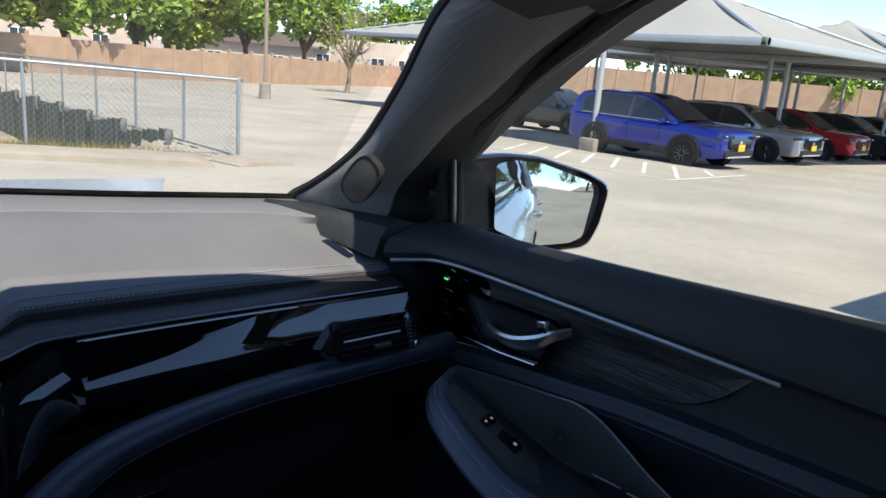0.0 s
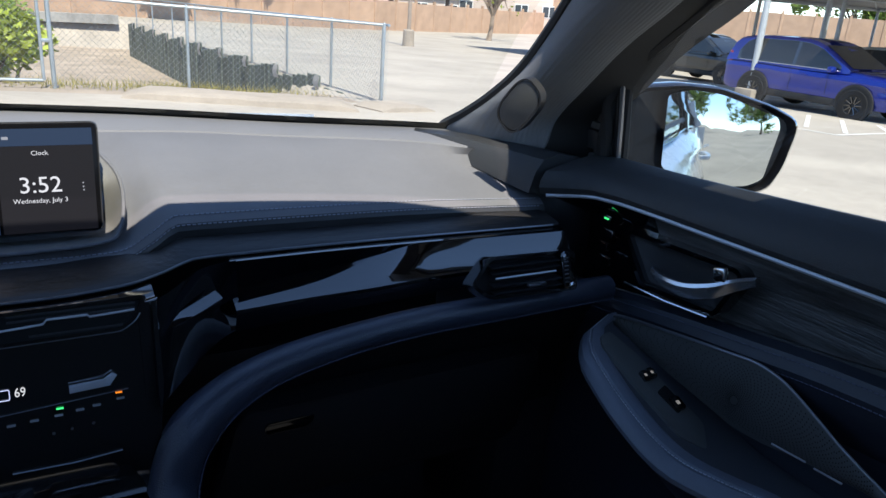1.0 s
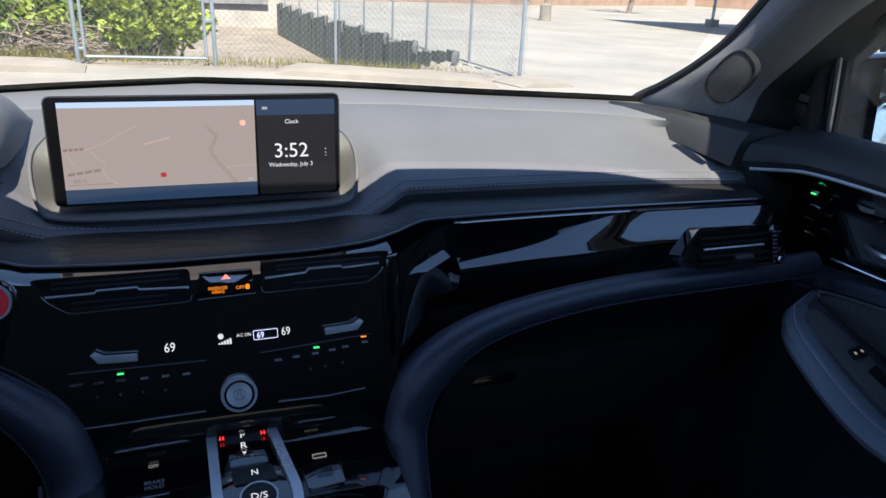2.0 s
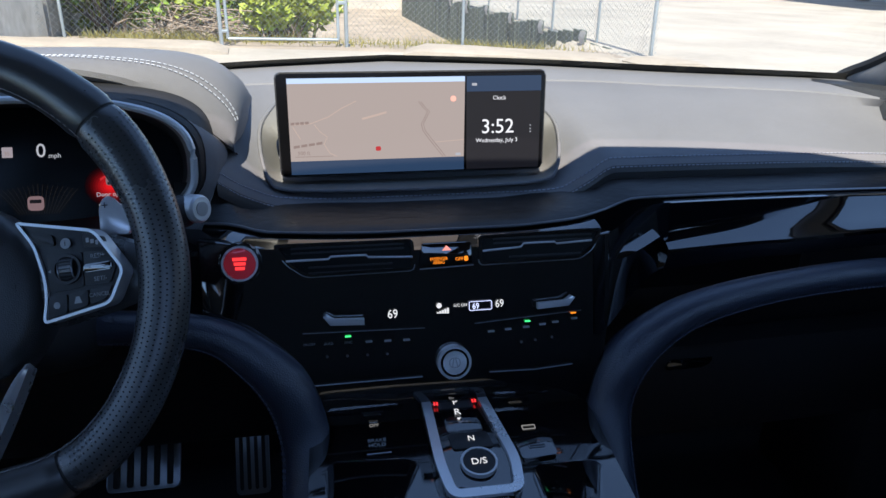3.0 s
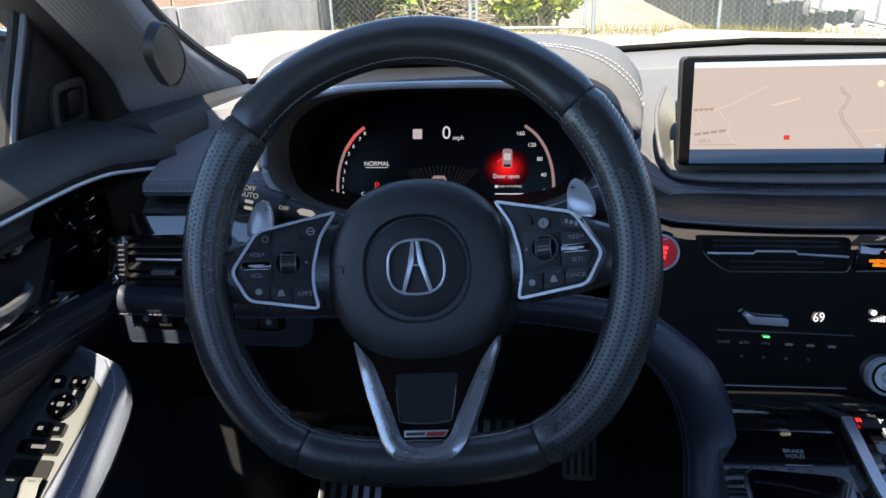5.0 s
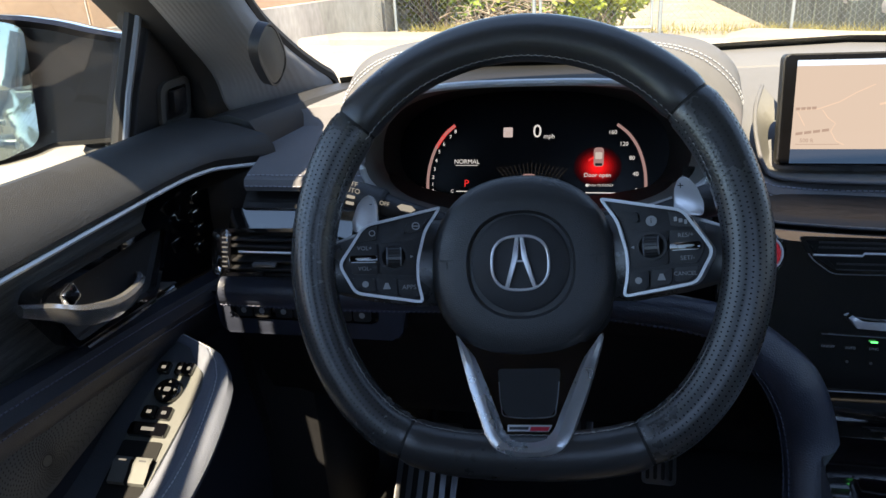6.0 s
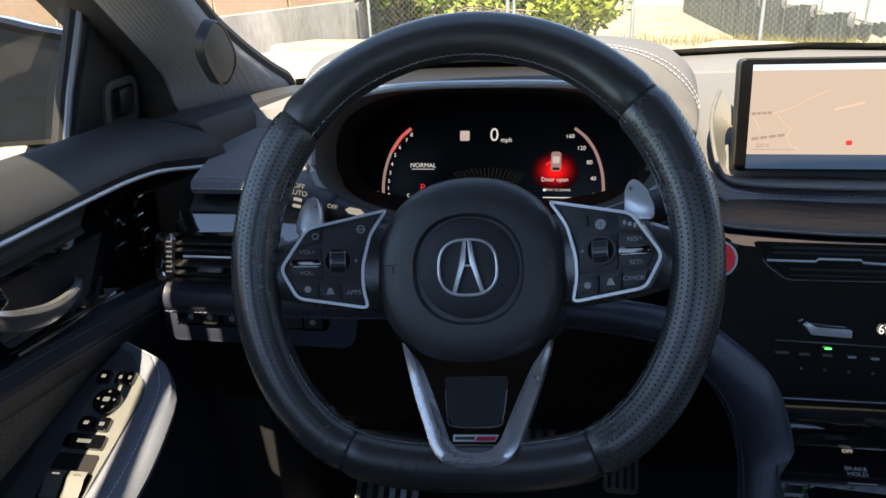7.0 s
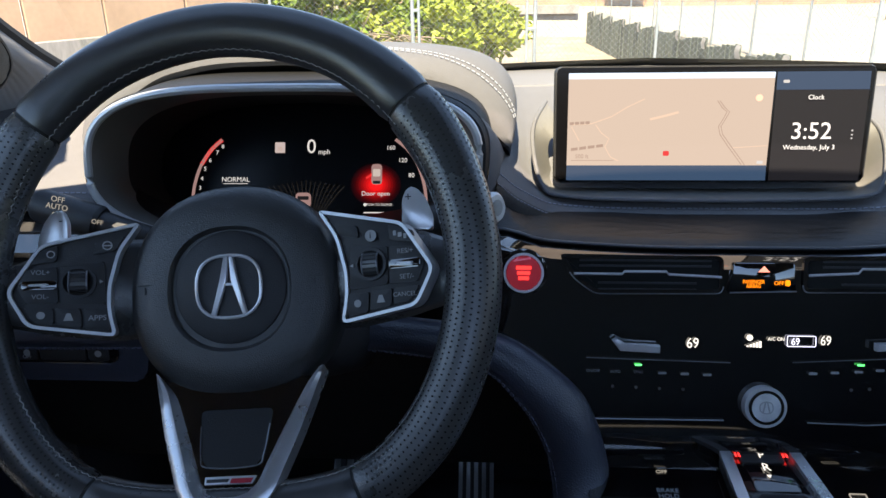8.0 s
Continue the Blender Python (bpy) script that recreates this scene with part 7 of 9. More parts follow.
def side_mirror(s, off):
    M = thing("side_mirror", (s * 0.86 + off, 0.66, 1.06), "gloss black door mirror reflecting the car's flank", "side mirror", "door mirrors")
    n = Vector((-0.435 * s, -0.9, 0.08)).normalized()
    u = Vector((0.9 * s, -0.435, 0)).normalized()
    o = Vector((s * 0.99 + off, 0.622, 1.12))
    v = Vector((0, 0, 1)) - n * n.z
    v.normalize()
    fr_ = (o, u, v, n) if s > 0 else (o, u, v, n)
    if s > 0:
        ho = rounded([(-0.172, 0.030), (-0.141, 0.052), (-0.075, 0.060), (-0.016, 0.058), (0.0665, 0.037), (0.1055, 0.020), (0.1125, 0.005), (0.100, -0.053), (0.085, -0.084), (0.070, -0.094), (-0.0113, -0.105), (-0.0934, -0.074), (-0.172, -0.076)], 0.012, 4)
        gl = rounded([(-0.0945, 0.043), (-0.0595, 0.0512), (-0.015, 0.0475), (0.079, 0.0195), (0.0845, 0.004), (0.071, -0.0735), (0.048, -0.0845), (-0.0227, -0.0905), (-0.0905, -0.0635)], 0.008, 4)
    else:
        ho = rounded([(-0.185, 0.046), (-0.126, 0.062), (-0.0995, 0.0715), (-0.06, 0.081), (-0.02, 0.086), (0.04, 0.078), (0.105, 0.045), (0.115, 0.020), (0.106, -0.045), (0.090, -0.088), (0.0, -0.087), (-0.04, -0.080), (-0.060, -0.072), (-0.185, -0.076)], 0.012, 4)
        gl = rounded([(-0.0585, 0.065), (-0.051, 0.072), (-0.036, 0.077), (0.030, 0.070), (0.086, 0.036), (0.092, 0.012), (0.076, -0.075), (0.001, -0.079), (-0.037, -0.066), (-0.0465, -0.056), (-0.056, 0.026)], 0.006, 3)
    rows = []
    for k, (sc, d) in enumerate(((0.955, 0.0), (1.0, -0.006), (1.02, -0.03), (0.99, -0.07), (0.86, -0.11), (0.55, -0.135), (0.1, -0.145))):
        rows.append([o + u * (a * sc) + v * ((b + 0.02) * sc - 0.02) + n * d for a, b in ho])
    bm = grid(rows, close_v=True)
    part("housing", bm, mat("gloss_black_paint", (0.008, 0.007, 0.010), 0.08, coat=1), M, "gloss black mirror housing")
    gl2 = [(a * 0.955, (b + 0.02) * 0.955 - 0.02) for a, b in ho]
    part("pocket", grid([[o + u * a + v * b for a, b in gl2], [o + u * (a * 0.93) + v * ((b + 0.02) * 0.93 - 0.02) - n * 0.014 for a, b in gl2], [o + u * (a * 0.5) + v * (b * 0.5) - n * 0.016 for a, b in gl2], [o - n * 0.016 + v * -0.02 + u * (a * 0.02) for a, b in gl2]], close_v=True), mat("mirror_bezel_black", (0.004, 0.004, 0.005), 0.35, spec=0.3), M)
    r = Vector(((0.05 if s > 0 else 0.02), -1, -0.03 if s > 0 else 0.0)).normalized()
    eye = Vector((0.09, -0.16, 1.30)) if s > 0 else Vector((-0.34, -0.10, 1.26))
    dv = (o - eye).normalized()
    mn = (r - dv).normalized()
    mu = v.cross(mn).normalized() * (1 if s > 0 else 1)
    if mu.dot(u) < 0:
        mu = -mu
    mv = mn.cross(mu) if s > 0 else mu.cross(mn)
    if mv.z < 0:
        mv = -mv
    bulge = 1.3 if s > 0 else 6.0
    gu, gw = sum(a for a, b in gl) / len(gl), sum(b for a, b in gl) / len(gl)
    lens = []
    for k in (1.0, 0.85, 0.7, 0.55, 0.4, 0.25, 0.1, 0.005):
        lens.append([o + n * 0.002 + mu * (gu + (a - gu) * k) + mv * (gw + (b - gw) * k) - mn * (((a - gu) ** 2 + (b - gw) ** 2) * k * k / (2 * bulge)) for a, b in gl])
    part("mirror_glass", grid(lens, close_v=True), MIRROR if s > 0 else MIRROR_DIM, M, "curved silvered mirror glass" if s > 0 else "dimmed silvered mirror glass", angle=60)
    part("mount", tube([Vector((s * 0.80 + off, 0.67, 1.035)), Vector((s * 0.87 + off, 0.675, 1.03)), Vector((s * 0.91 + off, 0.68, 1.04))], [0.020, 0.016, 0.018], 10, flat=0.5), PLASTIC, M)
    return M


side_mirror(1, 0.0)
side_mirror(-1, -0.05)

# ================= rear of the car's body, seen in the mirrors =================
BODY = thing("car_body", (0, -1.6, 0.30), "pearl white car body behind the front doors", "car body")
for s in (1, -1):
    part("rear_side", grid([[(s * x, y, z) for x, z in flank(y)] for y in frange(-0.62, -2.75, 20)]), PAINT_WHITE, BODY)
    for nm, ya, yb in (("rear_door_window", -0.76, -1.56), ("quarter_window", -1.66, -2.35)):
        part(nm, grid([[(s * (0.810 - 0.26 * max(0, z - 1.06) ** 1.25), y, z) for z in (lerp_table(SILL, y)[0] - 0.06, 1.27, 1.43)] for y in frange(ya, yb, 5)]), REAR_GLASS, BODY)
    part("window_trim", tube([(s * 0.824, y, lerp_table(SILL, y)[0] - 0.050) for y in frange(-0.62, -2.4, 10)], 0.006, 6), GLOSS, BODY)
    part("outer_grip", tube(smooth_path([(s * 0.950, -1.32, 0.99), (s * 0.985, -1.35, 0.995), (s * 0.985, -1.47, 1.0), (s * 0.950, -1.51, 0.995)], 4), 0.012, 8), PAINT_WHITE, BODY)
    part("pillar_middle", grid([[(s * (0.814 - 0.26 * max(0, z - 1.06) ** 1.25), y, z) for z in (1.13, 1.27, 1.43)] for y in (-0.60, -0.68, -0.78)]), RUBBER, BODY)
    rows = [[(s * 0.752, y, 1.452), (s * 0.68, y, 1.485), (s * 0.50, y, 1.515), (0, y, 1.535)] for y in frange(0.30, -2.5, 8)]
    part("roof_side", grid([r[:3] for r in rows]), PAINT_WHITE, BODY)
    part("pillar_rear", tube([(s * 0.80, -1.58, 1.12), (s * 0.715, -1.58, 1.43)], 0.03, 8), RUBBER, BODY)
    part("pillar_rear", tube([(s * 0.80, -2.42, 1.12), (s * 0.70, -2.38, 1.42)], 0.08, 8), PAINT_WHITE, BODY)
rows = [[(x, -2.70, 0.35), (x, -2.75, 0.8), (x, -2.70, 1.12)] for x in frange(-0.92, 0.92, 6)]
part("tailgate", grid(rows), PAINT_WHITE, BODY)
part("rear_window", grid([[(x, -2.70, 1.12), (x, -2.45, 1.42)] for x in frange(-0.78, 0.78, 6)]), REAR_GLASS, BODY)
part("tailgate_top", box((0, -2.47, 1.44), (1.44, 0.14, 0.05), 0.01), PAINT_WHITE, BODY)
# dark inner lining behind the doors
for s in (1, -1):
    part("inner_lining", grid([[(s * 0.785, y, 0.36), (s * 0.78, y, 0.8), (s * 0.785, y, 1.11)] for y in frange(-0.72, -2.65, 4)]), PLASTIC, BODY)
part("inner_lining", grid([[(x, -2.64, 0.36), (x, -2.66, 0.8), (x, -2.64, 1.11)] for x in frange(-0.79, 0.79, 4)]), PLASTIC, BODY)
for s in (1, -1):
    part("kick_panel", grid([[(s * 0.79, 0.98, 0.36), (s * 0.80, 0.98, 0.9)], [(s * 0.79, 0.72, 0.36), (s * 0.80, 0.66, 0.9)]]), PLASTIC, BODY)
    part("door_sill", box((s * 0.80, -0.1, 0.40), (0.10, 1.7, 0.09), 0.015), PLASTIC, BODY)
bn = grid([[(x, y, 0.82 - 0.05 * ((y - 1.2) / 0.9) ** 2 - 0.03 * (x / 0.8) ** 2) for x in frange(-0.80, 0.80, 9)] for y in frange(1.12, 2.0, 7)])
part("bonnet", bn, PAINT_WHITE, BODY, "pearl white bonnet")
part("cowl", box((0, 1.11, 1.0), (1.3, 0.10, 0.03), 0.008), RUBBER, BODY)

# plain wall that stands in for the seats behind the camera
tagged(part("wall_rear", box((0, -0.66, 0.84), (1.56, 0.06, 0.96), 0.02), mat("seat_cloth", (0.06, 0.058, 0.057), 0.8, grain=0.4, gscale=500, var=0.1)), "plain grey wall behind the camera", "wall", kind="structure")
# roof skin, wings and wheels
part("roof_panel", grid([[(x, y, 1.525 - 0.06 * (abs(x) / 0.55) ** 3 - (0.05 if k in (0, 9) else 0)) for x in frange(-0.55, 0.55, 9)] for k, y in enumerate([0.34, 0.25, 0.05])]), PAINT_WHITE, BODY)
part("roof_panel", grid([[(x, y, 1.525 - 0.06 * (abs(x) / 0.55) ** 3) for x in frange(-0.55, 0.55, 9)] for y in frange(-1.30, -2.45, 5)]), PAINT_WHITE, BODY)
for s in (1, -1):
    rows = [[(s * (0.80 - 0.02 * k), y, 0.955 - 0.030 * k), (s * (0.90 - 0.015 * k), y, 0.92 - 0.030 * k), (s * (0.955 - 0.02 * k), y, 0.83 - 0.025 * k), (s * (0.965 - 0.022 * k), y, 0.62), (s * (0.94 - 0.03 * k), y, 0.36)] for k, y in enumerate(frange(0.86, 2.05, 6))]
    part("front_wing", grid(rows), PAINT_WHITE, BODY)
    for y in (1.42, -1.42):
        w = new("wheel")
        w.parent = BODY
        w.matrix_basis = Matrix.Translation(Vector((s * 0.86, y, 0.37)) - Vector((0, -1.6, 0.30)))
        prof = [(0.245, -0.12), (0.345, -0.125), (0.37, -0.10), (0.375, 0), (0.37, 0.10), (0.345, 0.125), (0.245, 0.12)]
        part("tyre", grid([[Vector((xx, r * math.cos(a), r * math.sin(a))) for r, xx in prof] for a in [2 * math.pi * k / 32 for k in range(32)]], close_u=True), TYRE, w, local=True)
        part("rim", grid([[Vector((s * xx, r * math.cos(a), r * math.sin(a))) for r, xx in ((0.248, 0.115), (0.235, 0.10), (0.22, 0.05), (0.0, 0.07))] for a in [2 * math.pi * k / 32 for k in range(32)]], close_u=True), SATIN_DARK, w, local=True)
rows = [[(x, 2.05 + 0.10 * (1 - (x / 0.9) ** 2), 0.90), (x, 2.13 + 0.10 * (1 - (x / 0.9) ** 2), 0.75), (x, 2.13 + 0.10 * (1 - (x / 0.9) ** 2), 0.50), (x, 2.05 + 0.10 * (1 - (x / 0.9) ** 2), 0.32)] for x in frange(-0.86, 0.86, 9)]
part("front_bumper", grid(rows), PAINT_WHITE, BODY)

# ================= outside: ground =================


def lot_z(x, y):
    return -2.2 * math.tanh((0.035 * x + 0.024 * y) / 2.2)


def smooth(a, b, t):
    t = min(1, max(0, (t - a) / (b - a)))
    return t * t * (3 - 2 * t)


def ground_z(x, y):
    z = lot_z(x, y)
    if x < 4.7 and 11.0 < y < 39.5:
        z -= 1.25 * smooth(11.2, 19.0, y) * smooth(-9.0, -4.0, x)
    return z


gx = [-600, -300, -150, -80, -50, -35, -25, -18, -14, -11, -9] + frange(-8, 4.66, 20) + [4.78] + frange(5.4, 30, 28) + [34, 40, 50, 65, 85, 120, 200, 400, 900]
gy = [-600, -300, -150, -80, -50, -30, -20, -14, -10] + frange(-8, 40, 60) + [44, 50, 60, 75, 95, 130, 200, 400, 900]
gm = bpy.data.meshes.new("ground")
gv = [(x, y, ground_z(x, y)) for y in gy for x in gx]
gf = [(j * len(gx) + i, j * len(gx) + i + 1, (j + 1) * len(gx) + i + 1, (j + 1) * len(gx) + i) for j in range(len(gy) - 1) for i in range(len(gx) - 1)]
gm.from_pydata(gv, [], gf)
gm.materials.append(ASPHALT)
gm.materials.append(DIRT)
for p in gm.polygons:
    p.use_smooth = True
    c = p.center
    if c.x < 4.7 and 11.0 < c.y < 39.5 and c.x > -9:
        p.material_index = 1
tagged(new("ground", gm), "sun-bleached pale concrete parking lot with a gravel yard", "ground", kind="structure")


def on(x, y, h=0.0):
    return Vector((x, y, ground_z(x, y) + h))


# concrete apron under the fence
def kerb(pts, w, h, lab):
    rows = []
    k = len(pts)
    for i, (x, y) in enumerate(pts):
        a, b = Vector(pts[max(0, i - 1)]), Vector(pts[min(k - 1, i + 1)])
        d = (b - a).normalized()
        n = Vector((d.y, -d.x))
        e = h * (0.25 if i in (0, k - 1) else 1)
        sec = []
        for o, z in ((w / 2 + 0.03, -0.05), (w / 2, 0.75 * e), (w / 2 - 0.05, e), (-w / 2, e), (-w / 2, -0.05)):
            q = Vector((x, y)) + n * o
            wob = 0.012 * noise.noise((q.x * 3, q.y * 3, z))
            sec.append((q.x, q.y, lot_z(q.x, q.y) + z + (wob if z > 0 else 0)))
        rows.append(sec)
    ob = tagged(part("kerb", grid(rows, cap=True), KERB), lab, "kerb", "kerbs", "structure")
    return ob


def line_pts(a, b, n):
    return [(a[0] + (b[0] - a[0]) * i / (n - 1), a[1] + (b[1] - a[1]) * i / (n - 1)) for i in range(n)]


kerb(line_pts((1.25, 10.75), (4.25, 9.95), 14), 0.85, 0.10, "worn pale concrete kerb under the chain-link fence")
kerb(line_pts((4.45, 9.95), (5.45, 10.2), 6), 0.7, 0.08, "broken end of the concrete kerb")
kerb(line_pts((-6.5, 9.9), (-1.2, 10.3), 20), 0.7, 0.10, "worn pale concrete kerb under the chain-link fence")

# ================= chain-link fence and gate =================
FENCE_H = 1.22


def wires(a, b, ha, hb, parent, pitch=0.062, r=0.0019):
    """Diagonal wires of chain link between two upright lines (base a, b with heights ha, hb)."""
    a, b = Vector(a), Vector(b)
    L = (b - a).length
    H = ha
    d = (b - a) / L
    nrm = Vector((d.y, -d.x, 0)).normalized()
    verts, faces = [], []

    def at(u, v):
        return a + d * u + Vector((0, 0, v))
    k = int((L + H) / (pitch * 1.414)) + 1
    for sgn in (1, -1):
        for i in range(k):
            u0 = i * pitch * 1.414 - (H if sgn > 0 else 0)
            if sgn > 0:
                p, q = (u0, 0.0), (u0 + H, H)
            else:
                p, q = (u0 + 0.0, H), (u0 + H, 0.0)
                p, q = (u0 - H, H), (u0, 0.0)
            (x0, z0), (x1, z1) = p, q
            if x1 <= 0 or x0 >= L:
                continue
            if x0 < 0:
                z0 += (z1 - z0) * (-x0) / (x1 - x0)
                x0 = 0
            if x1 > L:
                z1 = z0 + (z1 - z0) * (L - x0) / (x1 - x0)
                x1 = L
            A, B = at(x0, z0) + nrm * 0.004 * sgn, at(x1, z1) + nrm * 0.004 * sgn
            dd = (B - A).normalized()
            s1 = dd.cross(nrm) * r
            s2 = nrm * r
            n0 = len(verts)
            for P_ in (A, B):
                verts.extend((P_ + s1, P_ - s1 * 0.5 + s2, P_ - s1 * 0.5 - s2))
            faces += [(n0, n0 + 1, n0 + 4, n0 + 3), (n0 + 1, n0 + 2, n0 + 5, n0 + 4), (n0 + 2, n0, n0 + 3, n0 + 5)]
    return tagged(raw("wire_mesh", verts, faces, WIRE, parent), kind="stuff")


def post(p, h, r, parent, name="post"):
    p = Vector(p)
    return part(name, tube([p - Vector((0, 0, 0.3)), p + Vector((0, 0, h)), p + Vector((0, 0, h + 0.015))], [r, r, r * 0.5], 10), GALV, parent)


def fence_run(pts, label, mesh=True, post_r=0.03, closed_ends=True):
    f = thing("chain_link_fence", on(*pts[0]), label, "fence", "chain-link fences")
    for i, p in enumerate(pts):
        post(on(*p), FENCE_H, post_r if i in (0, len(pts) - 1) else post_r * 0.75, f)
    for a, b in zip(pts, pts[1:]):
        A, B = on(*a), on(*b)
        part("top_rail", tube([A + Vector((0, 0, FENCE_H - 0.02)), B + Vector((0, 0, FENCE_H - 0.02))], 0.021, 8), GALV, f)
        if mesh:
            wires(A + Vector((0, 0, 0.04)), B + Vector((0, 0, 0.04)), FENCE_H - 0.06, FENCE_H - 0.06, f)
    return f


CORNER, POST1, LATCH, HINGE, POSTL = (4.95, 10.6), (2.12, 11.0), (0.41, 11.2), (-1.35, 10.92), (-3.42, 10.99)
fence_run([CORNER, POST1, LATCH], "galvanised chain-link fence on a concrete kerb")
fence_run([HINGE, POSTL, (-5.2, 11.0)], "galvanised chain-link fence in front of green bushes")
# the side run stands on top of the plank wall
side_run = [(4.95 - 0.031 * (y - 10.6), y) for y in (10.6, 12.9, 15.3, 17.8, 20.5, 23.5, 26.8, 30.4, 34.0)]
sf_ = thing("chain_link_fence", on(5.0, 10.6), "galvanised chain-link fence along the plank wall", "fence", "chain-link fences")
for i, p in enumerate(side_run):
    if i:
        post(Vector((p[0] + 0.09, p[1], lot_z(5, p[1]))), FENCE_H, 0.024, sf_)
for a, b in zip(side_run, side_run[1:]):
    A, B = Vector((a[0] + 0.09, a[1], lot_z(5, a[1]))), Vector((b[0] + 0.09, b[1], lot_z(5, b[1])))
    part("top_rail", tube([A + Vector((0, 0, FENCE_H - 0.02)), B + Vector((0, 0, FENCE_H - 0.02))], 0.021, 8), GALV, sf_)
    if b[1] < 24:
        wires(A + Vector((0, 0, 0.04)), B + Vector((0, 0, 0.04)), FENCE_H - 0.06, FENCE_H - 0.06, sf_)
# double gate leaf
gate = thing("gate", on(-0.5, 11.05), "galvanised pipe-framed chain-link gate, shut", "gate")
h0, l0 = on(HINGE[0] + 0.09, HINGE[1] + 0.01, 0.10), on(LATCH[0] - 0.12, LATCH[1] - 0.02, 0.10)
for a, b in ((h0, l0), (h0 + Vector((0, 0, 1.08)), l0 + Vector((0, 0, 1.08))), (h0, h0 + Vector((0, 0, 1.08))), (l0, l0 + Vector((0, 0, 1.08)))):
    part("gate_pipe", tube([a, b], 0.022, 8), GALV, gate)
wires(h0, l0, 1.06, 1.06, gate)
for z in (0.2, 0.85):
    part("hinge", box(on(HINGE[0] + 0.045, HINGE[1], z), (0.09, 0.04, 0.04), 0.008), GALV, gate)
part("latch", box(on(LATCH[0] - 0.06, LATCH[1] - 0.01, 0.62), (0.12, 0.05, 0.05), 0.01), GALV, gate)

# ================= plank wall beside the yard =================
pw = thing("plank_wall", (4.7, 20, -1.5), "weathered grey-green plank retaining wall with torn pale liner", "retaining wall", kind="structure")
random.seed(11)
y, i = 10.75, 0
while y < 35:
    w = 0.26 + random.random() * 0.05
    grp = i % 8
    x = 4.86 - 0.031 * (y - 10.6)
    top = lot_z(5, y) + 0.20 - 0.028 * grp + random.uniform(-0.02, 0.02) - 0.22 * max(0, (12.5 - y) / 1.8)
    bot = min(ground_z(4.5, y) - 0.05, top - 0.25)
    part("plank", box((x + random.uniform(-0.012, 0.012), y + w / 2, (top + bot) / 2), (0.045, w - 0.014, top - bot), 0.006, seg=1), PLANK, pw)
    if grp == 0:
        hh = 0.22 + random.random() * 0.12
        cp = grid([[(x - 0.05, y + dy, top + 0.02 - 0.06 * abs(dy) * 4), (x - 0.07, y + dy + 0.03, top - hh * 0.5), (x - 0.04 + random.uniform(-0.02, 0.02), y + dy + 0.02, top - hh)] for dy in (-0.14, -0.05, 0.06, 0.16)])
        part("torn_liner", cp, PLANK_CAP, pw)
    y += w
    i += 1

# ================= walls and fences round the lot =================
def panel_wall(name, a, b, z0, z1, m, label, width=1.9, thick=0.12, posts=True, drop=None):
    a, b = Vector(a), Vector(b)
    L = (b - a).length
    d = (b - a) / L
    ang = math.atan2(d.y, d.x)
    ob = thing(name, (a.x, a.y, z0(a.x, a.y)), label, "wall", kind="structure")
    n = max(1, int(L / width))
    for i in range(n):
        c = a + d * (L * (i + 0.5) / n)
        lo, hi = z0(c.x, c.y) - 0.2, z1(c.x, c.y) + random.uniform(-0.03, 0.03)
        part("panel", box((c.x, c.y, (lo + hi) / 2), (L / n - 0.03, thick, hi - lo), 0.01, seg=1, turn=Matrix.Rotation(ang, 4, "Z")), m, ob)
        if posts:
            q = a + d * (L * i / n)
            hi2 = z1(q.x, q.y) + 0.25
            lo2 = z0(q.x, q.y) - 0.2
            part("wall_post", box((q.x, q.y, (lo2 + hi2) / 2), (0.22, thick + 0.12, hi2 - lo2), 0.02, seg=1, turn=Matrix.Rotation(ang, 4, "Z")), m, ob)
    return ob


random.seed(5)
panel_wall("boundary_wall", (2, 46), (24, 54.5), lot_z, lambda x, y: lot_z(x, y) + 2.1, TAN_WALL, "tan concrete panel wall at the far edge of the lot", 2.4)
panel_wall("boundary_wall", (24, 54.5), (50, 68), lot_z, lambda x, y: lot_z(x, y) + 2.2, TAN_WALL, "tan concrete panel wall at the far edge of the lot", 2.6)
panel_wall("boundary_wall", (50, 68), (82, 26), lot_z, lambda x, y: 1.9, TAN_WALL, "tan concrete panel wall behind the parked cars", 2.8)
panel_wall("boundary_wall", (82, 26), (60, -40), lot_z, lambda x, y: 1.9, TAN_WALL, "tan concrete panel wall behind the parked cars", 3.2)
# yard end
panel_wall("concrete_wall", (-9, 39.6), (4.2, 39.6), ground_z, lambda x, y: -0.75, GREY_WALL, "stained low concrete wall at the end of the yard", 3.3, 0.25, False)
panel_wall("boundary_wall", (-9, 39.9), (4.2, 39.9), lambda x, y: -0.9, lambda x, y: 0.9, TAN_WALL, "tan panel fence above the low wall", 1.8)
# left-hand wall: stained concrete with tan panels on top
for (a, b) in (((-12.5, -4.0), (-7.9, 4.0)), ((-7.9, 4.0), (-4.95, 9.1)), ((-4.95, 9.1), (-3.75, 11.2)), ((-3.75, 11.2), (-6.0, 26.0)), ((-6.0, 26.0), (-9.0, 39.6))):
    panel_wall("concrete_wall", a, b, ground_z, lambda x, y: 0.46 - 0.02 * max(0, y - 11), GREY_WALL, "stained grey concrete wall", 2.6, 0.22, False)
    panel_wall("panel_fence", a, b, lambda x, y: 0.62 - 0.02 * max(0, y - 11), lambda x, y: 2.25 - 0.02 * max(0, y - 11), TAN_WALL, "tan timber panel fence on the concrete wall", 0.85, 0.06, False)

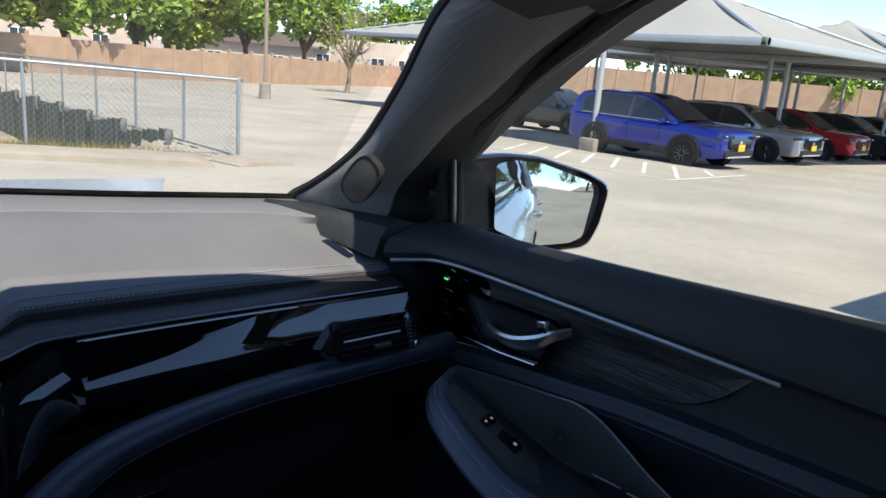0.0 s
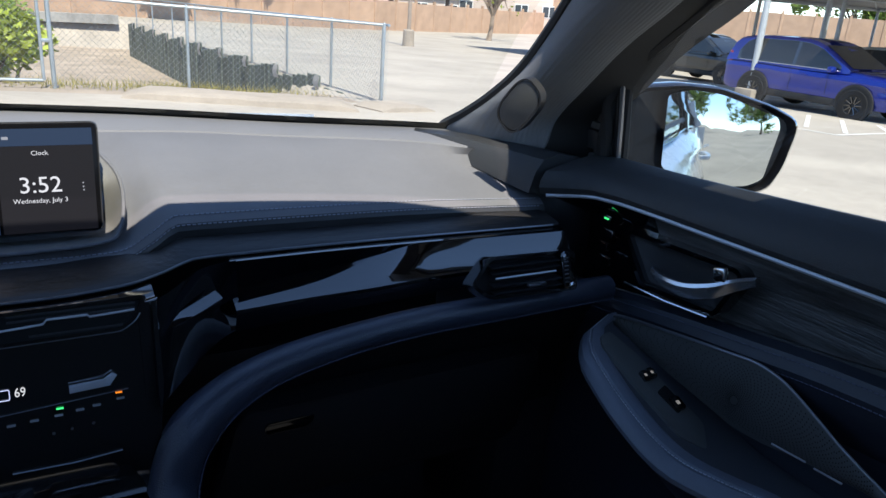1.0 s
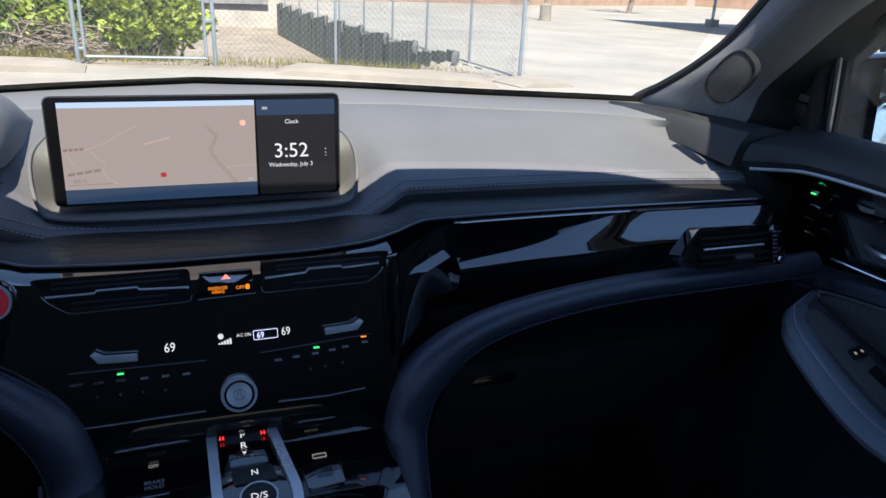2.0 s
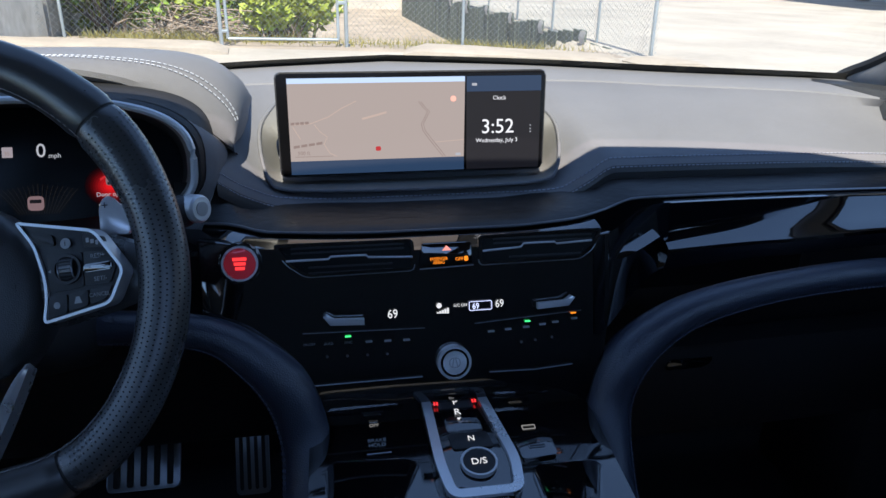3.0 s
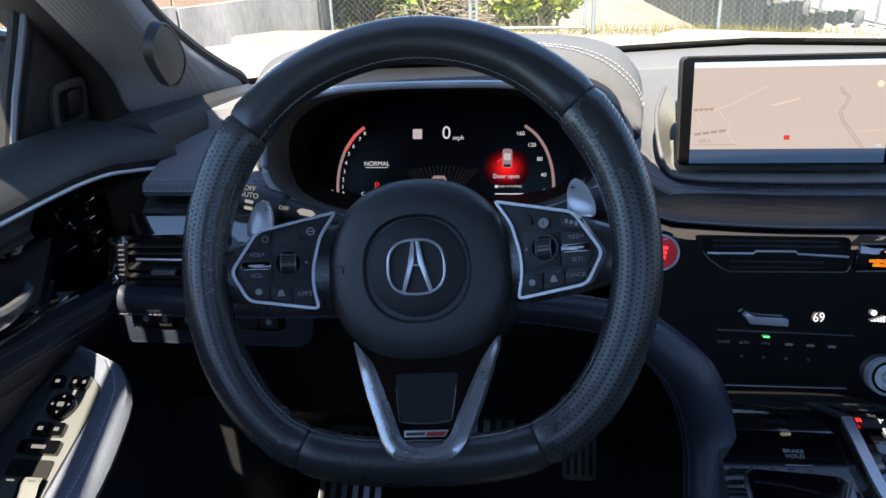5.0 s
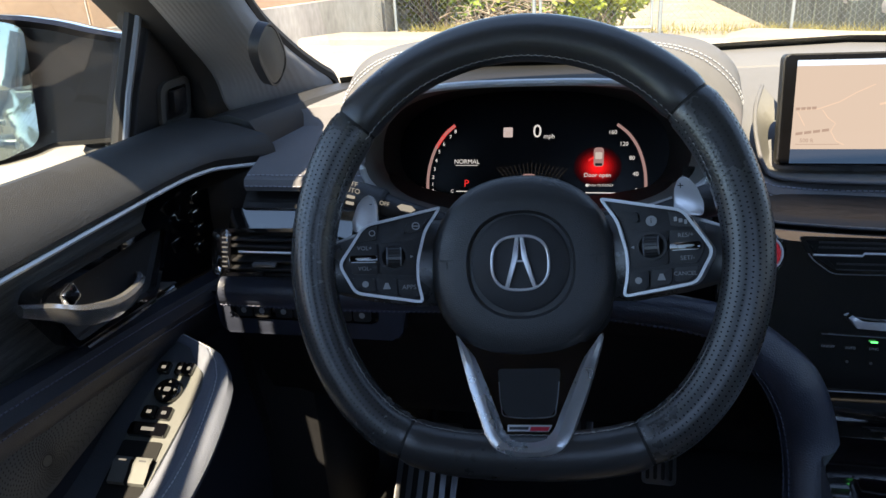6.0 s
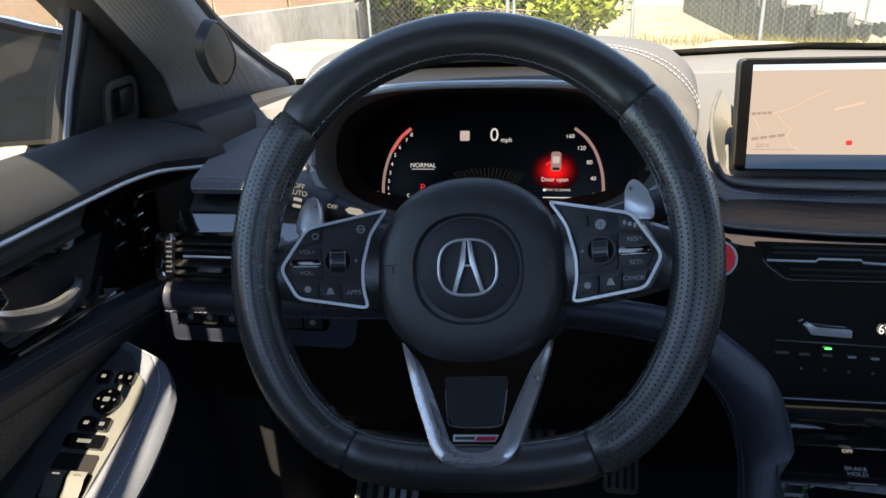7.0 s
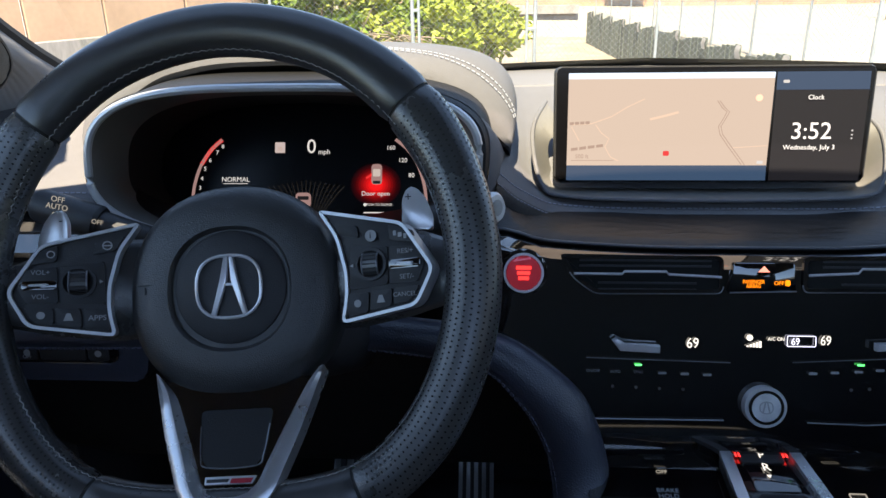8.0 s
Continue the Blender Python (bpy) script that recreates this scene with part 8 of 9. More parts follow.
# ================= lamp standard =================
lp = thing("lamp_post", on(16.7, 33.6), "tall parking-lot lamp post on a concrete pedestal", "lamp post")
b_ = on(16.7, 33.6)
part("pedestal", tube([b_ - Vector((0, 0, 0.1)), b_ + Vector((0, 0, 0.74)), b_ + Vector((0, 0, 0.80))], [0.30, 0.27, 0.22], 16), KERB, lp)
part("pole", tube([b_ + Vector((0, 0, 0.78)), b_ + Vector((0, 0, 9))], [0.10, 0.07], 10), mat("tan_pole_paint", (0.30, 0.24, 0.19), 0.5), lp)
part("lamp_head", box(b_ + Vector((0.3, 0, 9.0)), (0.7, 0.3, 0.12), 0.03), STEEL_GREY, lp)

# ================= shade canopies =================
def canopy(x0, y0, x1, y1, h, peak, label, posts):
    zc = lot_z(17, 13) + h
    c = thing("shade_canopy", (posts[0][0], posts[0][1], lot_z(*posts[0])), label, "canopy", "shade canopies")
    rows = []
    N = 16
    for j in range(N + 1):
        r = []
        for i in range(N + 1):
            u, v = i / N, j / N
            t = 1 - max(abs(2 * u - 1), abs(2 * v - 1))
            sag = -0.25 * math.sin(math.pi * min(1, t)) * (0.6 + 0.4 * abs(abs(2 * u - 1) - abs(2 * v - 1)))
            r.append((x0 + (x1 - x0) * u, y0 + (y1 - y0) * v, zc + 0.10 + (peak - 0.10) * t + sag))
        rows.append(r)
    part("fabric", grid(rows), CANOPY, c, "taut sand-white fabric roof")
    for a, b in (((x0, y0), (x1, y0)), ((x1, y0), (x1, y1)), ((x1, y1), (x0, y1)), ((x0, y1), (x0, y0))):
        part("edge_beam", box(((a[0] + b[0]) / 2, (a[1] + b[1]) / 2, zc), (abs(a[0] - b[0]) + 0.18, abs(a[1] - b[1]) + 0.18, 0.20), 0.03), STEEL_GREY, c)
    for px, py in posts:
        z = lot_z(px, py)
        part("post", tube([(px, py, z), (px, py, zc)], 0.085, 12), STEEL_GREY, c)
        part("post_base", box((px, py, z + 0.17), (0.55, 0.55, 0.40), 0.03), KERB, c)
    cx_, cy_ = (x0 + x1) / 2, (y0 + y1) / 2
    for a in ((x0, y0), (x1, y0), (x1, y1), (x0, y1)):
        part("hip_rafter", tube([(a[0], a[1], zc + 0.05), (cx_, cy_, zc + peak - 0.12)], 0.05, 6), STEEL_GREY, c)


canopy(17.0, 8.8, 26.4, 18.6, 3.2, 1.9, "pale fabric shade canopy on steel posts over parked cars", [(16.95, 13.4), (17.4, 17.9), (26.3, 13.4), (26.3, 18.2)])
canopy(26.8, 8.8, 38.0, 18.6, 3.2, 1.9, "pale fabric shade canopy on steel posts over parked cars", [(27.2, 13.2), (37.8, 13.4), (37.8, 18.2), (27.2, 18.2)])
canopy(38.4, 8.8, 50.0, 18.6, 3.2, 1.9, "pale fabric shade canopy on steel posts over parked cars", [(38.8, 13.2), (49.8, 13.4), (49.8, 18.2), (38.8, 18.2)])
canopy(22.4, 26.0, 34.0, 36.0, 3.2, 1.7, "pale fabric shade canopy at the far side of the lot", [(27.4, 26.4), (32.6, 26.4), (32.6, 35.6), (28.0, 35.6)])
canopy(28.0, 19.2, 48.0, 30.0, 3.2, 1.7, "pale fabric shade canopy at the far side of the lot", [(28.4, 19.6), (38.0, 19.6), (47.6, 19.6), (47.6, 29.6)])
# Out of view: added to cast a shadow on the ground at the right.
canopy(5.6, -9.6, 15.0, 0.2, 3.3, 1.8, "unseen fabric canopy added behind the car to shade the ground", [(6.0, -9.2), (14.6, -9.2), (14.6, -0.3)])

# ================= painted bay lines =================
def stripe(a, b, w=0.09):
    a, b = Vector(a), Vector(b)
    d = (b - a).normalized()
    n = Vector((-d.y, d.x)) * w / 2
    rows = []
    for i in range(6):
        c = a.lerp(b, i / 5)
        rows.append([(q.x, q.y, lot_z(q.x, q.y) + 0.006) for q in (c + n, c - n)])
    tagged(part("painted_line", grid(rows), PAINT_LINE), "worn white painted bay line", "line", "painted lines", "structure")


stripe((16.9, 8.65), (12.9, 8.1))
stripe((12.9, 8.1), (12.3, 13.6))
stripe((16.5, 9.5), (15.3, 8.55))
for k in range(7):
    stripe((16.25 - 0.03 * k, 10.2 + 0.82 * k), (13.5 - 0.06 * k, 8.3 + 0.80 * k))
for k in range(5):
    stripe((19.9 + 3.3 * k, 10.4), (20.6 + 3.3 * k, 15.5))

# ================= parked sport-utility cars =================
def suv(x, y, heading, paint, label, plate=True):
    """A compact sport-utility car, local x forward; heading in degrees from the world's x axis."""
    z = lot_z(x, y)
    C = thing("suv", (x, y, z), label, "car", "parked cars", turn=Matrix.Rotation(radians(heading), 4, "Z") @ Matrix.Scale(1.04, 4))
    ST = [(-2.34, 0.72, 0.44, 0.95, 0.97), (-2.30, 0.87, 0.36, 1.0, 1.02), (-2.0, 0.925, 0.31, 1.03, 1.05), (-1.3, 0.935, 0.29, 1.03, 1.05), (-0.4, 0.925, 0.28, 1.01, 1.04), (0.5, 0.925, 0.28, 1.0, 1.04), (1.0, 0.93, 0.28, 1.0, 1.09), (1.5, 0.93, 0.30, 0.99, 1.08), (1.95, 0.925, 0.31, 0.975, 1.05), (2.2, 0.905, 0.33, 0.95, 1.01), (2.31, 0.84, 0.36, 0.91, 0.96), (2.35, 0.76, 0.42, 0.85, 0.89)]
    cols = list(zip(*[smooth_path([(s[0], s[k], 0) for s in ST], 3) for k in (1, 2, 3, 4)]))
    rows = []
    for hw, zb, zs, zt in cols:
        X, hw, zb, zs, zt = hw.x, hw.y, zb.y, zs.y, zt.y
        half = [(hw * 0.0, zt), (hw * 0.55, zt - 0.005), (hw * 0.86, zt - 0.03), (hw * 0.97, zs - 0.04), (hw * 1.0, zs - 0.14), (hw * 0.965, zs - 0.26), (hw * 0.985, 0.60 if zs > 0.8 else 0.56), (hw * 0.975, 0.46), (hw * 0.90, zb), (0, zb)]
        rows.append([Vector((X, a, b)) for a, b in half] + [Vector((X, -a, b)) for a, b in half[-2:0:-1]])
    part("body", grid(rows, close_v=True, cap=True), paint, C, local=True, angle=24)
    CAB = [(-2.30, 1.02, 1.04), (-2.20, 1.04, 1.34), (-2.06, 1.05, 1.58), (-1.5, 1.05, 1.675), (-0.5, 1.03, 1.70), (-0.05, 1.02, 1.675), (0.30, 1.02, 1.565), (0.70, 1.03, 1.33), (1.10, 1.05, 1.085)]
    cp = list(zip(smooth_path([(c[0], c[1], 0) for c in CAB], 3), smooth_path([(c[0], c[2], 0) for c in CAB], 3)))

    def cab(zb, zt, t):
        """Half width and height, t from belt (0) to roof edge (1)."""
        h = zb + (zt - zb) * t
        return 0.885 - 0.24 * max(0, (h - 1.0)) ** 1.15, h
    rows = []
    for a, b in cp:
        half = [(0, b.y + 0.015)] + [(cab(a.y, b.y, t)[0] * f, cab(a.y, b.y, t)[1] + g) for t, f, g in ((1.0, 0.6, 0.012), (1.0, 0.93, -0.005), (0.9, 1.0, 0), (0.5, 1.0, 0), (0.0, 1.0, -0.03))]
        rows.append([Vector((a.x, p, q)) for p, q in half] + [Vector((a.x, -p, q)) for p, q in half[-1:0:-1]])
    part("cabin", grid(rows, close_v=False), paint, C, local=True, angle=24)
    # glass panes, a little proud of the cabin

    def roofz(X):
        return np.interp(X, [c[0] for c in CAB], [c[2] for c in CAB])
    for s in (1, -1):
        for nm, xs_, m_, lift in (("pillar_trim", frange(-1.98, 0.86, 16), GLOSS, 0.004), ("rear_quarter_glass", (-1.90, -1.80, -1.62, -1.40), SUV_GLASS, 0.009), ("rear_door_glass", (-1.32, -0.9, -0.40), SUV_GLASS, 0.009), ("front_door_glass", (-0.30, 0.0, 0.25, 0.50, 0.80), SUV_GLASS, 0.009)):
            r = []
            for X in xs_:
                zt = roofz(X) - (0.07 if X > -1.75 else 0.07 + 1.1 * (-1.75 - X)) - (0.012 if lift > 0.005 else 0)
                zb = 1.065 + (0.01 if lift > 0.005 else 0)
                zt = max(zt, zb + 0.02)
                col = []
                for t in (0, 0.5, 1):
                    h = zb + (zt - zb) * t
                    col.append(Vector((X, s * (0.885 - 0.24 * max(0, h - 1.0) ** 1.15 + lift), h)))
                r.append(col)
            part(nm, grid(r), m_, C, local=True)
        part("window_strip", tube([Vector((X, s * 0.887, 1.062)) for X in frange(-1.9, 0.86, 6)], 0.010, 6), CHROME if plate else CLADDING, C, local=True)
        part("door_mirror", box((0.72, s * 1.0, 1.08), (0.15, 0.20, 0.14), 0.05), paint, C, local=True)
        part("sill_cladding", box((-0.1, s * 0.905, 0.36), (2.3, 0.06, 0.16), 0.02), CLADDING, C, local=True)
        for X in (-0.35, 0.62):
            part("door_gap", tube([Vector((X, s * 0.926, 1.0)), Vector((X, s * 0.915, 0.78)), Vector((X, s * 0.915, 0.5))], 0.005, 4), CLADDING, C, local=True)
        for X in (-0.95, 0.0):
            part("door_grip", box((X, s * 0.925, 0.90), (0.2, 0.03, 0.035), 0.01), paint, C, local=True)
        part("headlight", sheet(rounded([(-0.25, -0.03), (0.24, -0.045), (0.24, 0.03), (-0.25, 0.045)], 0.015), plane_frame((2.285, s * 0.72, 0.855), (0.42, -s * 0.9, 0) if s > 0 else (-0.42, -0.9, 0), (-0.2, 0, 1)), 0.07, 0.008), SUV_GLASS, C, "dark slim headlight", local=True)
        part("day_light", box((2.335, s * 0.66, 0.885), (0.05, 0.34, 0.020), 0.004, turn=Matrix.Rotation(radians(-24 * s), 4, "Z")), LAMP_GLASS, C, "white running light bar", local=True)
        part("bumper_scoop", box((2.27, s * 0.72, 0.56), (0.08, 0.14, 0.20), 0.03), CLADDING, C, local=True)
        part("tail_light", box((-2.2, s * 0.72, 1.08), (0.14, 0.26, 0.34), 0.04), mat("tail_red", (0.3, 0.02, 0.02), 0.2, coat=1), C, local=True)
    ws_ = [[Vector((X, v * 0.72 * (1 - 0.14 * (roofz(X) - 1.05)), roofz(X) + 0.022)) for v in (-1, -0.5, 0, 0.5, 1)] for X in (0.28, 0.5, 0.75, 1.06)]
    part("windshield", grid(ws_), SUV_GLASS, C, local=True)
    rw_ = [[Vector((X, v * 0.66, roofz(X) + 0.02)) for v in (-1, 0, 1)] for X in (-2.27, -2.20, -2.10)]
    part("rear_window", grid(rw_), SUV_GLASS, C, local=True)
    # nose
    FR = plane_frame((2.376, 0, 0.70), (0, 1, 0), (-0.12, 0, 1))
    part("grille", sheet(rounded([(-0.46, -0.14), (0.46, -0.14), (0.58, 0.0), (0.56, 0.13), (-0.56, 0.13), (-0.58, 0.0)], 0.03), shift(FR, 0.005), 0.08, 0.01), CLADDING, C, "black grille", local=True)
    for k in range(5):
        for q_ in range(9 - (k % 2)):
            u_ = (q_ - (8 - k % 2) / 2) * 0.118
            part("grille_cell", ring_sheet(rounded(rect(u_, -0.10 + 0.05 * k, 0.10, 0.042), 0.012, 2), rounded(rect(u_, -0.10 + 0.05 * k, 0.084, 0.026), 0.008, 2), shift(FR, 0.010), 0.008, 0.002), GLOSS, C, local=True)
    part("emblem", sheet(disc(0, 0.02, 0.07, 16, 0.055), shift(FR, 0.016), 0.01), CHROME, C, local=True)
    part("lower_bumper", box((2.30, 0, 0.45), (0.18, 1.42, 0.17), 0.04), CLADDING, C, local=True)
    part("skid_strip", box((2.355, 0, 0.375), (0.08, 1.15, 0.045), 0.015), STEEL_GREY, C, local=True)
    part("rear_bumper", box((-2.27, 0, 0.48), (0.16, 1.6, 0.26), 0.04), CLADDING, C, local=True)
    if plate:
        part("number_plate", box((2.412, 0.0, 0.60), (0.015, 0.32, 0.17), 0.004), PLATE, C, "plain yellow plate", local=True)
    # wheels and arches
    for X in (-1.33, 1.37):
        for s in (1, -1):
            w = thing("wheel", (0, 0, 0))
            w.parent = C
            w.matrix_basis = Matrix.Translation((X, s * 0.842, 0.36))
            prof = [(0.225, -0.11), (0.33, -0.115), (0.355, -0.09), (0.36, 0), (0.355, 0.09), (0.33, 0.115), (0.225, 0.11)]
            part("tyre", grid([[Vector((r * math.cos(a), yy, r * math.sin(a))) for r, yy in prof] for a in [2 * math.pi * k / 28 for k in range(28)]], close_u=True), TYRE, w, local=True)
            part("rim", grid([[Vector((r * math.cos(a), s * yy, r * math.sin(a))) for r, yy in ((0.228, 0.112), (0.215, 0.104), (0.205, 0.088), (0.0, 0.085))] for a in [2 * math.pi * k / 28 for k in range(28)]], close_u=True), CLADDING, w, local=True)
            for k in range(10):
                a = 2 * math.pi * k / 10
                part("spoke", tube([Vector((0.05 * math.cos(a), s * 0.098, 0.05 * math.sin(a))), Vector((0.21 * math.cos(a + 0.08), s * 0.102, 0.21 * math.sin(a + 0.08)))], [0.02, 0.013], 5), GLOSS, w, local=True)
            arch = []
            for k in range(15):
                a = math.pi * (-0.08 + 1.16 * k / 14)
                ca, sa = math.cos(a), math.sin(a)
                arch.append([Vector((X + r * ca, s * yy, 0.37 + r * sa)) for r, yy in ((0.40, 0.80), (0.405, 0.952), (0.455, 0.952), (0.46, 0.90))])
            part("wheel_arch", grid(arch), CLADDING, C, local=True)
            # Flat dark ring stands in for the shaded gap round the tyre.
            part("arch_shade_ring", ring_sheet(disc(-s * X, 0.37, 0.404, 28), disc(-s * X, 0.37, 0.335, 28), plane_frame((0, s * 0.944, 0), (-s, 0, 0), (0, 0, 1)), 0.03), RUBBER, C, local=True)
    return C


def paint(name, c, metal=0.35):
    return mat(name, c, 0.28, metal=metal, coat=1, var=0.04)


suv(17.9, 11.95, -88, paint("bright_blue_paint", (0.003, 0.020, 0.26)), "bright metallic blue sport-utility car with black wheels and yellow plate")
suv(24.0, 12.8, -90, paint("silver_paint", (0.50, 0.52, 0.53), 0.6), "pale silver sport-utility car with yellow plate")
suv(29.6, 13.5, -88, paint("red_paint", (0.42, 0.012, 0.02)), "bright red sport-utility car with yellow plate")
suv(34.4, 13.6, -88, paint("navy_paint", (0.012, 0.016, 0.06)), "dark navy sport-utility car")
suv(38.8, 13.8, -88, paint("black_paint", (0.012, 0.012, 0.015)), "black sport-utility car in the shade of a canopy")
suv(23.6, 20.8, -88, paint("grey_green_paint", (0.035, 0.04, 0.042)), "dark grey sport-utility car in the shade", plate=False)
suv(9.0, -5.0, -82, paint("black_paint", (0.012, 0.012, 0.015)), "black sport-utility car under the canopy behind")
suv(12.2, -5.0, -82, paint("red_paint", (0.42, 0.012, 0.02)), "red sport-utility car under the canopy behind")

# ================= trees, bushes and houses =================
def leaf_cloud(centres, n, size, rng, spread=1.0):
    verts, faces = [], []
    for _ in range(n):
        c, r = centres[rng.randrange(len(centres))]
        d = Vector((rng.gauss(0, 1), rng.gauss(0, 1), rng.gauss(0, 0.8)))
        d = d.normalized() * r * (0.55 + 0.5 * rng.random()) * spread
        p = c + d
        s = size * (0.6 + 0.8 * rng.random())
        a = Vector((rng.gauss(0, 1), rng.gauss(0, 1), rng.gauss(0, 0.6))).normalized()
        b = a.cross(Vector((rng.gauss(0, 1), rng.gauss(0, 1), rng.gauss(0, 1)))).normalized()
        k = len(verts)
        verts.extend((p - a * s, p + b * s * 0.45, p + a * s, p - b * s * 0.45))
        faces.append((k, k + 1, k + 2, k + 3))
    return verts, faces


def tree(x, y, z, h, r, seed, leaf, label, n=3000, size=0.22, bare=False):
    rng = random.Random(seed)
    T = thing("tree", (x, y, z), label, "tree", "trees behind the lot")
    base = Vector((x, y, z - 0.3))
    fork = base + Vector((rng.uniform(-0.3, 0.3), rng.uniform(-0.3, 0.3), h * 0.32))
    tr = bmesh.new()
    tube(smooth_path([base, base.lerp(fork, 0.5) + Vector((0.1, 0.05, 0)), fork], 4), [h * 0.035 * (1 - 0.4 * i / 8) for i in range(9)], 8, bm=tr)
    centres = []
    for k in range(9 if not bare else 14):
        a = rng.uniform(0, 6.28)
        e = fork + Vector((math.cos(a) * r * rng.uniform(0.3, 0.85), math.sin(a) * r * rng.uniform(0.3, 0.85), h * rng.uniform(0.15, 0.62)))
        m = fork.lerp(e, 0.5) + Vector((0, 0, h * 0.06))
        tube(smooth_path([fork, m, e], 3), [h * 0.018 * (1 - 0.75 * i / 6) for i in range(7)], 6, bm=tr)
        centres.append((e, r * rng.uniform(0.28, 0.5)))
        for q in range(2 if not bare else 6):
            e2 = e + Vector((rng.gauss(0, 1), rng.gauss(0, 1), rng.gauss(0.4, 0.7))) * r * 0.3
            tube([m.lerp(e, 0.6), e2], [h * 0.006, h * 0.0015], 4, bm=tr)
            centres.append((e2, r * rng.uniform(0.18, 0.32)))
    part("trunk", tr, BARK if not bare else TWIG, T)
    v, f = leaf_cloud(centres, n, size, rng)
    tagged(raw("crown", v, f, leaf, T), kind="stuff")
    return T


def az(px_deg, d):
    """A place at a bearing (degrees right of straight ahead) and distance from the car."""
    return d * math.sin(radians(px_deg)), d * math.cos(radians(px_deg))


GREEN = "broad green shade tree behind the tan wall"
for b, d, h, r, leaf in ((4, 46, 7.0, 3.4, LEAF2), (9, 50, 8.5, 4.0, LEAF2), (13, 54, 8.0, 3.6, LEAF), (17.5, 58, 8.5, 3.6, LEAF), (21, 62, 8.5, 3.8, LEAF2), (25, 68, 9.5, 4.2, LEAF), (29, 74, 9.5, 4.5, LEAF), (36, 98, 11, 5.5, LEAF), (40, 100, 11, 5.5, LEAF), (45, 100, 10, 5.5, LEAF), (57, 92, 8, 4.5, LEAF), (63, 92, 7, 4.5, LEAF2), (68, 90, 7, 4.5, LEAF), (73, 88, 7, 4.5, LEAF)):
    x, y = az(b, d)
    tree(x, y, lot_z(x, y), h, r, int(b * 10), leaf, GREEN, 5200, 0.31)
x, y = az(32.3, 57)
tree(x, y, lot_z(x, y), 6.5, 2.6, 77, LEAF2, "thin half-bare tree in front of the tan wall", 420, 0.14, bare=True)
x, y = az(1, 44)
tree(x, y, lot_z(x, y), 6.0, 2.6, 99, LEAF, GREEN, 1800, 0.24)
x, y = az(-6, 44)
tree(x, y, lot_z(x, y), 6.0, 3.0, 98, LEAF2, GREEN, 1800, 0.24)


def bush(x, y, w, h, seed, leaf, n=1400, size=0.07):
    rng = random.Random(seed)
    z = ground_z(x, y)
    B = thing("bush", (x, y, z), "bright green unkempt bush behind the chain-link fence", "bush", "yard bushes")
    tr = bmesh.new()
    centres = []
    for k in range(14):
        a = rng.uniform(0, 6.28)
        e = Vector((x + math.cos(a) * w * rng.uniform(0.1, 0.9), y + math.sin(a) * w * rng.uniform(0.1, 0.9), z + h * rng.uniform(0.3, 0.95)))
        tube([Vector((x + rng.uniform(-0.2, 0.2), y, z - 0.05)), e], [0.02, 0.005], 4, bm=tr)
        centres.append((e, w * rng.uniform(0.25, 0.45)))
    part("stems", tr, BARK, B)
    v, f = leaf_cloud(centres, n, size, rng)
    tagged(raw("leaves", v, f, leaf, B), kind="stuff")


for k, (x, y, w, h) in enumerate(((-3.1, 12.2, 0.9, 1.5), (-2.3, 12.6, 0.8, 1.4), (-3.4, 13.6, 1.1, 1.9), (-1.6, 13.8, 0.8, 1.3), (-0.75, 12.0, 0.55, 1.0), (-0.6, 13.2, 0.8, 1.5), (-2.4, 14.8, 1.2, 2.4), (-4.2, 16, 1.3, 2.8), (-0.2, 15.0, 0.9, 1.6), (-0.5, 38, 1.4, 2.2), (-4.6, 20, 1.5, 3.0))):
    bush(x, y, w, h, 30 + k, LEAF2 if k % 3 else LEAF, 1700 if k < 7 else 1100, 0.075 if k < 7 else 0.1)
# heap of dry cut branches
rng = random.Random(8)
bp = thing("brush_pile", on(-1.75, 12.2), "heap of dry cut branches behind the fence", "brush pile")
bm = bmesh.new()
for k in range(170):
    c = on(-1.75 + rng.gauss(0, 0.45), 12.2 + rng.gauss(0, 0.35), 0.05 + abs(rng.gauss(0, 0.22)))
    d = Vector((rng.gauss(0, 1), rng.gauss(0, 0.6), rng.gauss(0, 0.35))).normalized() * rng.uniform(0.15, 0.5)
    tube([c - d, c + d * 0.2 + Vector((0, 0, 0.03)), c + d], [0.012, 0.009, 0.003], 4, bm=bm)
part("branches", bm, TWIG, bp, clean=False)
# dry grass tufts at the fence foot and in the yard
v, f = [], []
for k in range(2600):
    x, y = rng.uniform(-3.4, 4.4), 11.1 + abs(rng.gauss(0, 1.6))
    if rng.random() < 0.5:
        x, y = rng.choice(((-1.0, 11.6), (2.2, 11.3), (-2.2, 11.4)))
        x, y = x + rng.gauss(0, 0.5), y + abs(rng.gauss(0, 0.25))
    p = on(x, y)
    d = Vector((rng.gauss(0, 0.4), rng.gauss(0, 0.4), 1)).normalized() * rng.uniform(0.05, 0.2)
    s = Vector((0.006, 0.004, 0))
    k0 = len(v)
    v.extend((p - s, p + s, p + d))
    f.append((k0, k0 + 1, k0 + 2))
tagged(raw("dry_grass", v, f, mat("dry_grass", (0.30, 0.26, 0.08), 0.9, var=0.3, island=0.3)), "dry yellow-green grass tufts", "grass", kind="stuff")


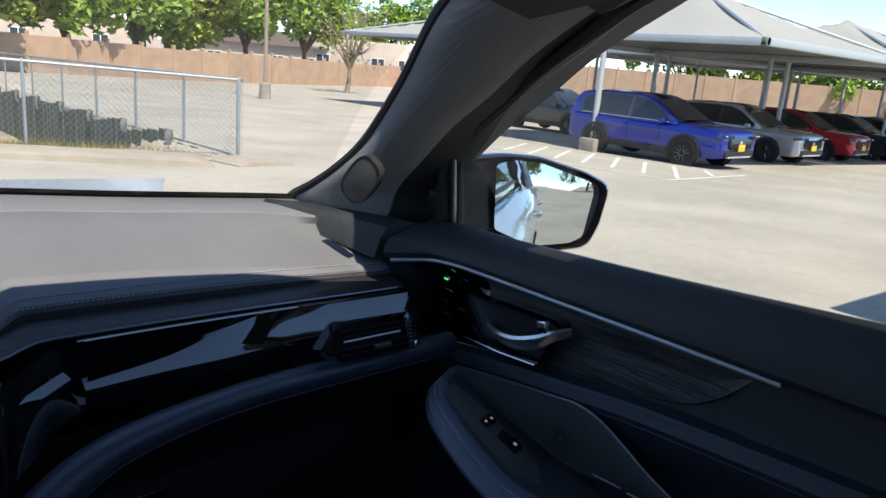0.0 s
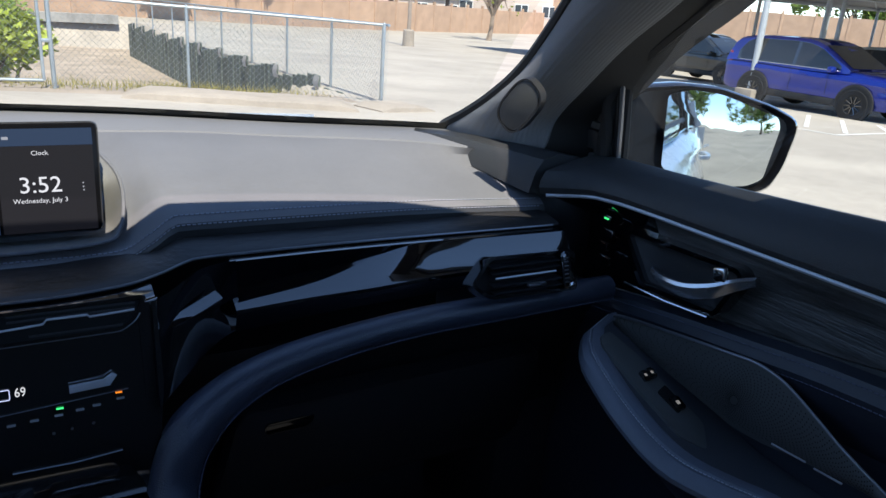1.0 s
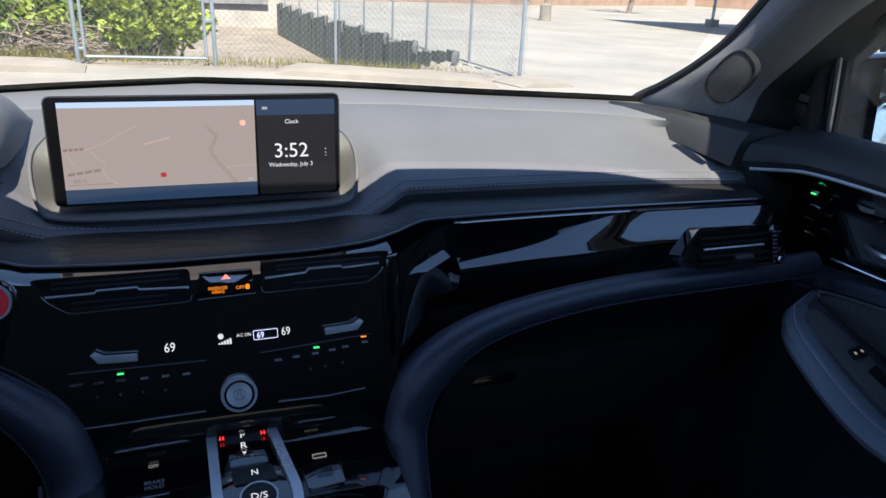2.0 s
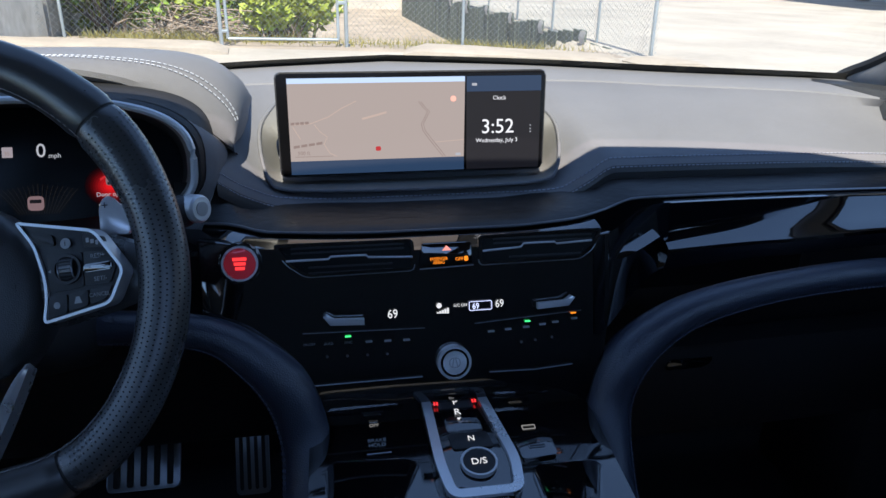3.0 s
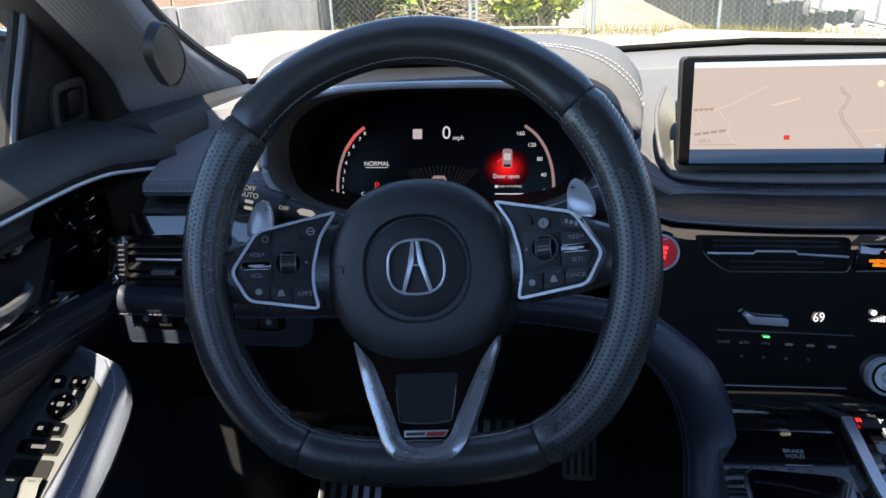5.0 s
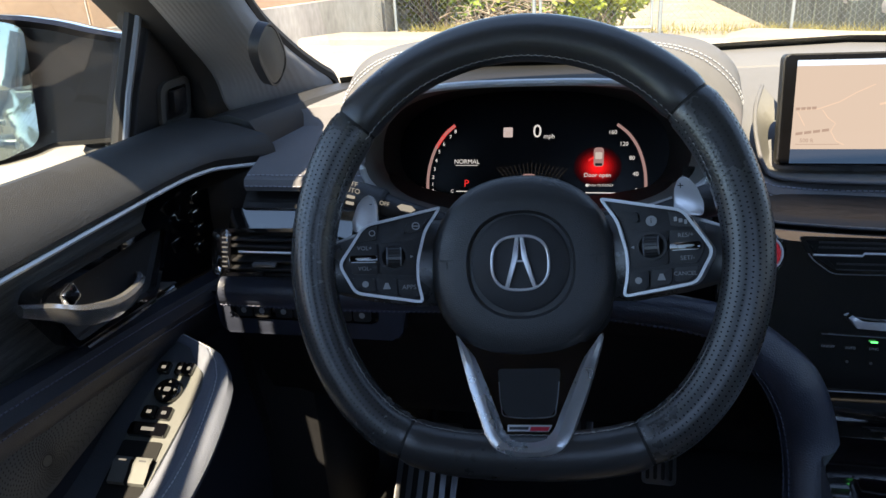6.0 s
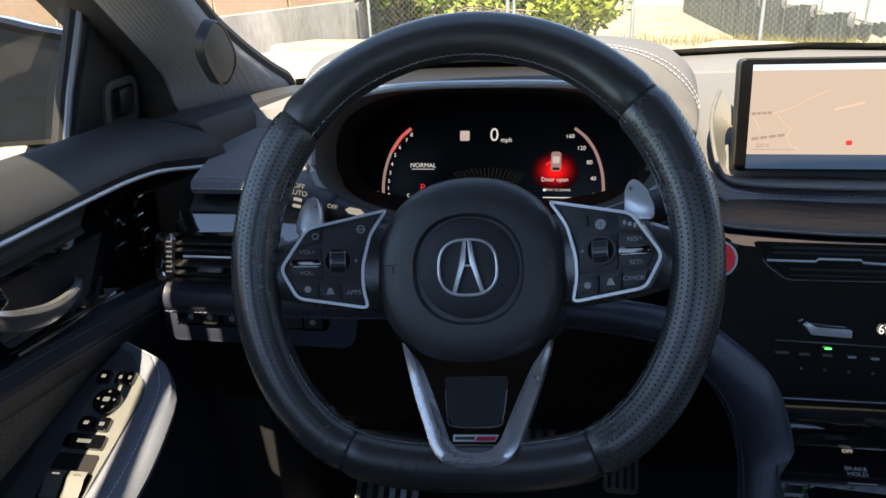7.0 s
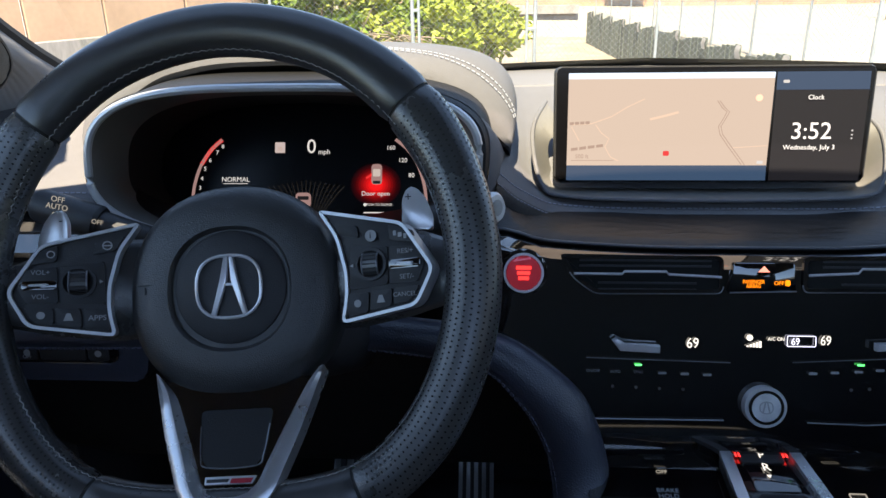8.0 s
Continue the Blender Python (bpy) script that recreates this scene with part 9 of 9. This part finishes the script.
def house(b, d, w, dep, h, label, roofed=True, turn=0.0):
    x, y = az(b, d)
    z = lot_z(x, y)
    H = thing("house", (x, y, z), label, "house", "houses behind the wall", turn=Matrix.Rotation(radians(-b + turn), 4, "Z"))
    part("walls", box((0, dep / 2, h / 2 - 0.2), (w, dep, h + 0.4), 0.02), HOUSE_WALL, H, local=True)
    if roofed:
        rw = w / 2 + 0.5
        part("roof", grid([[Vector((-rw, -0.6, h - 0.05)), Vector((-rw, dep / 2, h + 1.5)), Vector((-rw, dep + 0.6, h - 0.05))], [Vector((rw, -0.6, h - 0.05)), Vector((rw, dep / 2, h + 1.5)), Vector((rw, dep + 0.6, h - 0.05))]], cap=True), ROOF, H, local=True)
    n = max(2, int(w / 3))
    for k in range(n):
        u = -w / 2 + w * (k + 0.5) / n
        if k % 3 == 1:
            dr = part("house_door", box((u, -0.03, 1.0), (0.95, 0.08, 2.05), 0.01), mat("brown_door", (0.14, 0.07, 0.04), 0.5), H, local=True)
        else:
            wd = part("house_window", box((u, -0.02, h * 0.5), (1.5, 0.06, 1.25), 0.01), mat("white_window_frame", (0.7, 0.7, 0.68), 0.5), H, local=True)
            for e in (-0.36, 0.36):
                part("pane", box((u + e, -0.055, h * 0.5), (0.62, 0.02, 1.08)), WINDOW_DARK, wd, local=True)


house(14, 82, 14, 8, 4.6, "pale stucco building behind the trees", False)
house(26, 84, 13, 8, 3.4, "beige stucco house with a shingle roof")
house(33.5, 84, 12, 8, 4.6, "beige stucco house with pale window frames", False)
house(40, 88, 14, 8, 3.8, "cream stucco house with a brown door", False)
house(50, 108, 30, 10, 4.0, "long pale building behind the parked cars", False)
house(61, 108, 26, 10, 4.0, "long pale building behind the parked cars", False)

# trees along the street behind the car, seen in the door mirrors
for x, y, h, r, seed in ((-16, -34, 6.0, 3.2, 41), (-9, -38, 6.5, 3.4, 42), (-2, -36, 5.5, 3.0, 43), (9, -40, 6.0, 3.2, 44), (17, -38, 6.5, 3.4, 45)):
    tree(x, y, lot_z(x, y), h, r, seed, LEAF, "green leafy street tree behind the lot", 1500, 0.28)
